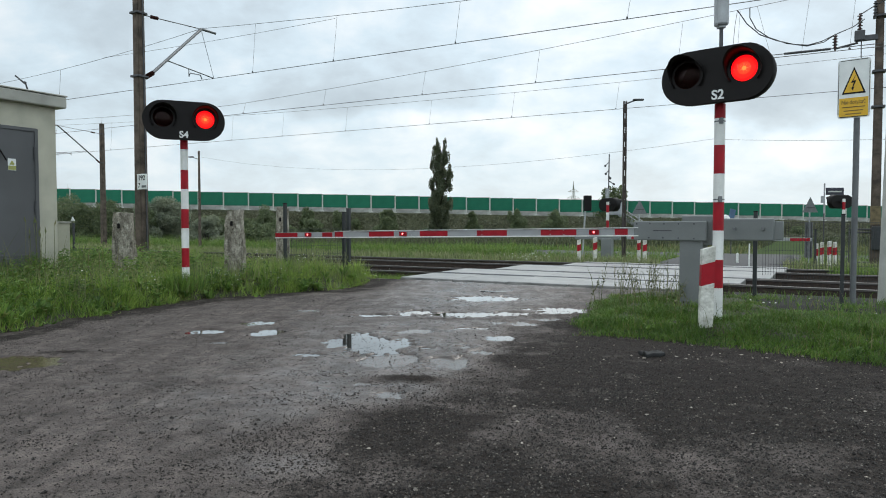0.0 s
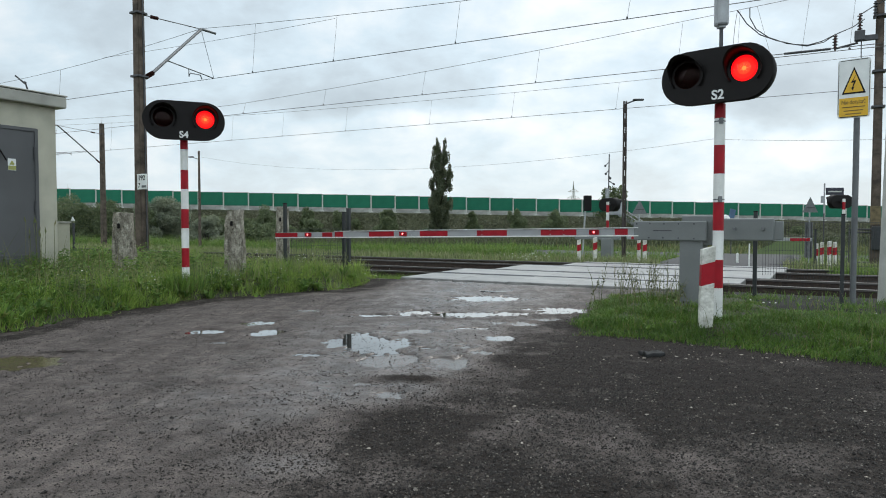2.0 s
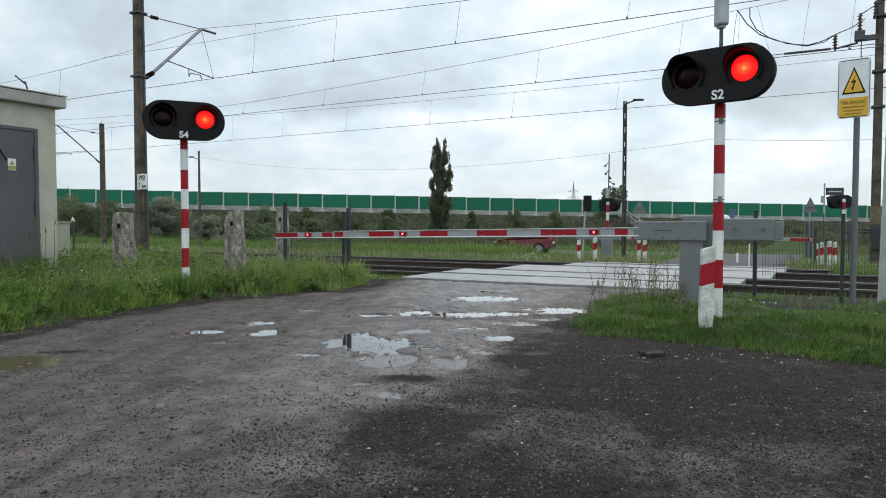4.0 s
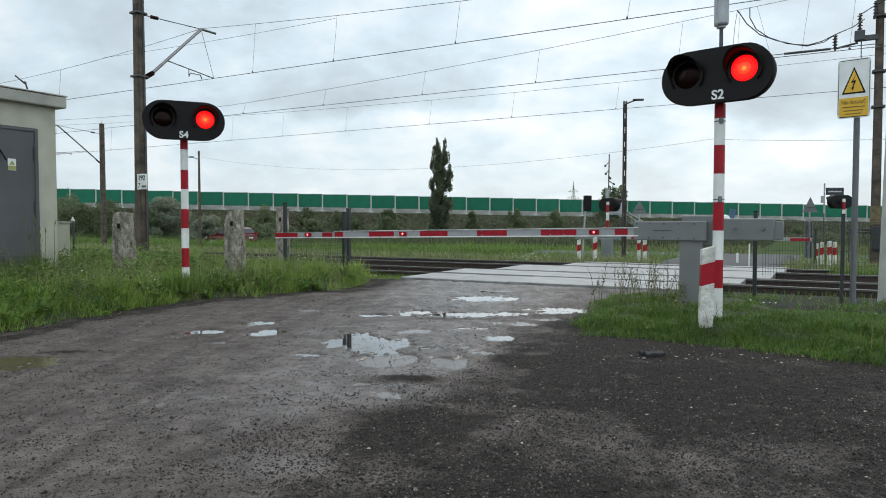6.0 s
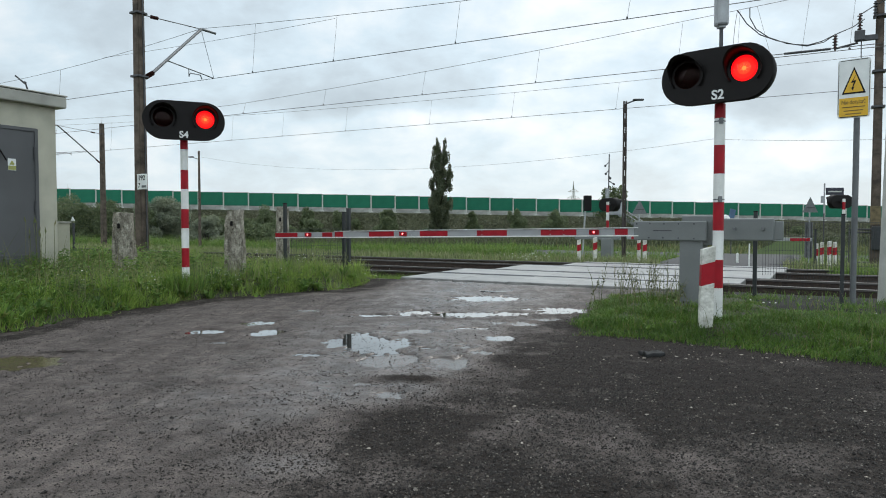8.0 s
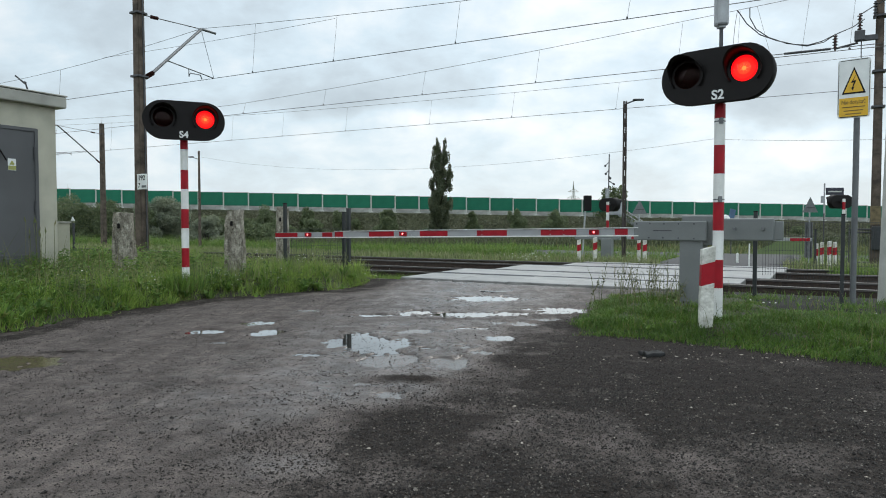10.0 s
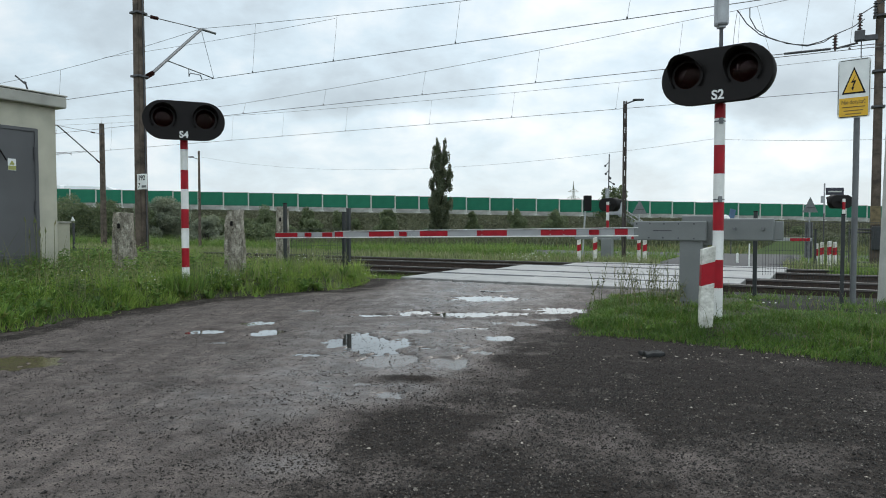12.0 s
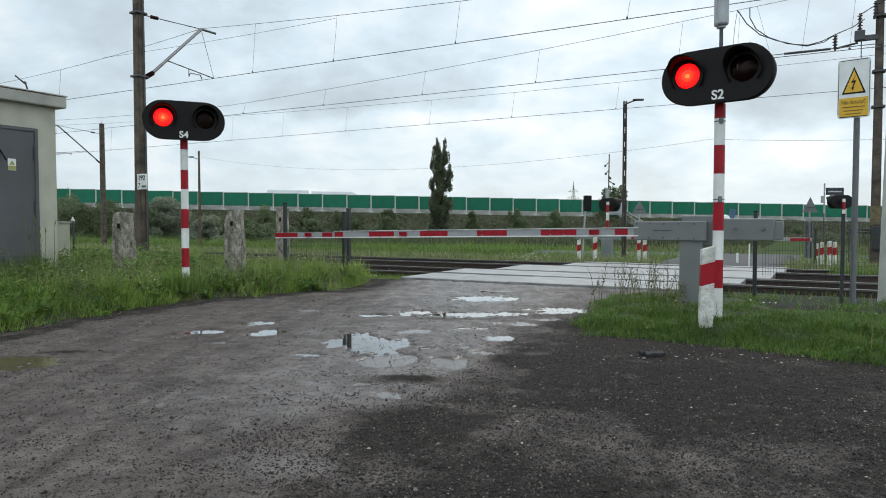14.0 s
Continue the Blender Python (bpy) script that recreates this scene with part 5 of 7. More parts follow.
def near_signals():
    s = signal(2.92, 7.24, [2.30, 2.15, 1.87, 1.57, 1.27, 0.97, 0.66, 0.36, -0.15], 2.555, -41, "S2", "red and white banded signal pole with twin red lamps lettered S2", -0.115)
    clamp(s, 1.30)
    clamp(s, 2.12)
    bm = bmesh.new()
    rod(bm, (0, 0, 2.80), (0, 0, 3.14), 0.019, n=12)
    part("mast_top", bm, STEEL, s, "thin dark steel tube")
    bm = bmesh.new()
    box(bm, (0, 0, 3.37), (0.125, 0.13, 0.52), 0.026)
    box(bm, (0, 0, 3.105), (0.07, 0.08, 0.03), 0.006)
    part("bell_box", bm, GALV, s, "grey box above the lamps")
    s = signal(-3.91, 10.35, [2.30, 2.16, 1.85, 1.56, 1.26, 0.97, 0.67, 0.38, -0.1], 2.555, 24, "S4", "red and white banded signal pole with twin red lamps lettered S4", 0.07)


def far_signal(x, y, z0, head_z, yaw, label, dy=0.34, dx=0.0):
    s = thing("crossing_signal", pose(x, y, z0), label, "crossing signal", "crossing signals")
    striped_pole(s, [head_z + 0.1, head_z - 0.02, head_z - 0.31, head_z - 0.61, head_z - 0.91, head_z - 1.21, head_z - 1.51, head_z - 1.81, 0.0], first_red=False)
    lamp_head(s, head_z, yaw, "", live=False, size=0.90, dx=dx, dy=dy)
    bm = bmesh.new()
    rod(bm, (0, 0, head_z), (dx, dy, head_z), 0.04, n=8)
    part("bracket", bm, STEEL, s, "dark steel mounting bracket")
    return s


# ---- barrier machines ----
def near_barrier():
    """Machine on a pedestal with a level striped boom towards -x of its own axes (along the railway)."""
    ang = math.degrees(math.atan2(-(11.95 - 8.28), 2.94 + 3.04))
    g = thing("barrier_machine", pose(3.04, 8.28, 0.0, 0, 0, ang), "grey lifting barrier machine with a lowered red and white boom", "level crossing barrier", "crossing barriers")
    bm = bmesh.new()
    box(bm, (0.0, 0.02, 0.38), (0.27, 0.30, 1.04), 0.012)
    box(bm, (0.06, 0.02, -0.06), (0.42, 0.42, 0.16), 0.01)
    part("pedestal", bm, GREY, g, "grey steel pedestal")
    bm = bmesh.new()
    box(bm, (0.06, 0.05, 0.965), (0.36, 0.30, 0.36), 0.02)
    part("drive_housing", bm, GREY, g, "grey drive housing")
    bm = bmesh.new()
    box(bm, (-0.25, -0.14, 0.955), (0.86, 0.06, 0.235), 0.012)
    arm = part("boom_holder", bm, GREY, g, "grey boom holder plate")
    for x, z in ((-0.64, 1.04), (-0.48, 1.045), (-0.31, 1.04), (-0.14, 1.04), (0.04, 1.04), (-0.49, 0.87), (-0.32, 0.87), (-0.14, 0.87), (0.04, 0.865)):
        bm = bmesh.new()
        rod(bm, (x, -0.165, z), (x, -0.178, z), 0.010, n=8)
        part("bolt", bm, STEEL, arm)
    bm = bmesh.new()
    box(bm, (-0.33, -0.1715, 0.958), (0.22, 0.003, 0.012))
    part("inscription", bm, STEEL, arm, "dark illegible inscription bar")
    bm = bmesh.new()
    box(bm, (0.58, -0.13, 0.975), (0.64, 0.09, 0.255), 0.015)
    cw = part("counterweight", bm, GREY, g, "grey counterweight beam")
    bm = bmesh.new()
    box(bm, (0.94, -0.10, 0.965), (0.10, 0.07, 0.215), 0.01)
    part("end_plate", bm, GREY, cw)
    for x in (0.49, 0.79):
        bm = bmesh.new()
        rod(bm, (x, -0.17, 0.985), (x, -0.25, 0.985), 0.015, n=10)
        rod(bm, (x, -0.17, 0.985), (x, -0.20, 0.985), 0.023, n=6)
        part("bolt", bm, STEELG, cw)
    bm = bmesh.new()
    ball(bm, (0.36, -0.02, 1.095), 0.055, 12)
    part("cap", bm, WHITEP, g, "white round cap")
    # the boom: stripes half a metre long
    x0 = -0.62
    z0, h = 0.945, 0.088
    drop = -0.0155
    rise = Matrix.Translation((x0, -0.14, z0)) @ Matrix.Rotation(-math.atan(-drop), 4, "Y")
    core = part("boom", bm_box(( -2.45, 0, 0), (4.9, 0.045, h)), BOOM, g, "grey boom with red stripes and small red lamps", rise)
    tip = part("boom_tip", bm_box((-5.575, 0, -0.006), (1.31, 0.038, 0.080)), BOOM, g, "thinner grey boom end", rise)
    for a, b, top in ((0.134, 0.299, 0), (0.808, 1.308, 0), (1.812, 2.283, 0), (2.769, 3.251, 0), (3.726, 4.203, 0), (4.727, 4.895, 0)):
        p = core
        part("red_stripe", bm_box((-(a + b) / 2, -0.0255, -0.004), (b - a, 0.004, 0.078)), REDP, p, "red reflective stripe")
    for a, b in ((4.955, 5.168), (5.717, 6.229)):
        part("red_stripe", bm_box((-(a + b) / 2, -0.0215, -0.006), (b - a, 0.004, 0.070)), REDP, tip, "red reflective stripe")
    for a, b in ((0.0, 4.9),):
        part("edge_rail", bm_box((-(a + b) / 2, -0.004, -0.052), (b - a, 0.07, 0.016)), WHITEP, core, "white lower edge rail")
        part("edge_rail", bm_box((-(a + b) / 2, -0.004, 0.048), (b - a, 0.07, 0.008)), WHITEP, core, "white upper edge")
    part("edge_rail", bm_box((-5.575, -0.004, -0.053), (1.31, 0.052, 0.014)), WHITEP, tip, "white lower edge rail")
    for x in (0.98, 1.17, 0.06, 2.3, 2.2, 3.40, 3.46):
        for z in (-0.03, 0.03):
            bm = bmesh.new()
            rod(bm, (-x, -0.02, z), (-x, -0.034, z), 0.008, n=6)
            part("rivet", bm, GALV, core)
    for x, p in ((0.565, core), (3.548, core), (5.464, tip)):
        bm = bmesh.new()
        w, q, y0, y1 = 0.058, 0.026, -0.052, -0.027
        for c, s in (((0, (y0 + y1) / 2, q), (2 * w, y1 - y0, 0.012)), ((0, (y0 + y1) / 2, -q), (2 * w, y1 - y0, 0.012)), ((-w, (y0 + y1) / 2, 0), (0.012, y1 - y0, 2 * q)), ((w, (y0 + y1) / 2, 0), (0.012, y1 - y0, 2 * q)), ((0, y1, 0), (2 * w, 0.006, 2 * q))):
            box(bm, c, s)
        lamp = part("marker_lamp", bm, REDP, p, "small red boom lamp", pose(-x, 0, -0.004))
        bm = bmesh.new()
        rod(bm, (0, 0, 0), (0, -0.003, 0), 0.015, n=12)
        for f in bm.faces:
            f.material_index = 1 if f.calc_center_median().y > -0.002 else 0
        led = part("reflector", bm, [LED_ON, REDP], lamp, "tiny lamp reflector glowing on its face")
        FLASH.append((led, "R", (0, 0, 0), 0.004, -0.050))


def bm_box(c, s, bevel=0.003):
    bm = bmesh.new()
    box(bm, c, s, bevel)
    return bm


def far_barrier():
    g = thing("barrier_machine", at(-6.0, 21.8, -0.35), "grey lifting barrier machine beyond the tracks with its boom down", "level crossing barrier", "crossing barriers")
    part("pedestal", bm_box((0, 0, 0.42), (0.34, 0.3, 0.95), 0.02), GREY, g, "grey steel pedestal")
    part("counterweight", bm_box((-0.35, 0.1, 0.98), (1.5, 0.1, 0.24), 0.015), GREY, g, "grey counterweight beam")
    part("boom", bm_box((3.2, 0.1, 0.93), (5.2, 0.05, 0.10), 0.01), GALV, g, "pale boom with red stripes")
    b = g.children[-1]
    for a in (0.75, 1.75, 2.75, 3.75, 5.25):
        part("red_stripe", bm_box((a + 0.25, 0.07, 0.93), (0.5, 0.014, 0.085)), REDP, b, "red reflective stripe")


# ---- guide posts, fences, concrete stumps ----
def guide_post(m, h=0.8, w=0.13, label="white guide post with a slanted red band"):
    g = thing("guide_post", m, label, "guide post", "guide posts")
    sl = w * 0.28
    x = w / 2
    bands = ((-0.06, 0.59 * h, False), (0.59 * h, 0.83 * h, True), (0.83 * h, h, False))
    for i, (a, b, red) in enumerate(bands):
        bm = bmesh.new()
        lo = [(-x, a - (sl if i else 0)), (x, a), (x, b), (-x, b - sl)]
        prism(bm, lo, -0.035, 0.035, "y")
        part("band", bm, REDP if red else GRIMY, g, "slanted red band" if red else "weathered white paint" if i == 0 else "")
    return g


def posts_and_fences():
    guide_post(pose(2.648, 6.86, -0.08, 0, 1.2, -4), 0.90, 0.130, "tall white guide post with a slanted red band in the grass")
    for x, y, z, turn in ((3.99, 20.0, 0.57, 0), (4.46, 20.0, 0.64, 20), (5.75, 20.0, 0.64, 50), (5.92, 20.0, 0.57, 0), (9.87, 18.0, 0.51, 60), (10.56, 19.0, 0.52, 0), (9.92, 17.5, 0.59, 0), (10.06, 17.5, 0.57, 0)):
        g = lie(x, y) - 0.05
        guide_post(pose(x, y, g, 0, 0, turn), z - g, 0.105 if x < 9 else 0.072)
    # rough old concrete fence posts
    for x, y, h, w, top in ((-3.66, 12.0, 1.32, 0.36, 0.34), (-5.24, 11.2, 1.27, 0.36, 0.22), (-3.29, 14.0, 1.42, 0.28, 0.26)):
        t = tagged(stump(w, h, top), "crumbling old concrete fence post with a bolt hole", "concrete post", "old concrete posts")
        t.matrix_basis = pose(x, y, 0.0, 0, 0, 8)
    for x, y, h, w in ((-3.11, 13.45, 1.43, 0.058), (-2.06, 14.2, 1.27, 0.060), (-1.95, 14.1, 1.34, 0.070)):
        fence_post(x, y, h, w)
    # green mesh panel behind the boom tip
    a, b = Vector((-3.05, 13.5, 0)), Vector((-2.1, 14.2, 0))
    mesh_panel(a, b, 0.25, 0.93, 22, "low dark wire mesh panel between steel posts")
    fence_post(4.25, 9.28, 1.20, 0.052)
    fence_post(4.872, 8.31, 1.15, 0.044)
    mesh_panel(tk(-1.0, 15.1), tk(5.6, 15.1), -0.05, 1.06, 132, "dark wire mesh fence standing between the railway tracks")
    fence_post(9.83, 18.0, 0.88, 0.05)


def stump(w, h, top):
    """Square post of crumbling concrete: chipped arrises, pitted faces, a broken top and a black block for its hole."""
    bm = bmesh.new()
    n, m = 44, 24
    rings = []
    for i in range(n + 1):
        z = h * i / n
        k = (1 - 0.16 * i / n) * w / 2
        worn = 0.22 * step(0.80 * h, h, z) if top > 0.3 else 0.08 * step(0.9 * h, h, z)
        ring = []
        for j in range(m):
            a = j * 2 * math.pi / m
            c, s = math.cos(a), math.sin(a)
            q = min(1 / max(abs(c), abs(s)), 1.20 - 0.10 * max(0, noise.noise((c * 2, s * 2 + h * 7, z * 5))))
            q *= 1 + 0.10 * noise.noise((c * 1.3, s * 1.3 + h * 9, z * 2.5)) + 0.09 * noise.noise((c * 4, s * 4 + h, z * 10)) + 0.07 * noise.noise((c * 9, s * 9, z * 26 + h))
            x = k * q * c * (1 - (worn if c < 0 else 0.2 * worn))
            drop = 0.02 * c * (1 if top > 0.3 else -0.4) + 0.03 * noise.noise((c * 2.2, s * 2.2, h * 3)) if i > n - 3 else 0.0
            ring.append(bm.verts.new((x, k * 0.78 * q * s, z - 0.05 + drop)))
        rings.append(ring)
    for a, b in zip(rings, rings[1:]):
        for j in range(m):
            bm.faces.new((a[j], a[(j + 1) % m], b[(j + 1) % m], b[j]))
    bm.faces.new(rings[-1])
    bm.faces.new(rings[0][::-1])
    ob = part("concrete_post", bm, OLD_CONCRETE, None)
    # no real opening: a black block on the face gives the hole's dark
    bm = bmesh.new()
    box(bm, (-0.035, -w * 0.335, h * 0.79), (0.042, 0.10, 0.085), 0.018)
    part("slot", bm, BLACK, ob, "black block standing for the dark inside of the hole")
    return ob


def fence_post(x, y, h, w):
    p = thing("fence_post", pose(x, y, 0, 0, 0, TURN), "anthracite square steel fence post", "fence post", "fence posts")
    part("post", bm_box((0, 0, h / 2 - 0.1), (w, w, h + 0.2), 0.004), ANTHRACITE, p)
    part("cap", bm_box((0, 0, h + 0.006), (w + 0.008, w + 0.008, 0.014), 0.003), BLACK, p, "black plastic cap")
    return p


def mesh_panel(a, b, lo, hi, n, label):
    w = (b - a).length
    ang = math.degrees(math.atan2(b.y - a.y, b.x - a.x))
    f = thing("mesh_fence", pose(a.x, a.y, 0, 0, 0, ang), label, "fence", "mesh fences")
    bm = bmesh.new()
    rod(bm, (0, 0, lo), (0, 0, hi), 0.003, n=5)
    me = mesh_of("wire", bm, ANTHRACITE)
    for i in range(n + 1):
        o = new("wire", me)
        o.parent, o.location = f, (w * i / n, 0, 0)
    for k in range(5):
        z = lo + (hi - lo) * k / 4
        bm = bmesh.new()
        rod(bm, (0, 0.006, z), (w, 0.006, z), 0.0035, n=5)
        part("cross_wire", bm, ANTHRACITE, f)


# ---- pump house ----
def hut():
    h = thing("equipment_hut", at(-10.30, 6.34), "cream rendered equipment hut with a flat roof and grey steel door", "hut")
    # its face looks along +x of these axes; it runs towards -y
    bm = bmesh.new()
    box(bm, (-0.10, -0.14, 1.39), (0.20, 0.28, 2.82), 0)
    part("wall", bm, RENDERED, h, "cream rendered wall")
    part("wall", bm_box((-0.10, -1.89, 2.64), (0.20, 3.22, 0.36), 0), RENDERED, h)
    part("wall", bm_box((-0.10, -2.45, 1.23), (0.20, 2.10, 2.46), 0), RENDERED, h)
    part("wall", bm_box((-1.45, -0.10, 1.36), (2.48, 0.20, 2.76), 0.004), RENDERED, h)
    part("wall", bm_box((-2.8, -1.75, 1.36), (0.20, 3.5, 2.76), 0.004), RENDERED, h)
    part("wall", bm_box((-1.45, -3.42, 1.36), (2.48, 0.16, 2.76), 0.004), RENDERED, h)
    part("plinth", bm_box((-1.4, -1.75, -0.02), (2.92, 3.62, 0.20), 0.02), CONCRETE, h, "grey concrete plinth")
    r = part("roof", bm_box((-1.4, -1.76, 2.89), (3.06, 3.74, 0.17), 0.02), CAPPING, h, "flat roof slab with a grey edge")
    part("edge_trim", bm_box((-1.4, -1.76, 2.99), (3.08, 3.76, 0.022), 0.008), CAPPING, r, "folded roof edge")
    d = part("door", bm_box((-0.03, -0.85, 1.23), (0.06, 1.06, 2.37), 0.006), DOOR, h, "grey painted steel door")
    part("door_frame", bm_box((-0.02, -0.305, 1.235), (0.075, 0.05, 2.44), 0.004), DOOR, h)
    part("door_frame", bm_box((-0.02, -0.85, 2.435), (0.075, 1.12, 0.05), 0.004), DOOR, h)
    for z in (0.42, 1.28, 2.08):
        bm = bmesh.new()
        rod(bm, (0.015, -0.335, z - 0.10), (0.015, -0.335, z + 0.10), 0.017, n=8)
        part("hinge", bm, STEEL, d, "steel hinge")
    w = part("warning_plate", bm_box((0.004, -0.66, 1.90), (0.006, 0.115, 0.17)), PLASTIC, d, "small white warning plate with a grey triangle and yellow foot")
    bm = bmesh.new()
    prism(bm, [(-0.70, 1.895), (-0.62, 1.895), (-0.66, 1.965)], 0.007, 0.009, "x")
    part("triangle", bm, OLIVE, w, "olive warning triangle")
    part("bar", bm_box((0.008, -0.66, 1.852), (0.002, 0.108, 0.06), 0), OLIVE, w, "olive yellow text field")
    bm = bmesh.new()
    box(bm, (0.012, -0.86, 2.06), (0.02, 0.05, 0.16), 0.006)
    rod(bm, (0.02, -0.86, 2.12), (0.045, -0.86, 2.12), 0.012, n=8)
    rod(bm, (0.045, -0.865, 2.13), (0.045, -0.755, 1.95), 0.011, n=8)
    part("door_handle", bm, BLACK, d, "black lever handle on a back plate")
    for i in range(7):
        part("louvre", bm_box((0.008, -0.86, 0.30 + 0.045 * i), (0.016, 0.86, 0.026), 0.003), DOOR, d, "grey ventilation louvre")
    bm = bmesh.new()
    tube(bm, [(-0.30, -0.20, 2.98), (-0.32, -0.25, 3.16), (-0.40, -0.36, 3.28)], 0.012, 8)
    ball(bm, (-0.325, -0.26, 3.18), 0.025, 8)
    part("aerial", bm, STEEL, h, "small bent aerial on the roof")
    c = thing("cable_cabinet", pose(-6.86, 12.2, 0.0, 0, 0, TURN), "small cream cable cabinet behind the hut", "cabinet")
    part("body", bm_box((0, 0, 0.52), (0.28, 0.22, 1.06), 0.01), RENDERED, c)
    part("lid", bm_box((0, 0, 1.06), (0.32, 0.26, 0.03), 0.008), CAPPING, c)


# ---- overhead line ----
def insulator(bm, p, q, r):
    p, q = Vector(p), Vector(q)
    rod(bm, p, q, r * 0.45, n=8)
    for i in range(5):
        a = p.lerp(q, 0.14 + 0.18 * i)
        rod(bm, a, a + (q - p).normalized() * (q - p).length * 0.06, r, r * 0.55, n=10)


def mast(name, m, h, w, label):
    t = thing(name, m, label, "catenary mast", "catenary masts")
    bm = bmesh.new()
    a, b = w / 2, w * 0.36
    lo, hi = [(-a, -a * 0.9), (a, -a * 0.9), (a, a * 0.9), (-a, a * 0.9)], [(-b, -b), (b, -b), (b, b), (-b, b)]
    va, vb = [bm.verts.new((x, y, -0.6)) for x, y in lo], [bm.verts.new((x, y, h)) for x, y in hi]
    for i in range(4):
        bm.faces.new((va[i], va[(i + 1) % 4], vb[(i + 1) % 4], vb[i]))
    bm.faces.new(vb)
    bmesh.ops.bevel(bm, geom=[e for e in bm.edges if abs(e.verts[0].co.z - e.verts[1].co.z) > 1], offset=w * 0.08, segments=2, affect="EDGES")
    part("shaft", bm, MAST, t, "weathered tapering mast shaft")
    return t


def cantilever(t, reach, z_tie, z_foot, z_head, z_wire, y0, along=0.0):
    """Tie, strut and steady arm that hold one wire; reach runs along local y."""
    bm = bmesh.new()
    sgn = 1 if reach > 0 else -1
    box(bm, (0, 0, z_tie), (0.28, 0.28, 0.05), 0.01)
    part("collar", bm, STEEL, t, "dark steel mast collar")
    part("collar", bm_box((0, 0, z_foot), (0.28, 0.28, 0.05), 0.01), STEEL, t, "dark steel mast collar")
    bm = bmesh.new()
    ta, tb = Vector((0, sgn * y0, z_tie)), Vector((along, reach, z_head))
    rod(bm, ta, tb, 0.012, n=6)
    part("tie_rod", bm, STEEL, t, "thin dark tie rod")
    bm = bmesh.new()
    insulator(bm, ta.lerp(tb, 0.10), ta.lerp(tb, 0.22), 0.045)
    part("insulator", bm, BROWN, t, "brown ribbed insulator")
    bm = bmesh.new()
    rod(bm, (along * 0.1, sgn * (y0 + 0.30), z_foot + 0.18), (along, reach, z_head), 0.038, n=10)
    rod(bm, (along, reach, z_head), (along, reach + 0.5 * sgn, z_head + 0.0), 0.035, n=8)
    part("strut", bm, STEELG, t, "grey steel cantilever tube")
    bm = bmesh.new()
    insulator(bm, (0, sgn * y0, z_foot), (along * 0.1, sgn * (y0 + 0.34), z_foot + 0.20), 0.06)
    part("insulator", bm, BROWN, t, "brown ribbed insulator")
    bm = bmesh.new()
    k = 0.33
    a = Vector((along * k, sgn * y0 + (reach - sgn * y0) * k, z_foot + (z_head - z_foot) * k))
    b = Vector((along, reach + 0.42 * sgn, z_wire + 0.10))
    rod(bm, a, b, 0.016, n=6)
    c = a.lerp(b, 0.45)
    tube(bm, [c, c - Vector((0, 0, 0.20)), c + Vector((0, 0.05 * sgn, -0.10)), Vector((along, reach - 0.05, z_wire + 0.10)), Vector((along, reach, z_wire))], 0.013, 6)
    rod(bm, (along, reach, z_head - 0.03), b, 0.007, n=5)
    part("steady_arm", bm, STEELG, t, "bent steady arm")


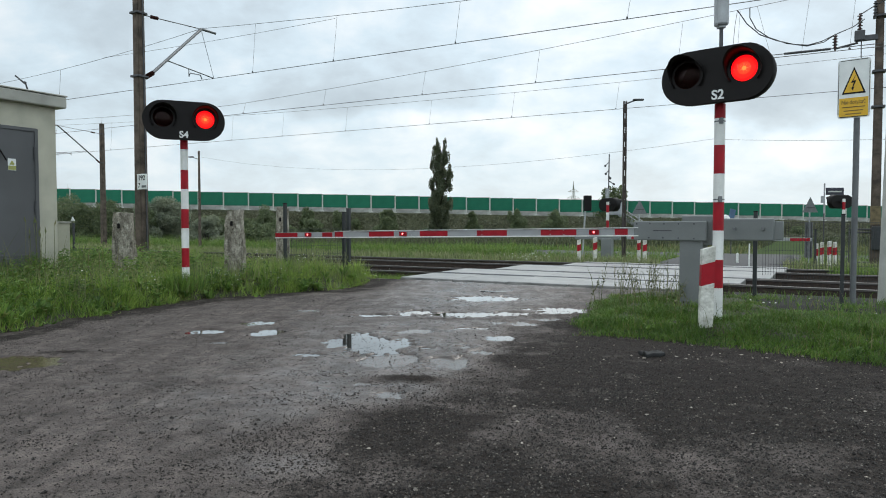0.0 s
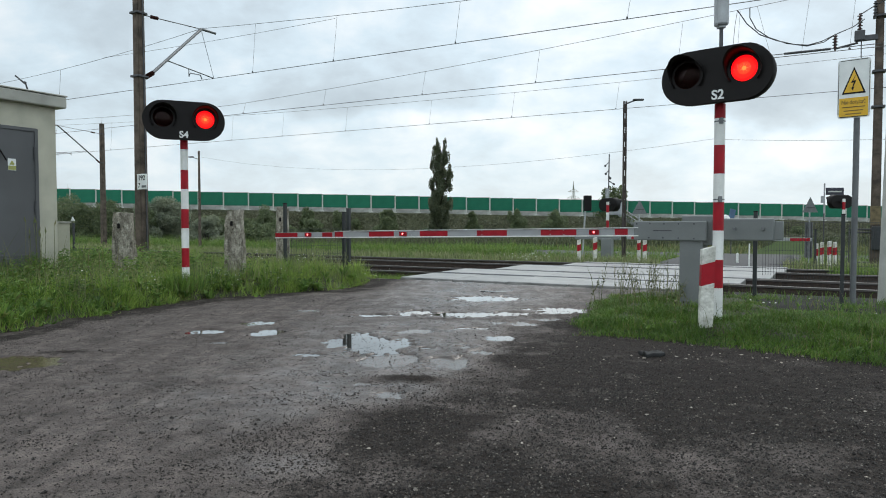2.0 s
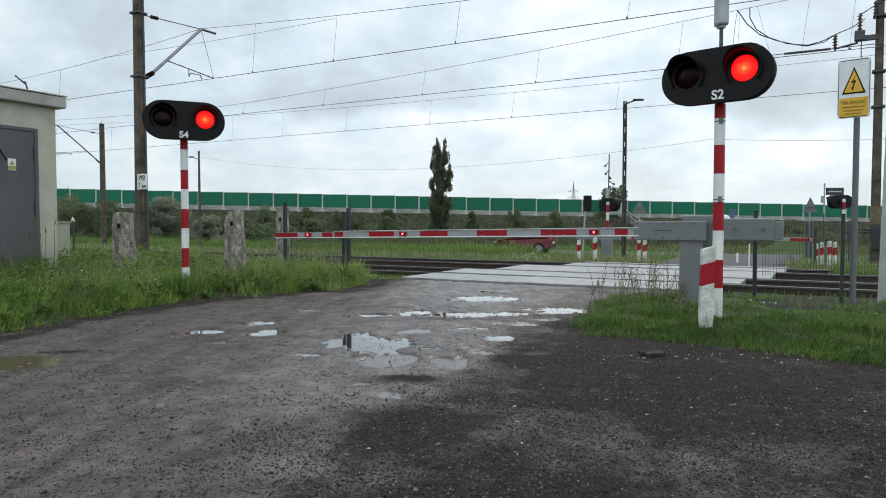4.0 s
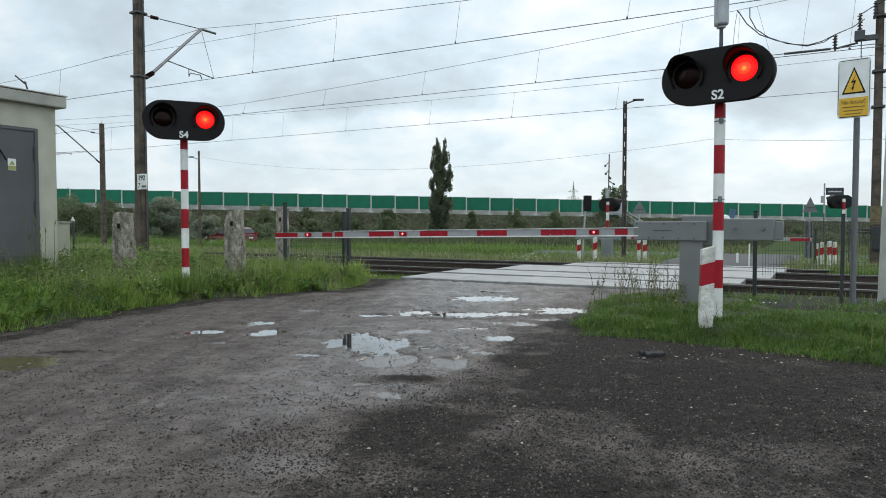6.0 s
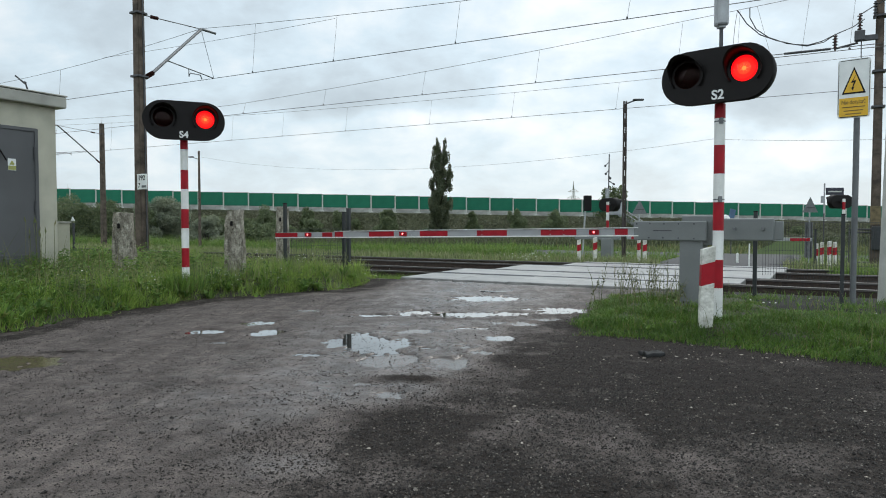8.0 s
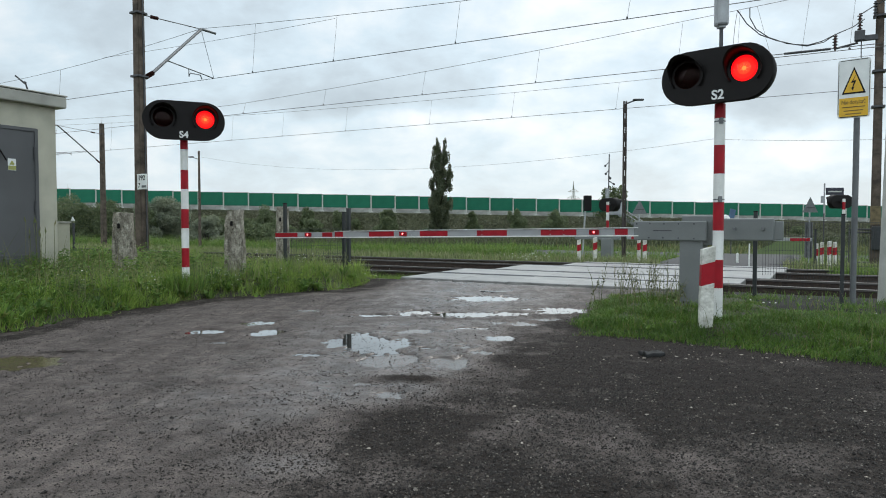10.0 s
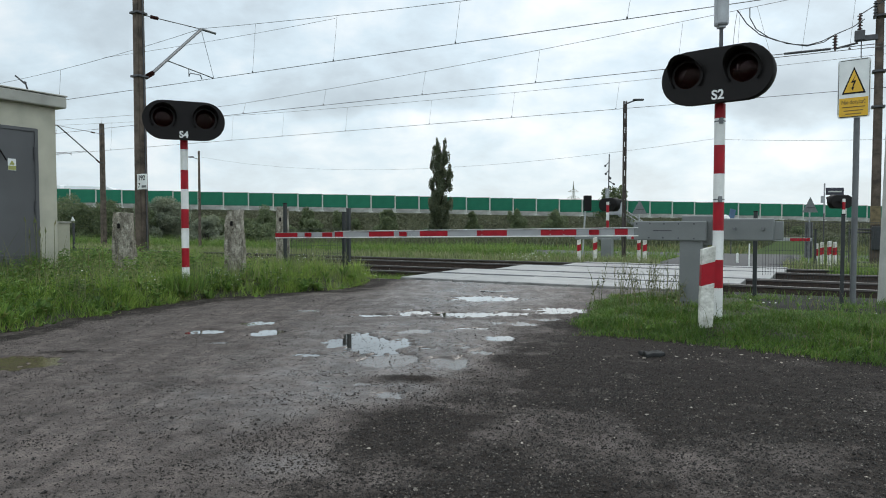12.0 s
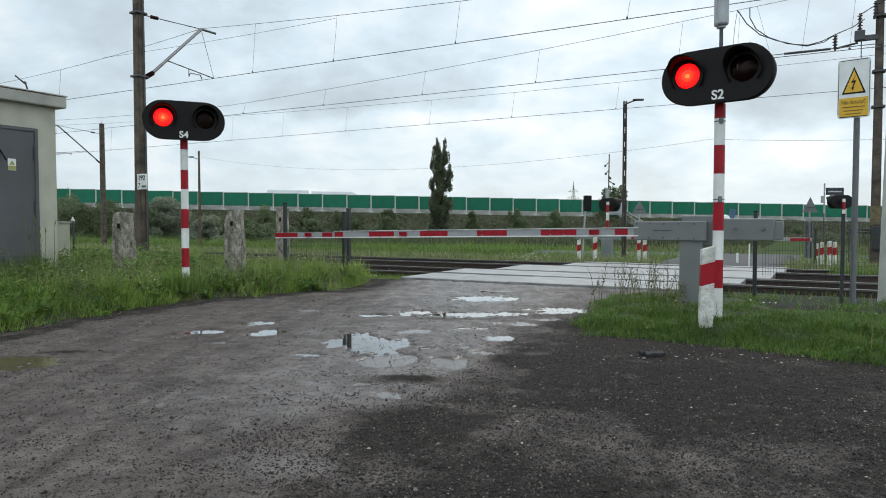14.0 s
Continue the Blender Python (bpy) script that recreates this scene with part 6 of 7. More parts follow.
def overhead():
    plate_of = mast("catenary_mast", at(-13.80, 10.5, -0.2), 8.2, 0.245, "weathered concrete catenary mast with a kilometre plate")
    cantilever(plate_of, 2.85, 6.06, 4.62, 6.56, 5.20, 0.14, along=-1.15)
    bm = bmesh.new()
    rod(bm, (0.140, 0.03, -0.3), (0.102, 0.03, 7.2), 0.017, n=6)
    part("earth_cable", bm, STEEL, plate_of, "dark earth cable clipped to the mast")
    p = part("kilometre_plate", bm_box((0.285, -0.19, 2.19), (0.335, 0.012, 0.35), 0.003), PLASTIC, plate_of, "white kilometre plate", Matrix.Identity(4))
    p.matrix_basis = pose(0, 0, 0, 0, 0, 0)
    words("192", 0.160, BLACK, p, pose(0.275, -0.20, 2.27, 90, 0, 0), bold=0.003)
    words("7", 0.160, BLACK, p, pose(0.185, -0.20, 2.10, 90, 0, 0))
    part("bar", bm_box((0.345, -0.199, 2.08), (0.14, 0.004, 0.05), 0), POSTGREY, p, "small grey illegible inscription")
    far = mast("catenary_mast", at(-40.4, 27.9, -1.0), 8.4, 0.32, "distant weathered concrete catenary mast beyond the tracks")
    cantilever(far, -3.7, 7.75, 5.9, 7.75, 6.0, 0.2, along=1.3)
    right = mast("catenary_mast", at(1.28, 21.5, -0.5), 8.8, 0.235, "catenary mast with a switch bracket and yellow band")
    bm = bmesh.new()
    box(bm, (0, 0, 1.75), (0.236, 0.22, 0.5), 0.01)
    part("yellow_band", bm, mat("faded_yellow", (0.15, 0.115, 0.06), 0.8, var=0.3, scale=9), right, "faded yellow painted band")
    for z in (4.62, 5.55, 7.0):
        part("collar", bm_box((0, 0, z), (0.31, 0.31, 0.06), 0.008), STEEL, right, "dark steel collar")
    bm = bmesh.new()
    box(bm, (-0.30, -0.2, 6.42), (0.5, 0.10, 0.14), 0.01)
    box(bm, (-0.46, -0.2, 6.50), (0.24, 0.18, 0.26), 0.02)
    rod(bm, (-0.5, -0.2, 6.32), (-1.05, -0.2, 6.22), 0.028, n=8)
    rod(bm, (-0.42, -0.25, 6.4), (-0.42, -0.25, 2.0), 0.014, n=6)
    part("switch_bracket", bm, STEEL, right, "dark switch bracket with a pull rod")
    bm = bmesh.new()
    box(bm, (0.04, -0.20, 1.15), (0.26, 0.20, 0.62), 0.02)
    box(bm, (0.04, -0.31, 1.25), (0.10, 0.03, 0.14), 0.008)
    part("drive_box", bm, ANTHRACITE, right, "dark switch drive box on the mast")
    bm = bmesh.new()
    for z in (1.38, 1.30, 0.50):
        rod(bm, (-0.10, -0.16, z), (-0.62, -0.22, z), 0.022, n=6)
    rod(bm, (-0.60, -0.22, 0.2), (-0.60, -0.22, 1.5), 0.016, n=6)
    part("side_bracket", bm, STEEL, right, "dark side bracket")
    for x in (-0.46, -1.02):
        bm = bmesh.new()
        insulator(bm, (x, -0.2, 6.60 if x > -1 else 6.18), (x, -0.2, 7.08 if x > -1 else 6.62), 0.07)
        part("insulator", bm, BROWN, right, "brown ribbed insulator")
    bm = bmesh.new()
    tube(bm, [(-0.46, -0.2, 7.05), (-0.2, -0.2, 7.2), (0.1, -0.2, 7.35)], 0.014, 6)
    insulator(bm, (-0.12, -0.2, 6.9), (-0.12, -0.2, 7.35), 0.06)
    part("jumper", bm, STEEL, right, "dark jumper cable")
    # wires: contact wire and messenger for each line
    def sag(u, lo_u, lo_z, k):
        return lo_z + k * (u - lo_u) ** 2

    def wire(name, d, zf, r, label, lo=-75, hi=40):
        us = [lo + (hi - lo) * i / 90 for i in range(91)]
        bm = bmesh.new()
        tube(bm, [tk(u, d, zf(u)) for u in us], r, 5)
        ob = part(name, bm, COPPER, None)
        return tagged(ob, label, "overhead wire", "overhead wires")

    lines = [  # across, contact wire, messenger
        (13.35, lambda u: 4.975, lambda u: 5.639 - 0.0211 * u + 0.00187 * u * u if u > -14.87 else 5.84 + 0.0040 * (u + 26.5) ** 2),
        (17.9, lambda u: 4.925, lambda u: 6.278 + 0.0757 * u + 0.001155 * u * u if u > -18.5 else 5.273 + 0.002 * (u + 18.5) ** 2),
        (24.0, lambda u: 5.035, lambda u: 5.996 + 0.01026 * u + 0.00074 * u * u),
    ]
    for i, (d, low, up) in enumerate(lines):
        wire("contact_wire", d, low, 0.0085 if i else 0.008, "dark overhead contact wire")
        wire("messenger_wire", d, up, 0.006, "thin messenger wire above the contact wire")
    drops = {0: (-33, -26.5, -21.46, -13.07, -10.42, -7.07, -3.33, 0.0, 3.2), 1: (-33, -26, -18.0, -14.4, -10.62, -6.97, -3.2, 0.5), 2: (-34, -28, -24.9, -21.7, -18.1, -13.9, -10.3, -6.35, -2.0)}
    for i, us in drops.items():
        d, low, up = lines[i]
        for u in us:
            bm = bmesh.new()
            rod(bm, tk(u, d, low(u)), tk(u + 0.12, d, up(u + 0.12)), 0.0035, n=5)
            box(bm, tk(u, d, low(u) + 0.02), (0.03, 0.03, 0.05))
            tagged(part("dropper", bm, COPPER, None), "thin dropper between messenger and contact wire", "dropper", "droppers")
    # second messenger strand of the near line, and long thin far wires
    wire("messenger_wire", 13.40, lambda u: 6.00 + 0.0022 * (u + 12.6) ** 2, 0.0045, "thin auxiliary messenger strand", -19.2, -10.4)
    for a, b, low in ((Vector((-14.25, 40, 4.92)), Vector((8.25, 21, 3.62)), 0.85), (Vector((8.25, 21, 3.62)), Vector((13.5, 16.0, 3.15)), 0.1)):
        bm = bmesh.new()
        tube(bm, [a.lerp(b, i / 30) - Vector((0, 0, low * 4 * (i / 30) * (1 - i / 30))) for i in range(31)], 0.004, 5)
        tagged(part("field_wire", bm, COPPER, None), "thin sagging cable between street lamps", "overhead wire", "overhead wires")
    for u, du in ((-1.77, -0.06), (-1.40, 0.32), (-0.30, -0.16)):
        bm = bmesh.new()
        rod(bm, tk(u, 17.9, lines[1][2](u)), tk(u + du, 17.9, 4.91), 0.0035, n=5)
        tagged(part("dropper", bm, COPPER, None), "thin dropper wire near the mast", "dropper", "droppers")
    # loop of feeder cable by the switch
    for way, r in (([(-1.83, 17.9, 6.12), (-1.63, 18.05, 5.83), (-1.35, 18.2, 5.57), (-0.99, 18.35, 5.42), (-0.63, 18.5, 5.32), (-0.34, 18.65, 5.3), (-0.04, 18.8, 5.39), (0.19, 18.95, 5.53), (0.36, 19.1, 5.63), (0.6, 19.25, 5.75), (0.84, 19.4, 5.94)], 0.013), ([(-1.56, 17.9, 6.15), (-1.57, 18.06, 5.97), (-1.44, 18.21, 5.72), (-1.18, 18.37, 5.53), (-0.79, 18.53, 5.37), (-0.36, 18.69, 5.29), (-0.01, 18.84, 5.37), (0.2, 19.0, 5.54)], 0.012), ([(-1.83, 17.9, 6.12), (-1.88, 17.9, 5.8), (-1.92, 17.9, 5.3)], 0.006)):
        bm = bmesh.new()
        tube(bm, [tk(way[0][0], 17.9, lines[1][2](way[0][0]))] + [tk(*p) for p in way[1:]], r, 5)
        tagged(part("feeder_cable", bm, STEEL, None), "slack dark feeder cable looping to the mast", "cable", "feeder cables")
    bm = bmesh.new()
    rod(bm, tk(-2.4, 18.1, 5.03), tk(1.24, 20.11, 5.48), 0.010, n=6)
    rod(bm, tk(-0.85, 18.95, 5.22), tk(0.14, 19.5, 5.34), 0.030, n=8)
    tagged(part("anchor_wire", bm, STEEL, None), "dark anchor wire with an insulator rod", "cable", "feeder cables")


# ---- signs and far poles ----
def warning_sign():
    s = thing("warning_sign", pose(4.99, 8.32, 0, 0, 0, -16), "white and yellow high voltage warning sign on a grey post", "warning sign")
    bm = bmesh.new()
    rod(bm, (0.03, 0.03, -0.1), (0.03, 0.03, 2.66), 0.034, n=16)
    part("post", bm, POSTGREY, s, "grey steel post")
    bm = bmesh.new()
    corner = [(0.175 + 0.035 * math.cos(t * math.pi / 10), 0.265 + 0.035 * math.sin(t * math.pi / 10)) for t in range(6)]
    ring = corner + [(-x, z) for x, z in corner[::-1]] + [(-x, -z) for x, z in corner] + [(x, -z) for x, z in corner[::-1]]
    prism(bm, [(x, z + 2.635) for x, z in ring], -0.046, -0.024)
    pl = part("plate", bm, PLASTIC, s, "white plate with a black edge", Matrix.Translation((-0.01, 0, 2.672)) @ pose(0, 0, 0, 0, 0, -24) @ Matrix.Diagonal((0.82, 1, 1.17, 1)) @ Matrix.Translation((0, 0, -2.635)))
    for c, w in (((0, -0.0475, 2.925), (0.345, 0.002, 0.006)), ((0, -0.0475, 2.345), (0.345, 0.002, 0.006)), ((-0.198, -0.0475, 2.635), (0.006, 0.002, 0.52)), ((0.198, -0.0475, 2.635), (0.006, 0.002, 0.52))):
        part("edge_line", bm_box(c, w, 0), BLACK, pl, "black edge line")
    bm = bmesh.new()
    prism(bm, [(-0.155, 2.58), (0.155, 2.58), (0.0, 2.855)], -0.049, -0.0475, "y")
    tri = part("triangle", bm, BLACK, pl, "black triangle rim")
    bm = bmesh.new()
    prism(bm, [(-0.125, 2.596), (0.125, 2.596), (0.0, 2.822)], -0.051, -0.0495, "y")
    part("triangle_face", bm, YELLOW, tri, "yellow triangle")
    bm = bmesh.new()
    prism(bm, [(0.025, 2.775), (-0.040, 2.690), (-0.004, 2.695), (-0.022, 2.640), (-0.036, 2.645), (-0.012, 2.612), (0.008, 2.652), (-0.006, 2.648), (0.030, 2.718), (-0.006, 2.712)], -0.053, -0.0515, "y")
    part("bolt_mark", bm, BLACK, tri, "black lightning mark")
    part("yellow_field", bm_box((0, -0.048, 2.445), (0.37, 0.003, 0.19), 0), YELLOW, pl, "yellow text field")
    words("Nie dotyka\u0107", 0.062, INK, pl, pose(0, -0.051, 2.495, 90, 0, 0))
    for z, w in ((2.445, 0.29), (2.408, 0.25), (2.375, 0.2)):
        part("text_bar", bm_box((0, -0.0505, z), (w, 0.002, 0.010), 0), INK, pl, "small dark illegible line")
    part("strap", bm_box((0.02, 0.0, 2.45), (0.11, 0.05, 0.03), 0.004), GALV, s)
    part("strap", bm_box((0.02, 0.0, 2.82), (0.11, 0.05, 0.03), 0.004), GALV, s)
    w = thing("white_post", pose(5.665, 8.50, 0, 0, 0, 0), "pale tapering concrete post beside the path", "post")
    bm = bmesh.new()
    for v in box(bm, (0, 0, 2.3), (0.30, 0.30, 4.8), 0.02):
        k = 1 - 0.11 * v.co.z
        v.co.x, v.co.y = v.co.x * k, v.co.y * k
    part("post", bm, PALE, w)


def tri_sign(x, y, z0, top, w, label, plate=False):
    s = thing("road_sign", pose(x, y, z0, 0, 0, 10), label, "road sign", "road signs")
    bm = bmesh.new()
    rod(bm, (0, 0.03, 0), (0, 0.03, top - z0 - 0.1), 0.03, n=10)
    part("post", bm, GALV, s, "galvanised post")
    bm = bmesh.new()
    t = top - z0
    prism(bm, [(-w / 2, t - w * 0.87), (w / 2, t - w * 0.87), (0.0, t)], -0.01, 0.01, "y")
    part("plate", bm, STEELG, s, "grey back of a triangular plate")
    part("stiffener", bm_box((0, -0.02, t - w * 0.6), (w * 0.5, 0.02, 0.03), 0), STEEL, s)
    if plate:
        part("lower_plate", bm_box((-0.06, -0.02, t - 1.75), (0.36, 0.03, 1.45), 0.01), STEELG, s, "grey back of a tall plate")
        for dx in (-0.16, 0.04):
            part("rail", bm_box((dx, -0.045, t - 1.75), (0.05, 0.03, 1.45), 0), STEEL, s)
    return s


def far_things():
    far_signal(6.27, 26.0, -0.7, 2.46, 115, "crossing signal beyond the tracks seen from behind", dy=0.5, dx=0.24)
    far_signal(15.25, 26.0, -0.75, 2.62, 196, "crossing signal beyond the tracks seen from behind on its banded pole")
    # box signal on a leaning post
    b = thing("box_signal", pose(5.95, 29.0, -0.9), "dark box signal on a leaning thin post", "signal")
    bm = bmesh.new()
    rod(bm, (-0.05, 0, 0), (0.13, 0, 3.1), 0.035, n=8)
    part("post", bm, GALV, b, "thin grey post")
    part("head", bm_box((0.16, -0.1, 2.78), (0.32, 0.2, 0.66), 0.03), BLACK, b, "black signal box")
    # camera pole
    c = thing("camera_pole", pose(7.22, 30.0, -0.9), "slim pole with small cameras at its top", "camera pole")
    bm = bmesh.new()
    rod(bm, (0, 0, 0), (0.06, 0, 4.97), 0.035, 0.025, 8)
    part("pole", bm, STEEL, c, "slim dark pole")
    part("box", bm_box((-0.02, -0.05, 3.05), (0.15, 0.16, 0.80), 0.03), GALV, c, "grey control box")
    for x, z in ((-0.12, 4.55), (-0.1, 4.2), (0.10, 4.0), (0.26, 3.75)):
        bm = bmesh.new()
        ball(bm, (x, -0.05, z - 0.10), 0.055, 8)
        rod(bm, (x, -0.05, z - 0.1), (0.04, 0, z + 0.05), 0.02, n=6)
        part("camera", bm, STEEL, c, "small dark camera")
    # street lamp on a slotted concrete pole
    l = thing("street_lamp", pose(6.36, 24.0, -0.65), "slotted concrete street lamp pole with a flat lamp arm", "street lamp", "street lamps")
    bm = bmesh.new()
    for dx in (-0.040, 0.040):
        box(bm, (dx, 0, 2.9), (0.038, 0.12, 6.1), 0.008)
    for i in range(12):
        box(bm, (0, 0, 0.2 + i * 0.5), (0.06, 0.09, 0.30), 0.004)
    part("pole", bm, DARKPOLE, l, "dark brown slotted concrete pole")
    bm = bmesh.new()
    rod(bm, (0, 0, 5.85), (0.35, 0, 5.98), 0.025, n=8)
    box(bm, (0.46, 0, 6.0), (0.36, 0.16, 0.06), 0.02, Matrix.Rotation(0, 4, "Y"))
    part("lamp_arm", bm, STEEL, l, "dark lamp arm")
    l = thing("street_lamp", pose(-14.25, 40.0, -1.05), "thin dark lamp post by the meadow road", "street lamp", "street lamps")
    bm = bmesh.new()
    rod(bm, (0, 0, 0), (0, 0, 6.3), 0.10, 0.06, 8)
    part("pole", bm, MAST, l)
    bm = bmesh.new()
    rod(bm, (0, 0, 5.8), (-0.4, 0, 5.95), 0.02, n=6)
    box(bm, (-0.45, 0, 5.95), (0.3, 0.14, 0.07), 0.02)
    part("lamp_arm", bm, STEEL, l)
    tri_sign(8.63, 30, -0.9, 2.06, 0.70, "triangular road sign seen from behind")
    tri_sign(15.05, 28, -0.9, 2.11, 0.72, "triangular road sign with a tall plate seen from behind", True)
    # street name plate
    s = thing("name_sign", pose(17.85, 32, -1.0), "dark street name plate on a thin post", "street sign")
    bm = bmesh.new()
    rod(bm, (0, 0, 0), (0, 0, 3.85), 0.03, n=8)
    part("post", bm, STEEL, s)
    bm = bmesh.new()
    rod(bm, (0, 0, 2.5), (0, 0, 3.9), 0.034, n=8)
    part("sleeve", bm, GALV, s, "pale upper sleeve")
    p = part("plate", bm_box((0.47, -0.02, 3.53), (0.84, 0.03, 0.34), 0.01), SIGNDARK, s, "dark plate with a white line")
    part("text_bar", bm_box((0.47, -0.037, 3.52), (0.62, 0.003, 0.06), 0), PALE, p, "pale illegible bar")
    part("small_plate", bm_box((-0.1, -0.02, 3.15), (0.16, 0.02, 0.32), 0.01), GALV, s)
    # blue leaning sheet behind the machine
    b = thing("blue_sign", pose(11.0, 26.0, -0.85, 0, 0, 20), "blue sign plate leaning on a post", "sign")
    part("plate", bm_box((0, 0, 0), (0.26, 0.03, 0.46), 0.01), BLUE, b, "faded blue plate", pose(0, 0, 2.20, 0, 14, 0))
    bm = bmesh.new()
    rod(bm, (0, 0.03, 0), (0, 0.03, 2.1), 0.02, n=8)
    part("post", bm, STEEL, b)
    # white bollards
    for x, y in ((6.1, 17.5), (9.7, 21.9)):
        t = thing("bollard", pose(8.64 if x > 9 else 8.68, 20.0 if x > 9 else 19.0, -0.3), "small white bollard at the road edge", "bollard", "bollards")
        bm = bmesh.new()
        rod(bm, (0, 0, 0), (0, 0, 0.44), 0.036, n=10)
        ball(bm, (0, 0, 0.44), 0.036, 10)
        part("body", bm, WHITEP, t)
    t = thing("marker_pole", pose(7.64, 17.0, -0.08), "thin white marker pole", "marker pole")
    bm = bmesh.new()
    rod(bm, (0, 0, 0), (0, 0, 0.62), 0.018, n=8)
    part("pole", bm, WHITEP, t)
    # marker post in the left meadow
    t = thing("marker_post", pose(-9.2, 17.0, -0.15, 0, 0, 0), "dark marker post with a small white triangle", "marker post")
    part("post", bm_box((0, 0, 0.55), (0.045, 0.045, 1.3), 0.005), ANTHRACITE, t)
    bm = bmesh.new()
    prism(bm, [(-0.05, 1.25), (0.05, 1.25), (0, 1.36)], -0.045, -0.02, "y")
    part("triangle", bm, WHITEP, t, "small white triangle")
    # steel stairs on the embankment
    st = thing("embankment_stairs", pose(28.6, 107.5, 0.0, 0, 0, 5), "galvanised stairs with handrails up the embankment", "stairs")
    a, b = Vector((0.0, 3.6, 2.7)), Vector((2.0, -4.5, -0.6))
    for off in (-0.45, 0.45):
        bm = bmesh.new()
        o = Vector((off, 0, 0))
        rod(bm, a + o + Vector((0, 0, 1.1)), b + o + Vector((0, 0, 1.1)), 0.05, n=6)
        for i in range(6):
            q = a.lerp(b, i / 5) + o
            rod(bm, q, q + Vector((0, 0, 1.1)), 0.035, n=6)
        part("handrail", bm, GALV, st, "galvanised handrail")
    bm = bmesh.new()
    box(bm, (0, 0, 0), (1, 1, 1))
    tread = mesh_of("tread", bm, GALV)
    for i in range(18):
        o = new("tread", tread)
        o.parent, o.matrix_basis = st, Matrix.Translation(a.lerp(b, (i + 0.5) / 18)) @ Matrix.Diagonal((1.0, 0.3, 0.06, 1))
    part("landing_box", bm_box((0.0, 4.0, 3.4), (2.6, 0.2, 2.0), 0.02), GALV, st, "grey door panel in the barrier")
    for x, y, h, seed in ((76.3, 400, 26.9, 1), (-329, 600, 36.5, 2)):
        pylon(x, y, h)
    b = thing("rubber_block", pose(1.81, 5.85, -0.095, 0, 0, 12), "flat black rubber block lying on the grit", "debris")
    bm = bmesh.new()
    box(bm, (0, 0, 0.018), (0.20, 0.13, 0.036), 0.010)
    bmesh.ops.subdivide_edges(bm, edges=bm.edges[:], cuts=2, use_grid_fill=True)
    for v in bm.verts:
        v.co += Vector((0.03 * wob(v.co.x, v.co.y, 14), 0.03 * wob(v.co.x, v.co.y, 14, 4), 0.022 * wob(v.co.y, v.co.x, 22)))
    part("block", bm, RUBBER, b)


def pylon(x, y, h):
    t = thing("power_pylon", pose(x, y, -1.1, 0, 0, 20), "distant steel lattice power pylon", "pylon", "pylons")
    bm = bmesh.new()
    w = h * 0.09
    for sx in (-1, 1):
        for sy in (-1, 1):
            rod(bm, (sx * w, sy * w, 0), (sx * 0.3, sy * 0.3, h * 0.8), 0.16, n=4)
            rod(bm, (sx * 0.3, sy * 0.3, h * 0.8), (0, 0, h), 0.12, n=4)
    for i in range(9):
        k, q = 1 - i / 10, 1 - (i + 1) / 10
        for s in (-1, 1):
            rod(bm, (-w * k, s * w * k, h * 0.8 * (1 - k)), (w * q, s * w * q, h * 0.8 * (1 - q)), 0.09, n=4)
            rod(bm, (w * k, s * w * k, h * 0.8 * (1 - k)), (-w * q, s * w * q, h * 0.8 * (1 - q)), 0.09, n=4)
    part("tower", bm, PALE, t, "pale grey lattice tower")
    for z, r in ((0.62, 0.16), (0.76, 0.13), (0.5, 0.19)):
        bm = bmesh.new()
        rod(bm, (-r * h, 0, z * h), (r * h, 0, z * h), 0.14, n=4)
        rod(bm, (-r * h, 0, z * h), (0, 0, z * h + 0.06 * h), 0.1, n=4)
        rod(bm, (r * h, 0, z * h), (0, 0, z * h + 0.06 * h), 0.1, n=4)
        part("crossarm", bm, PALE, t, "pale grey crossarm")


# ---- vehicles ----
def wheel(parent, x, y, r, w):
    bm = bmesh.new()
    rod(bm, (0, -w / 2, 0), (0, w / 2, 0), r, n=24)
    bmesh.ops.bevel(bm, geom=[e for e in bm.edges if len(e.link_faces) == 2 and any(len(f.verts) > 4 for f in e.link_faces)], offset=0.03, segments=2, affect="EDGES")
    t = part("wheel", bm, RUBBER, parent, "black tyre with a silver rim", pose(x, y, r))
    bm = bmesh.new()
    for s in (-1, 1):
        rod(bm, (0, s * (w / 2 + 0.004), 0), (0, s * (w / 2 - 0.02), 0), r * 0.22, n=12)
        for i in range(5):
            a = i * 1.2566
            rod(bm, (0, s * (w / 2 - 0.002), 0), (r * 0.62 * math.cos(a), s * (w / 2 - 0.002), r * 0.62 * math.sin(a)), 0.035, 0.045, 6)
        for i in range(20):
            a, b = i * 0.31416, (i + 1) * 0.31416
            rod(bm, (r * 0.64 * math.cos(a), s * (w / 2 - 0.004), r * 0.64 * math.sin(a)), (r * 0.64 * math.cos(b), s * (w / 2 - 0.004), r * 0.64 * math.sin(b)), 0.02, n=5)
    part("rim", bm, ALLOY, t, "silver spoked rim")
    return t


WHEELS = []


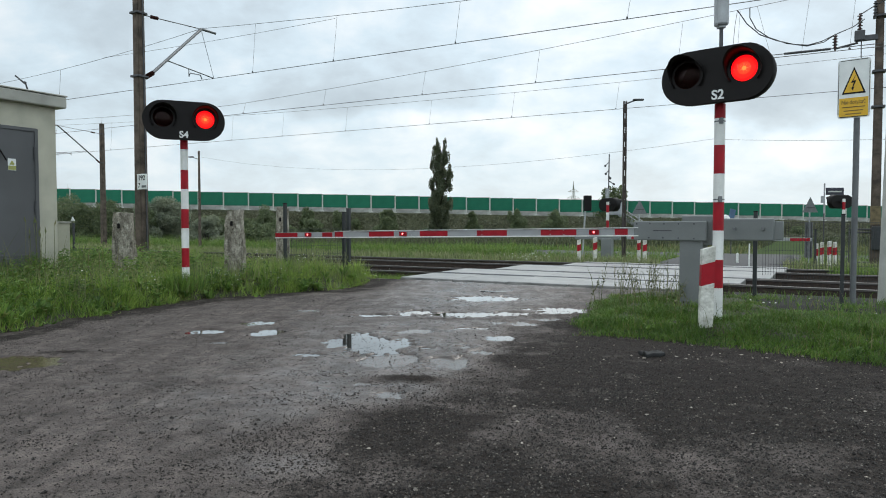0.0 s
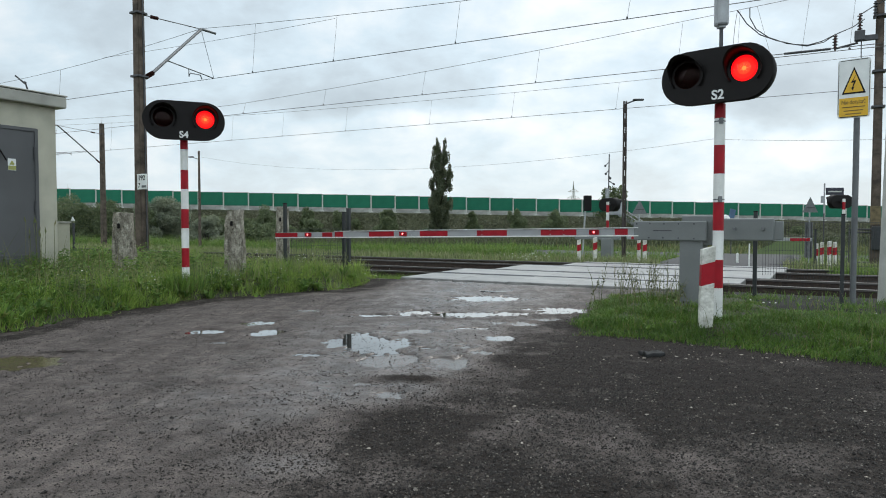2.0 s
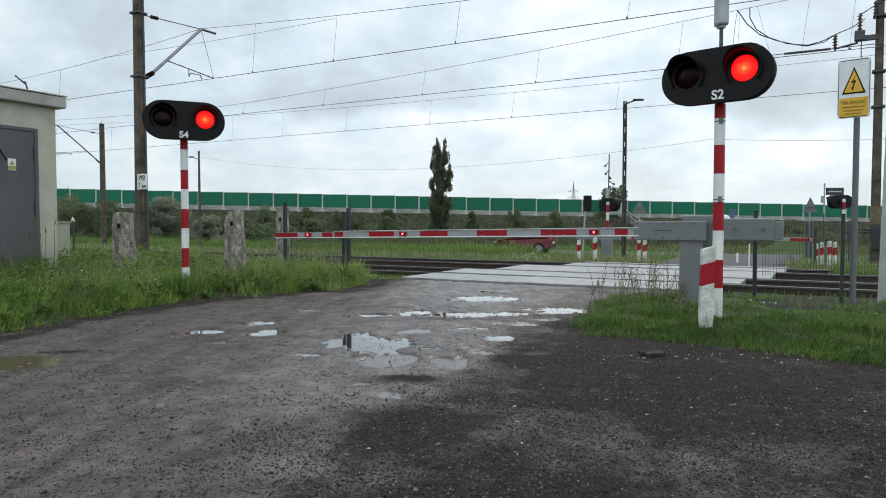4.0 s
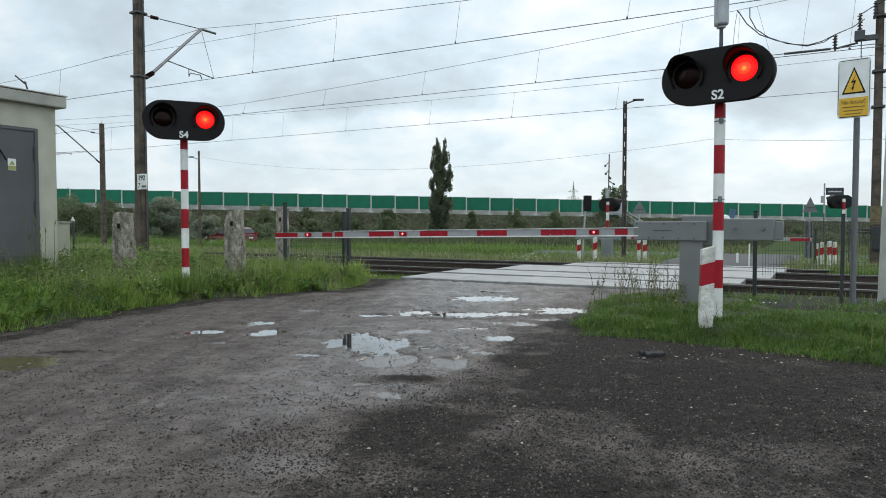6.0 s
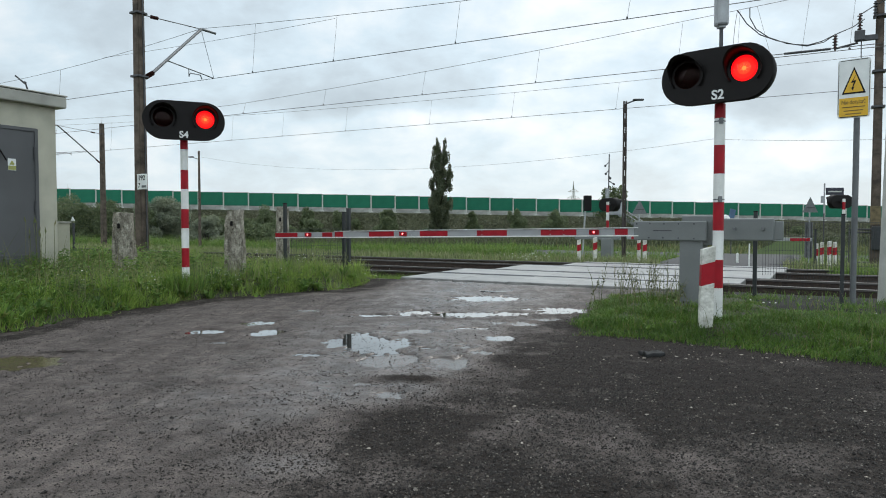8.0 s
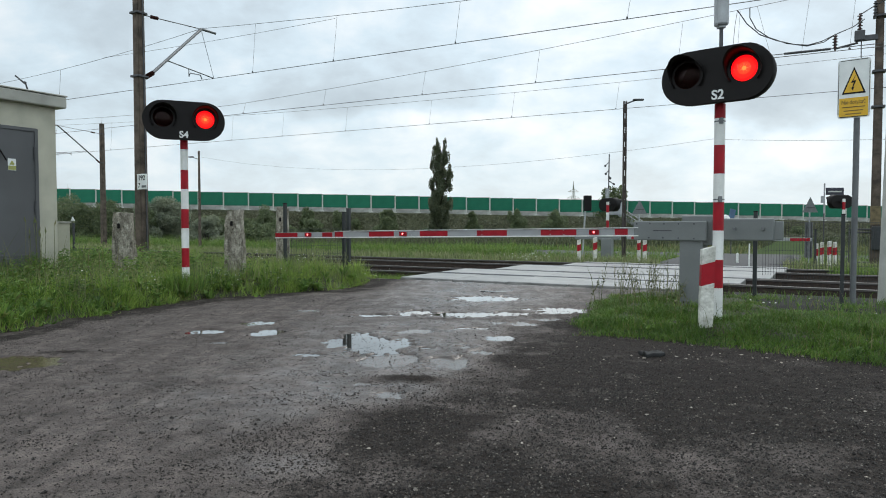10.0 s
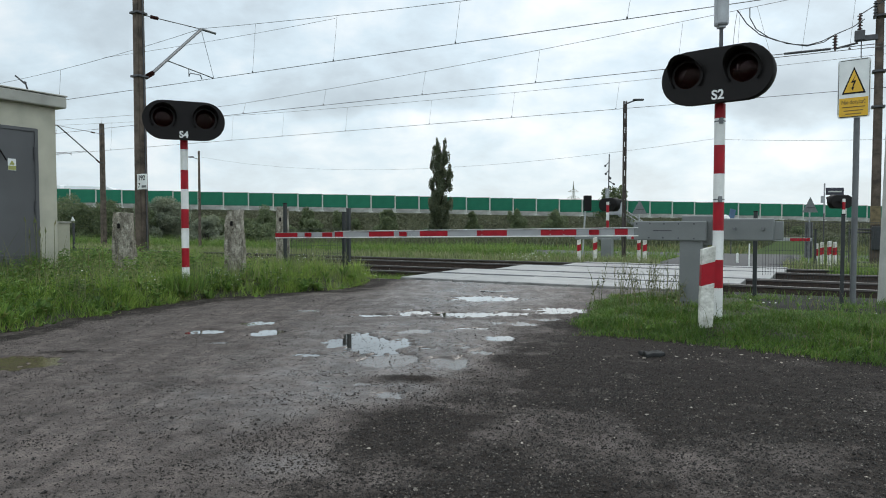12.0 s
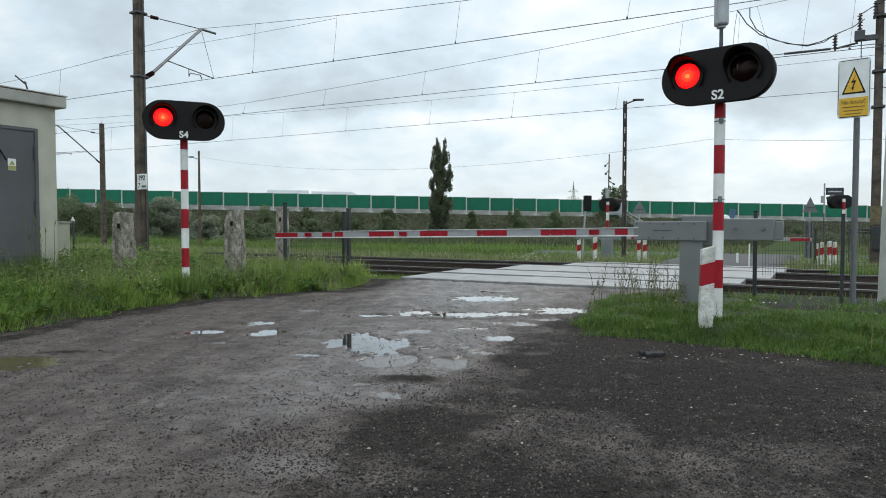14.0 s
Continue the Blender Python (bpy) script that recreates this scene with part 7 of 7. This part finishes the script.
def red_car():
    """Small hatchback; nose towards -x, its middle at the origin."""
    c = thing("red_car", Matrix.Identity(4), "dark red five-door hatchback driving along the far road", "car")
    side = [(-2.08, 0.38), (-2.10, 0.62), (-2.02, 0.74), (-1.75, 0.83), (-1.05, 0.95), (0.0, 0.98), (1.2, 1.0), (1.92, 1.0), (2.04, 0.92), (2.08, 0.55), (2.02, 0.33), (1.0, 0.24), (-1.0, 0.24), (-1.9, 0.28)]
    bm = bmesh.new()
    vs = prism(bm, side, -0.84, 0.84, "y")
    for v in vs:
        k = 1 - 0.10 * max(0, (abs(v.co.x) - 1.4) / 0.7) ** 2
        v.co.y *= k * (0.95 if v.co.z > 0.9 or v.co.z < 0.3 else 1.0)
    bmesh.ops.bevel(bm, geom=[e for e in bm.edges if abs(e.verts[0].co.y) > 0.6 and e.verts[0].co.y * e.verts[1].co.y > 0], offset=0.05, segments=2, affect="EDGES")
    body = part("body", bm, CARRED, c, "dark red car body")
    # wheel wells
    for x in (-1.28, 1.25):
        bm = bmesh.new()
        for s in (-1, 1):
            rod(bm, (x, s * 0.70, 0.32), (x, s * 0.848, 0.32), 0.37, n=24)
        part("wheel_arch", bm, BLACK, body, "black wheel arch")
    roof = [(-1.05, 0.94), (-0.38, 1.42), (-0.1, 1.49), (0.6, 1.52), (1.3, 1.48), (1.66, 1.40), (1.98, 0.98)]
    bm = bmesh.new()
    vs = prism(bm, roof, -0.78, 0.78, "y")
    for v in vs:
        v.co.y *= 1 - 0.26 * max(0, v.co.z - 0.96)
    bmesh.ops.bevel(bm, geom=[e for e in bm.edges if e.verts[0].co.y * e.verts[1].co.y > 0], offset=0.05, segments=2, affect="EDGES")
    cab = part("cabin", bm, CARRED, c, "red roof and pillars")
    for s in (-1, 1):
        for pts in ([(-0.82, 1.0), (-0.30, 1.38), (0.22, 1.42), (0.22, 1.0)], [(0.30, 1.0), (0.30, 1.42), (1.0, 1.41), (1.12, 1.0)], [(1.20, 1.02), (1.10, 1.40), (1.42, 1.36), (1.66, 1.08)]):
            bm = bmesh.new()
            va = [bm.verts.new((x, s * 0.79 * (1 - 0.26 * (z - 0.96)), z)) for x, z in pts]
            vb = [bm.verts.new((x, s * 0.77 * (1 - 0.26 * (z - 0.96)), z)) for x, z in pts]
            bm.faces.new(va)
            bm.faces.new(vb[::-1])
            for i in range(4):
                bm.faces.new((va[i], vb[i], vb[(i + 1) % 4], va[(i + 1) % 4]))
            part("side_window", bm, GLASS, cab, "dark side window")
    for a, b, w0, w1 in (((-1.03, 1.0), (-0.42, 1.42), 0.70, 0.64), ((1.97, 1.04), (1.70, 1.38), 0.66, 0.60)):
        bm = bmesh.new()
        off = 0.012 * (-1 if a[0] < 0 else 1)
        q = [(a[0] + off, -w0, a[1]), (a[0] + off, w0, a[1]), (b[0] + off, w1, b[1]), (b[0] + off, -w1, b[1])]
        va, vb = [bm.verts.new(p) for p in q], [bm.verts.new((p[0] - off * 2, p[1], p[2])) for p in q]
        bm.faces.new(va)
        bm.faces.new(vb[::-1])
        for i in range(4):
            bm.faces.new((va[i], vb[i], vb[(i + 1) % 4], va[(i + 1) % 4]))
        part("windscreen" if a[0] < 0 else "rear_window", bm, GLASS, cab, "dark glass")
    for s in (-1, 1):
        part("headlight", bm_box((-2.0, s * 0.62, 0.70), (0.22, 0.32, 0.15), 0.04), LAMPGLASS, body, "clear headlight")
        part("tail_light", bm_box((1.97, s * 0.72, 0.95), (0.16, 0.16, 0.38), 0.03), REDP, body, "red tail light")
        part("door_mirror", bm_box((-0.72, s * 0.90, 1.02), (0.12, 0.16, 0.13), 0.03), CARRED, body)
        part("sill", bm_box((0, s * 0.835, 0.29), (1.7, 0.03, 0.09), 0.01), BLACK, body, "black sill")
    part("bumper", bm_box((-2.08, 0, 0.42), (0.06, 1.3, 0.14), 0.02), BLACK, body, "dark front grille")
    part("number_plate", bm_box((2.09, 0, 0.70), (0.02, 0.5, 0.11), 0), PLASTIC, body, "plain white plate")
    for x in (-1.28, 1.25):
        for s in (-1, 1):
            WHEELS.append(wheel(c, x, s * 0.75, 0.32, 0.20))
    return c


def truck():
    """White drawbar truck: cab and box body, then a box trailer; its nose is at x = 0 and looks towards +x."""
    t = thing("truck", Matrix.Identity(4), "white box truck with a trailer passing behind the noise barrier", "truck")
    part("trailer_box", bm_box((-12.95, 0, 2.55), (7.0, 2.5, 2.85), 0.06), TRAILER, t, "white box trailer")
    part("body_box", bm_box((-5.30, 0, 2.50), (7.0, 2.5, 2.75), 0.06), TRAILER, t, "white box body")
    part("trailer_frame", bm_box((-12.95, 0, 1.0), (6.8, 1.0, 0.22), 0.02), STEEL, t, "dark chassis")
    part("drawbar", bm_box((-9.1, 0, 0.85), (1.4, 0.2, 0.15), 0.02), STEEL, t, "dark drawbar")
    bm = bmesh.new()
    prism(bm, [(-1.75, 0.9), (-0.1, 0.9), (0.0, 1.5), (-0.12, 2.3), (-0.50, 3.05), (-1.0, 3.6), (-1.75, 3.84)], -1.22, 1.22, "y")
    bmesh.ops.bevel(bm, geom=[e for e in bm.edges if e.verts[0].co.y * e.verts[1].co.y > 0], offset=0.08, segments=2, affect="EDGES")
    cab = part("cab", bm, TRAILER, t, "white cab with a roof fairing")
    part("windscreen", bm_box((0, 0, 0), (0.06, 2.1, 0.8), 0.02), GLASS, cab, "dark windscreen", pose(-0.26, 0, 2.60, 0, -26, 0))
    part("tractor_frame", bm_box((-4.5, 0, 0.75), (8.4, 1.0, 0.25), 0.02), STEEL, t)
    for x in (-1.3, -6.8, -10.7, -14.3, -15.4):
        for s in (-1, 1):
            wheel(t, x, s * 1.08, 0.5, 0.3)
    return t


def compact(car):
    """Bring the body to the proportions of a short, tall hatchback."""
    for ob in car.children:
        ob.location.x *= 0.89
        if ob not in WHEELS:
            for sub_part in [ob] + list(ob.children):
                sub_part.data.transform(Matrix.Diagonal((0.89, 1.0, 1.0, 1.0)))


# ---- the motions ----
def flash_rows(side, c, back, front):
    """Lamps take turns: the lit reflector comes up to its lens and draws back into the housing."""
    last, on = round(14.0 * FPS), []
    for k in range(-1, 16):
        t0 = 0.54 + 0.957 * k
        a, b = (t0, t0 + 0.44) if side == "L" else (t0 + 0.455, t0 + 0.957 - 0.05)
        if k < 0:
            if side == "L":
                continue
            a = -0.2
        on.append((math.ceil(a * FPS - 0.001), math.floor(b * FPS + 0.001)))
    lit = [any(a <= f <= b for a, b in on) for f in range(last + 1)]
    keep = [f for f in range(last + 1) if f in (0, last) or lit[f] != lit[f - 1] or lit[f] != lit[f + 1]]
    return [(f / FPS, pose(c[0], c[1] + (front if lit[f] else back), c[2])) for f in keep]


def motions():
    for ob, side, c, back, front in FLASH:
        walk(ob, flash_rows(side, c, back, front))
    ang = math.degrees(math.atan2(-CAR_V.y, -CAR_V.x))
    v = CAR_V.normalized()
    rows = []
    for t in (0.0, 2.6, 5.5, 8.2, 11.0, 14.0):
        s = CAR_V.length * (t - 2.6 - (0.06 if t > 8 else -0.02 if t > 5 else 0.0))
        p = CAR_0 + v * (s - 1.93)
        rows.append((t, pose(p.x, p.y, -0.93 + 0.0037 * max(0.0, s), 0, 0, ang)))
    walk(CAR, rows)
    # rolling wheels: the turn on the wheel's own axle
    for w in WHEELS:
        x, y, z = w.matrix_basis.translation
        spin = CAR_V.length / 0.32
        walk(w, [(i / 30, pose(x, y, z) @ Matrix.Rotation(-spin * i / 30, 4, "Y")) for i in range(0, 421)])
    side = Vector((-WALL_U.y, WALL_U.x, 0))
    ang = math.degrees(math.atan2(WALL_U.y, WALL_U.x))
    rows = []
    for t in (0.0, 7.0, 12.5, 14.0):
        s = -11.1 + 20.8 * (t - 12.5)
        p = WALL_0 + WALL_U * s + side * 8.5
        z = 3.0 - 0.0175 * s
        rows.append((t, pose(p.x, p.y, z, 0, 1.0, ang)))
    walk(TRUCK, rows)


land()
near_road()
verges()
far_roads()
bank()
near_signals()
near_barrier()
far_barrier()
posts_and_fences()
hut()
overhead()
warning_sign()
far_things()
greenery()
grasses()
gravel()
CAR = red_car()
compact(CAR)
TRUCK = truck()
railways()
crossing()
barrier()
motions()
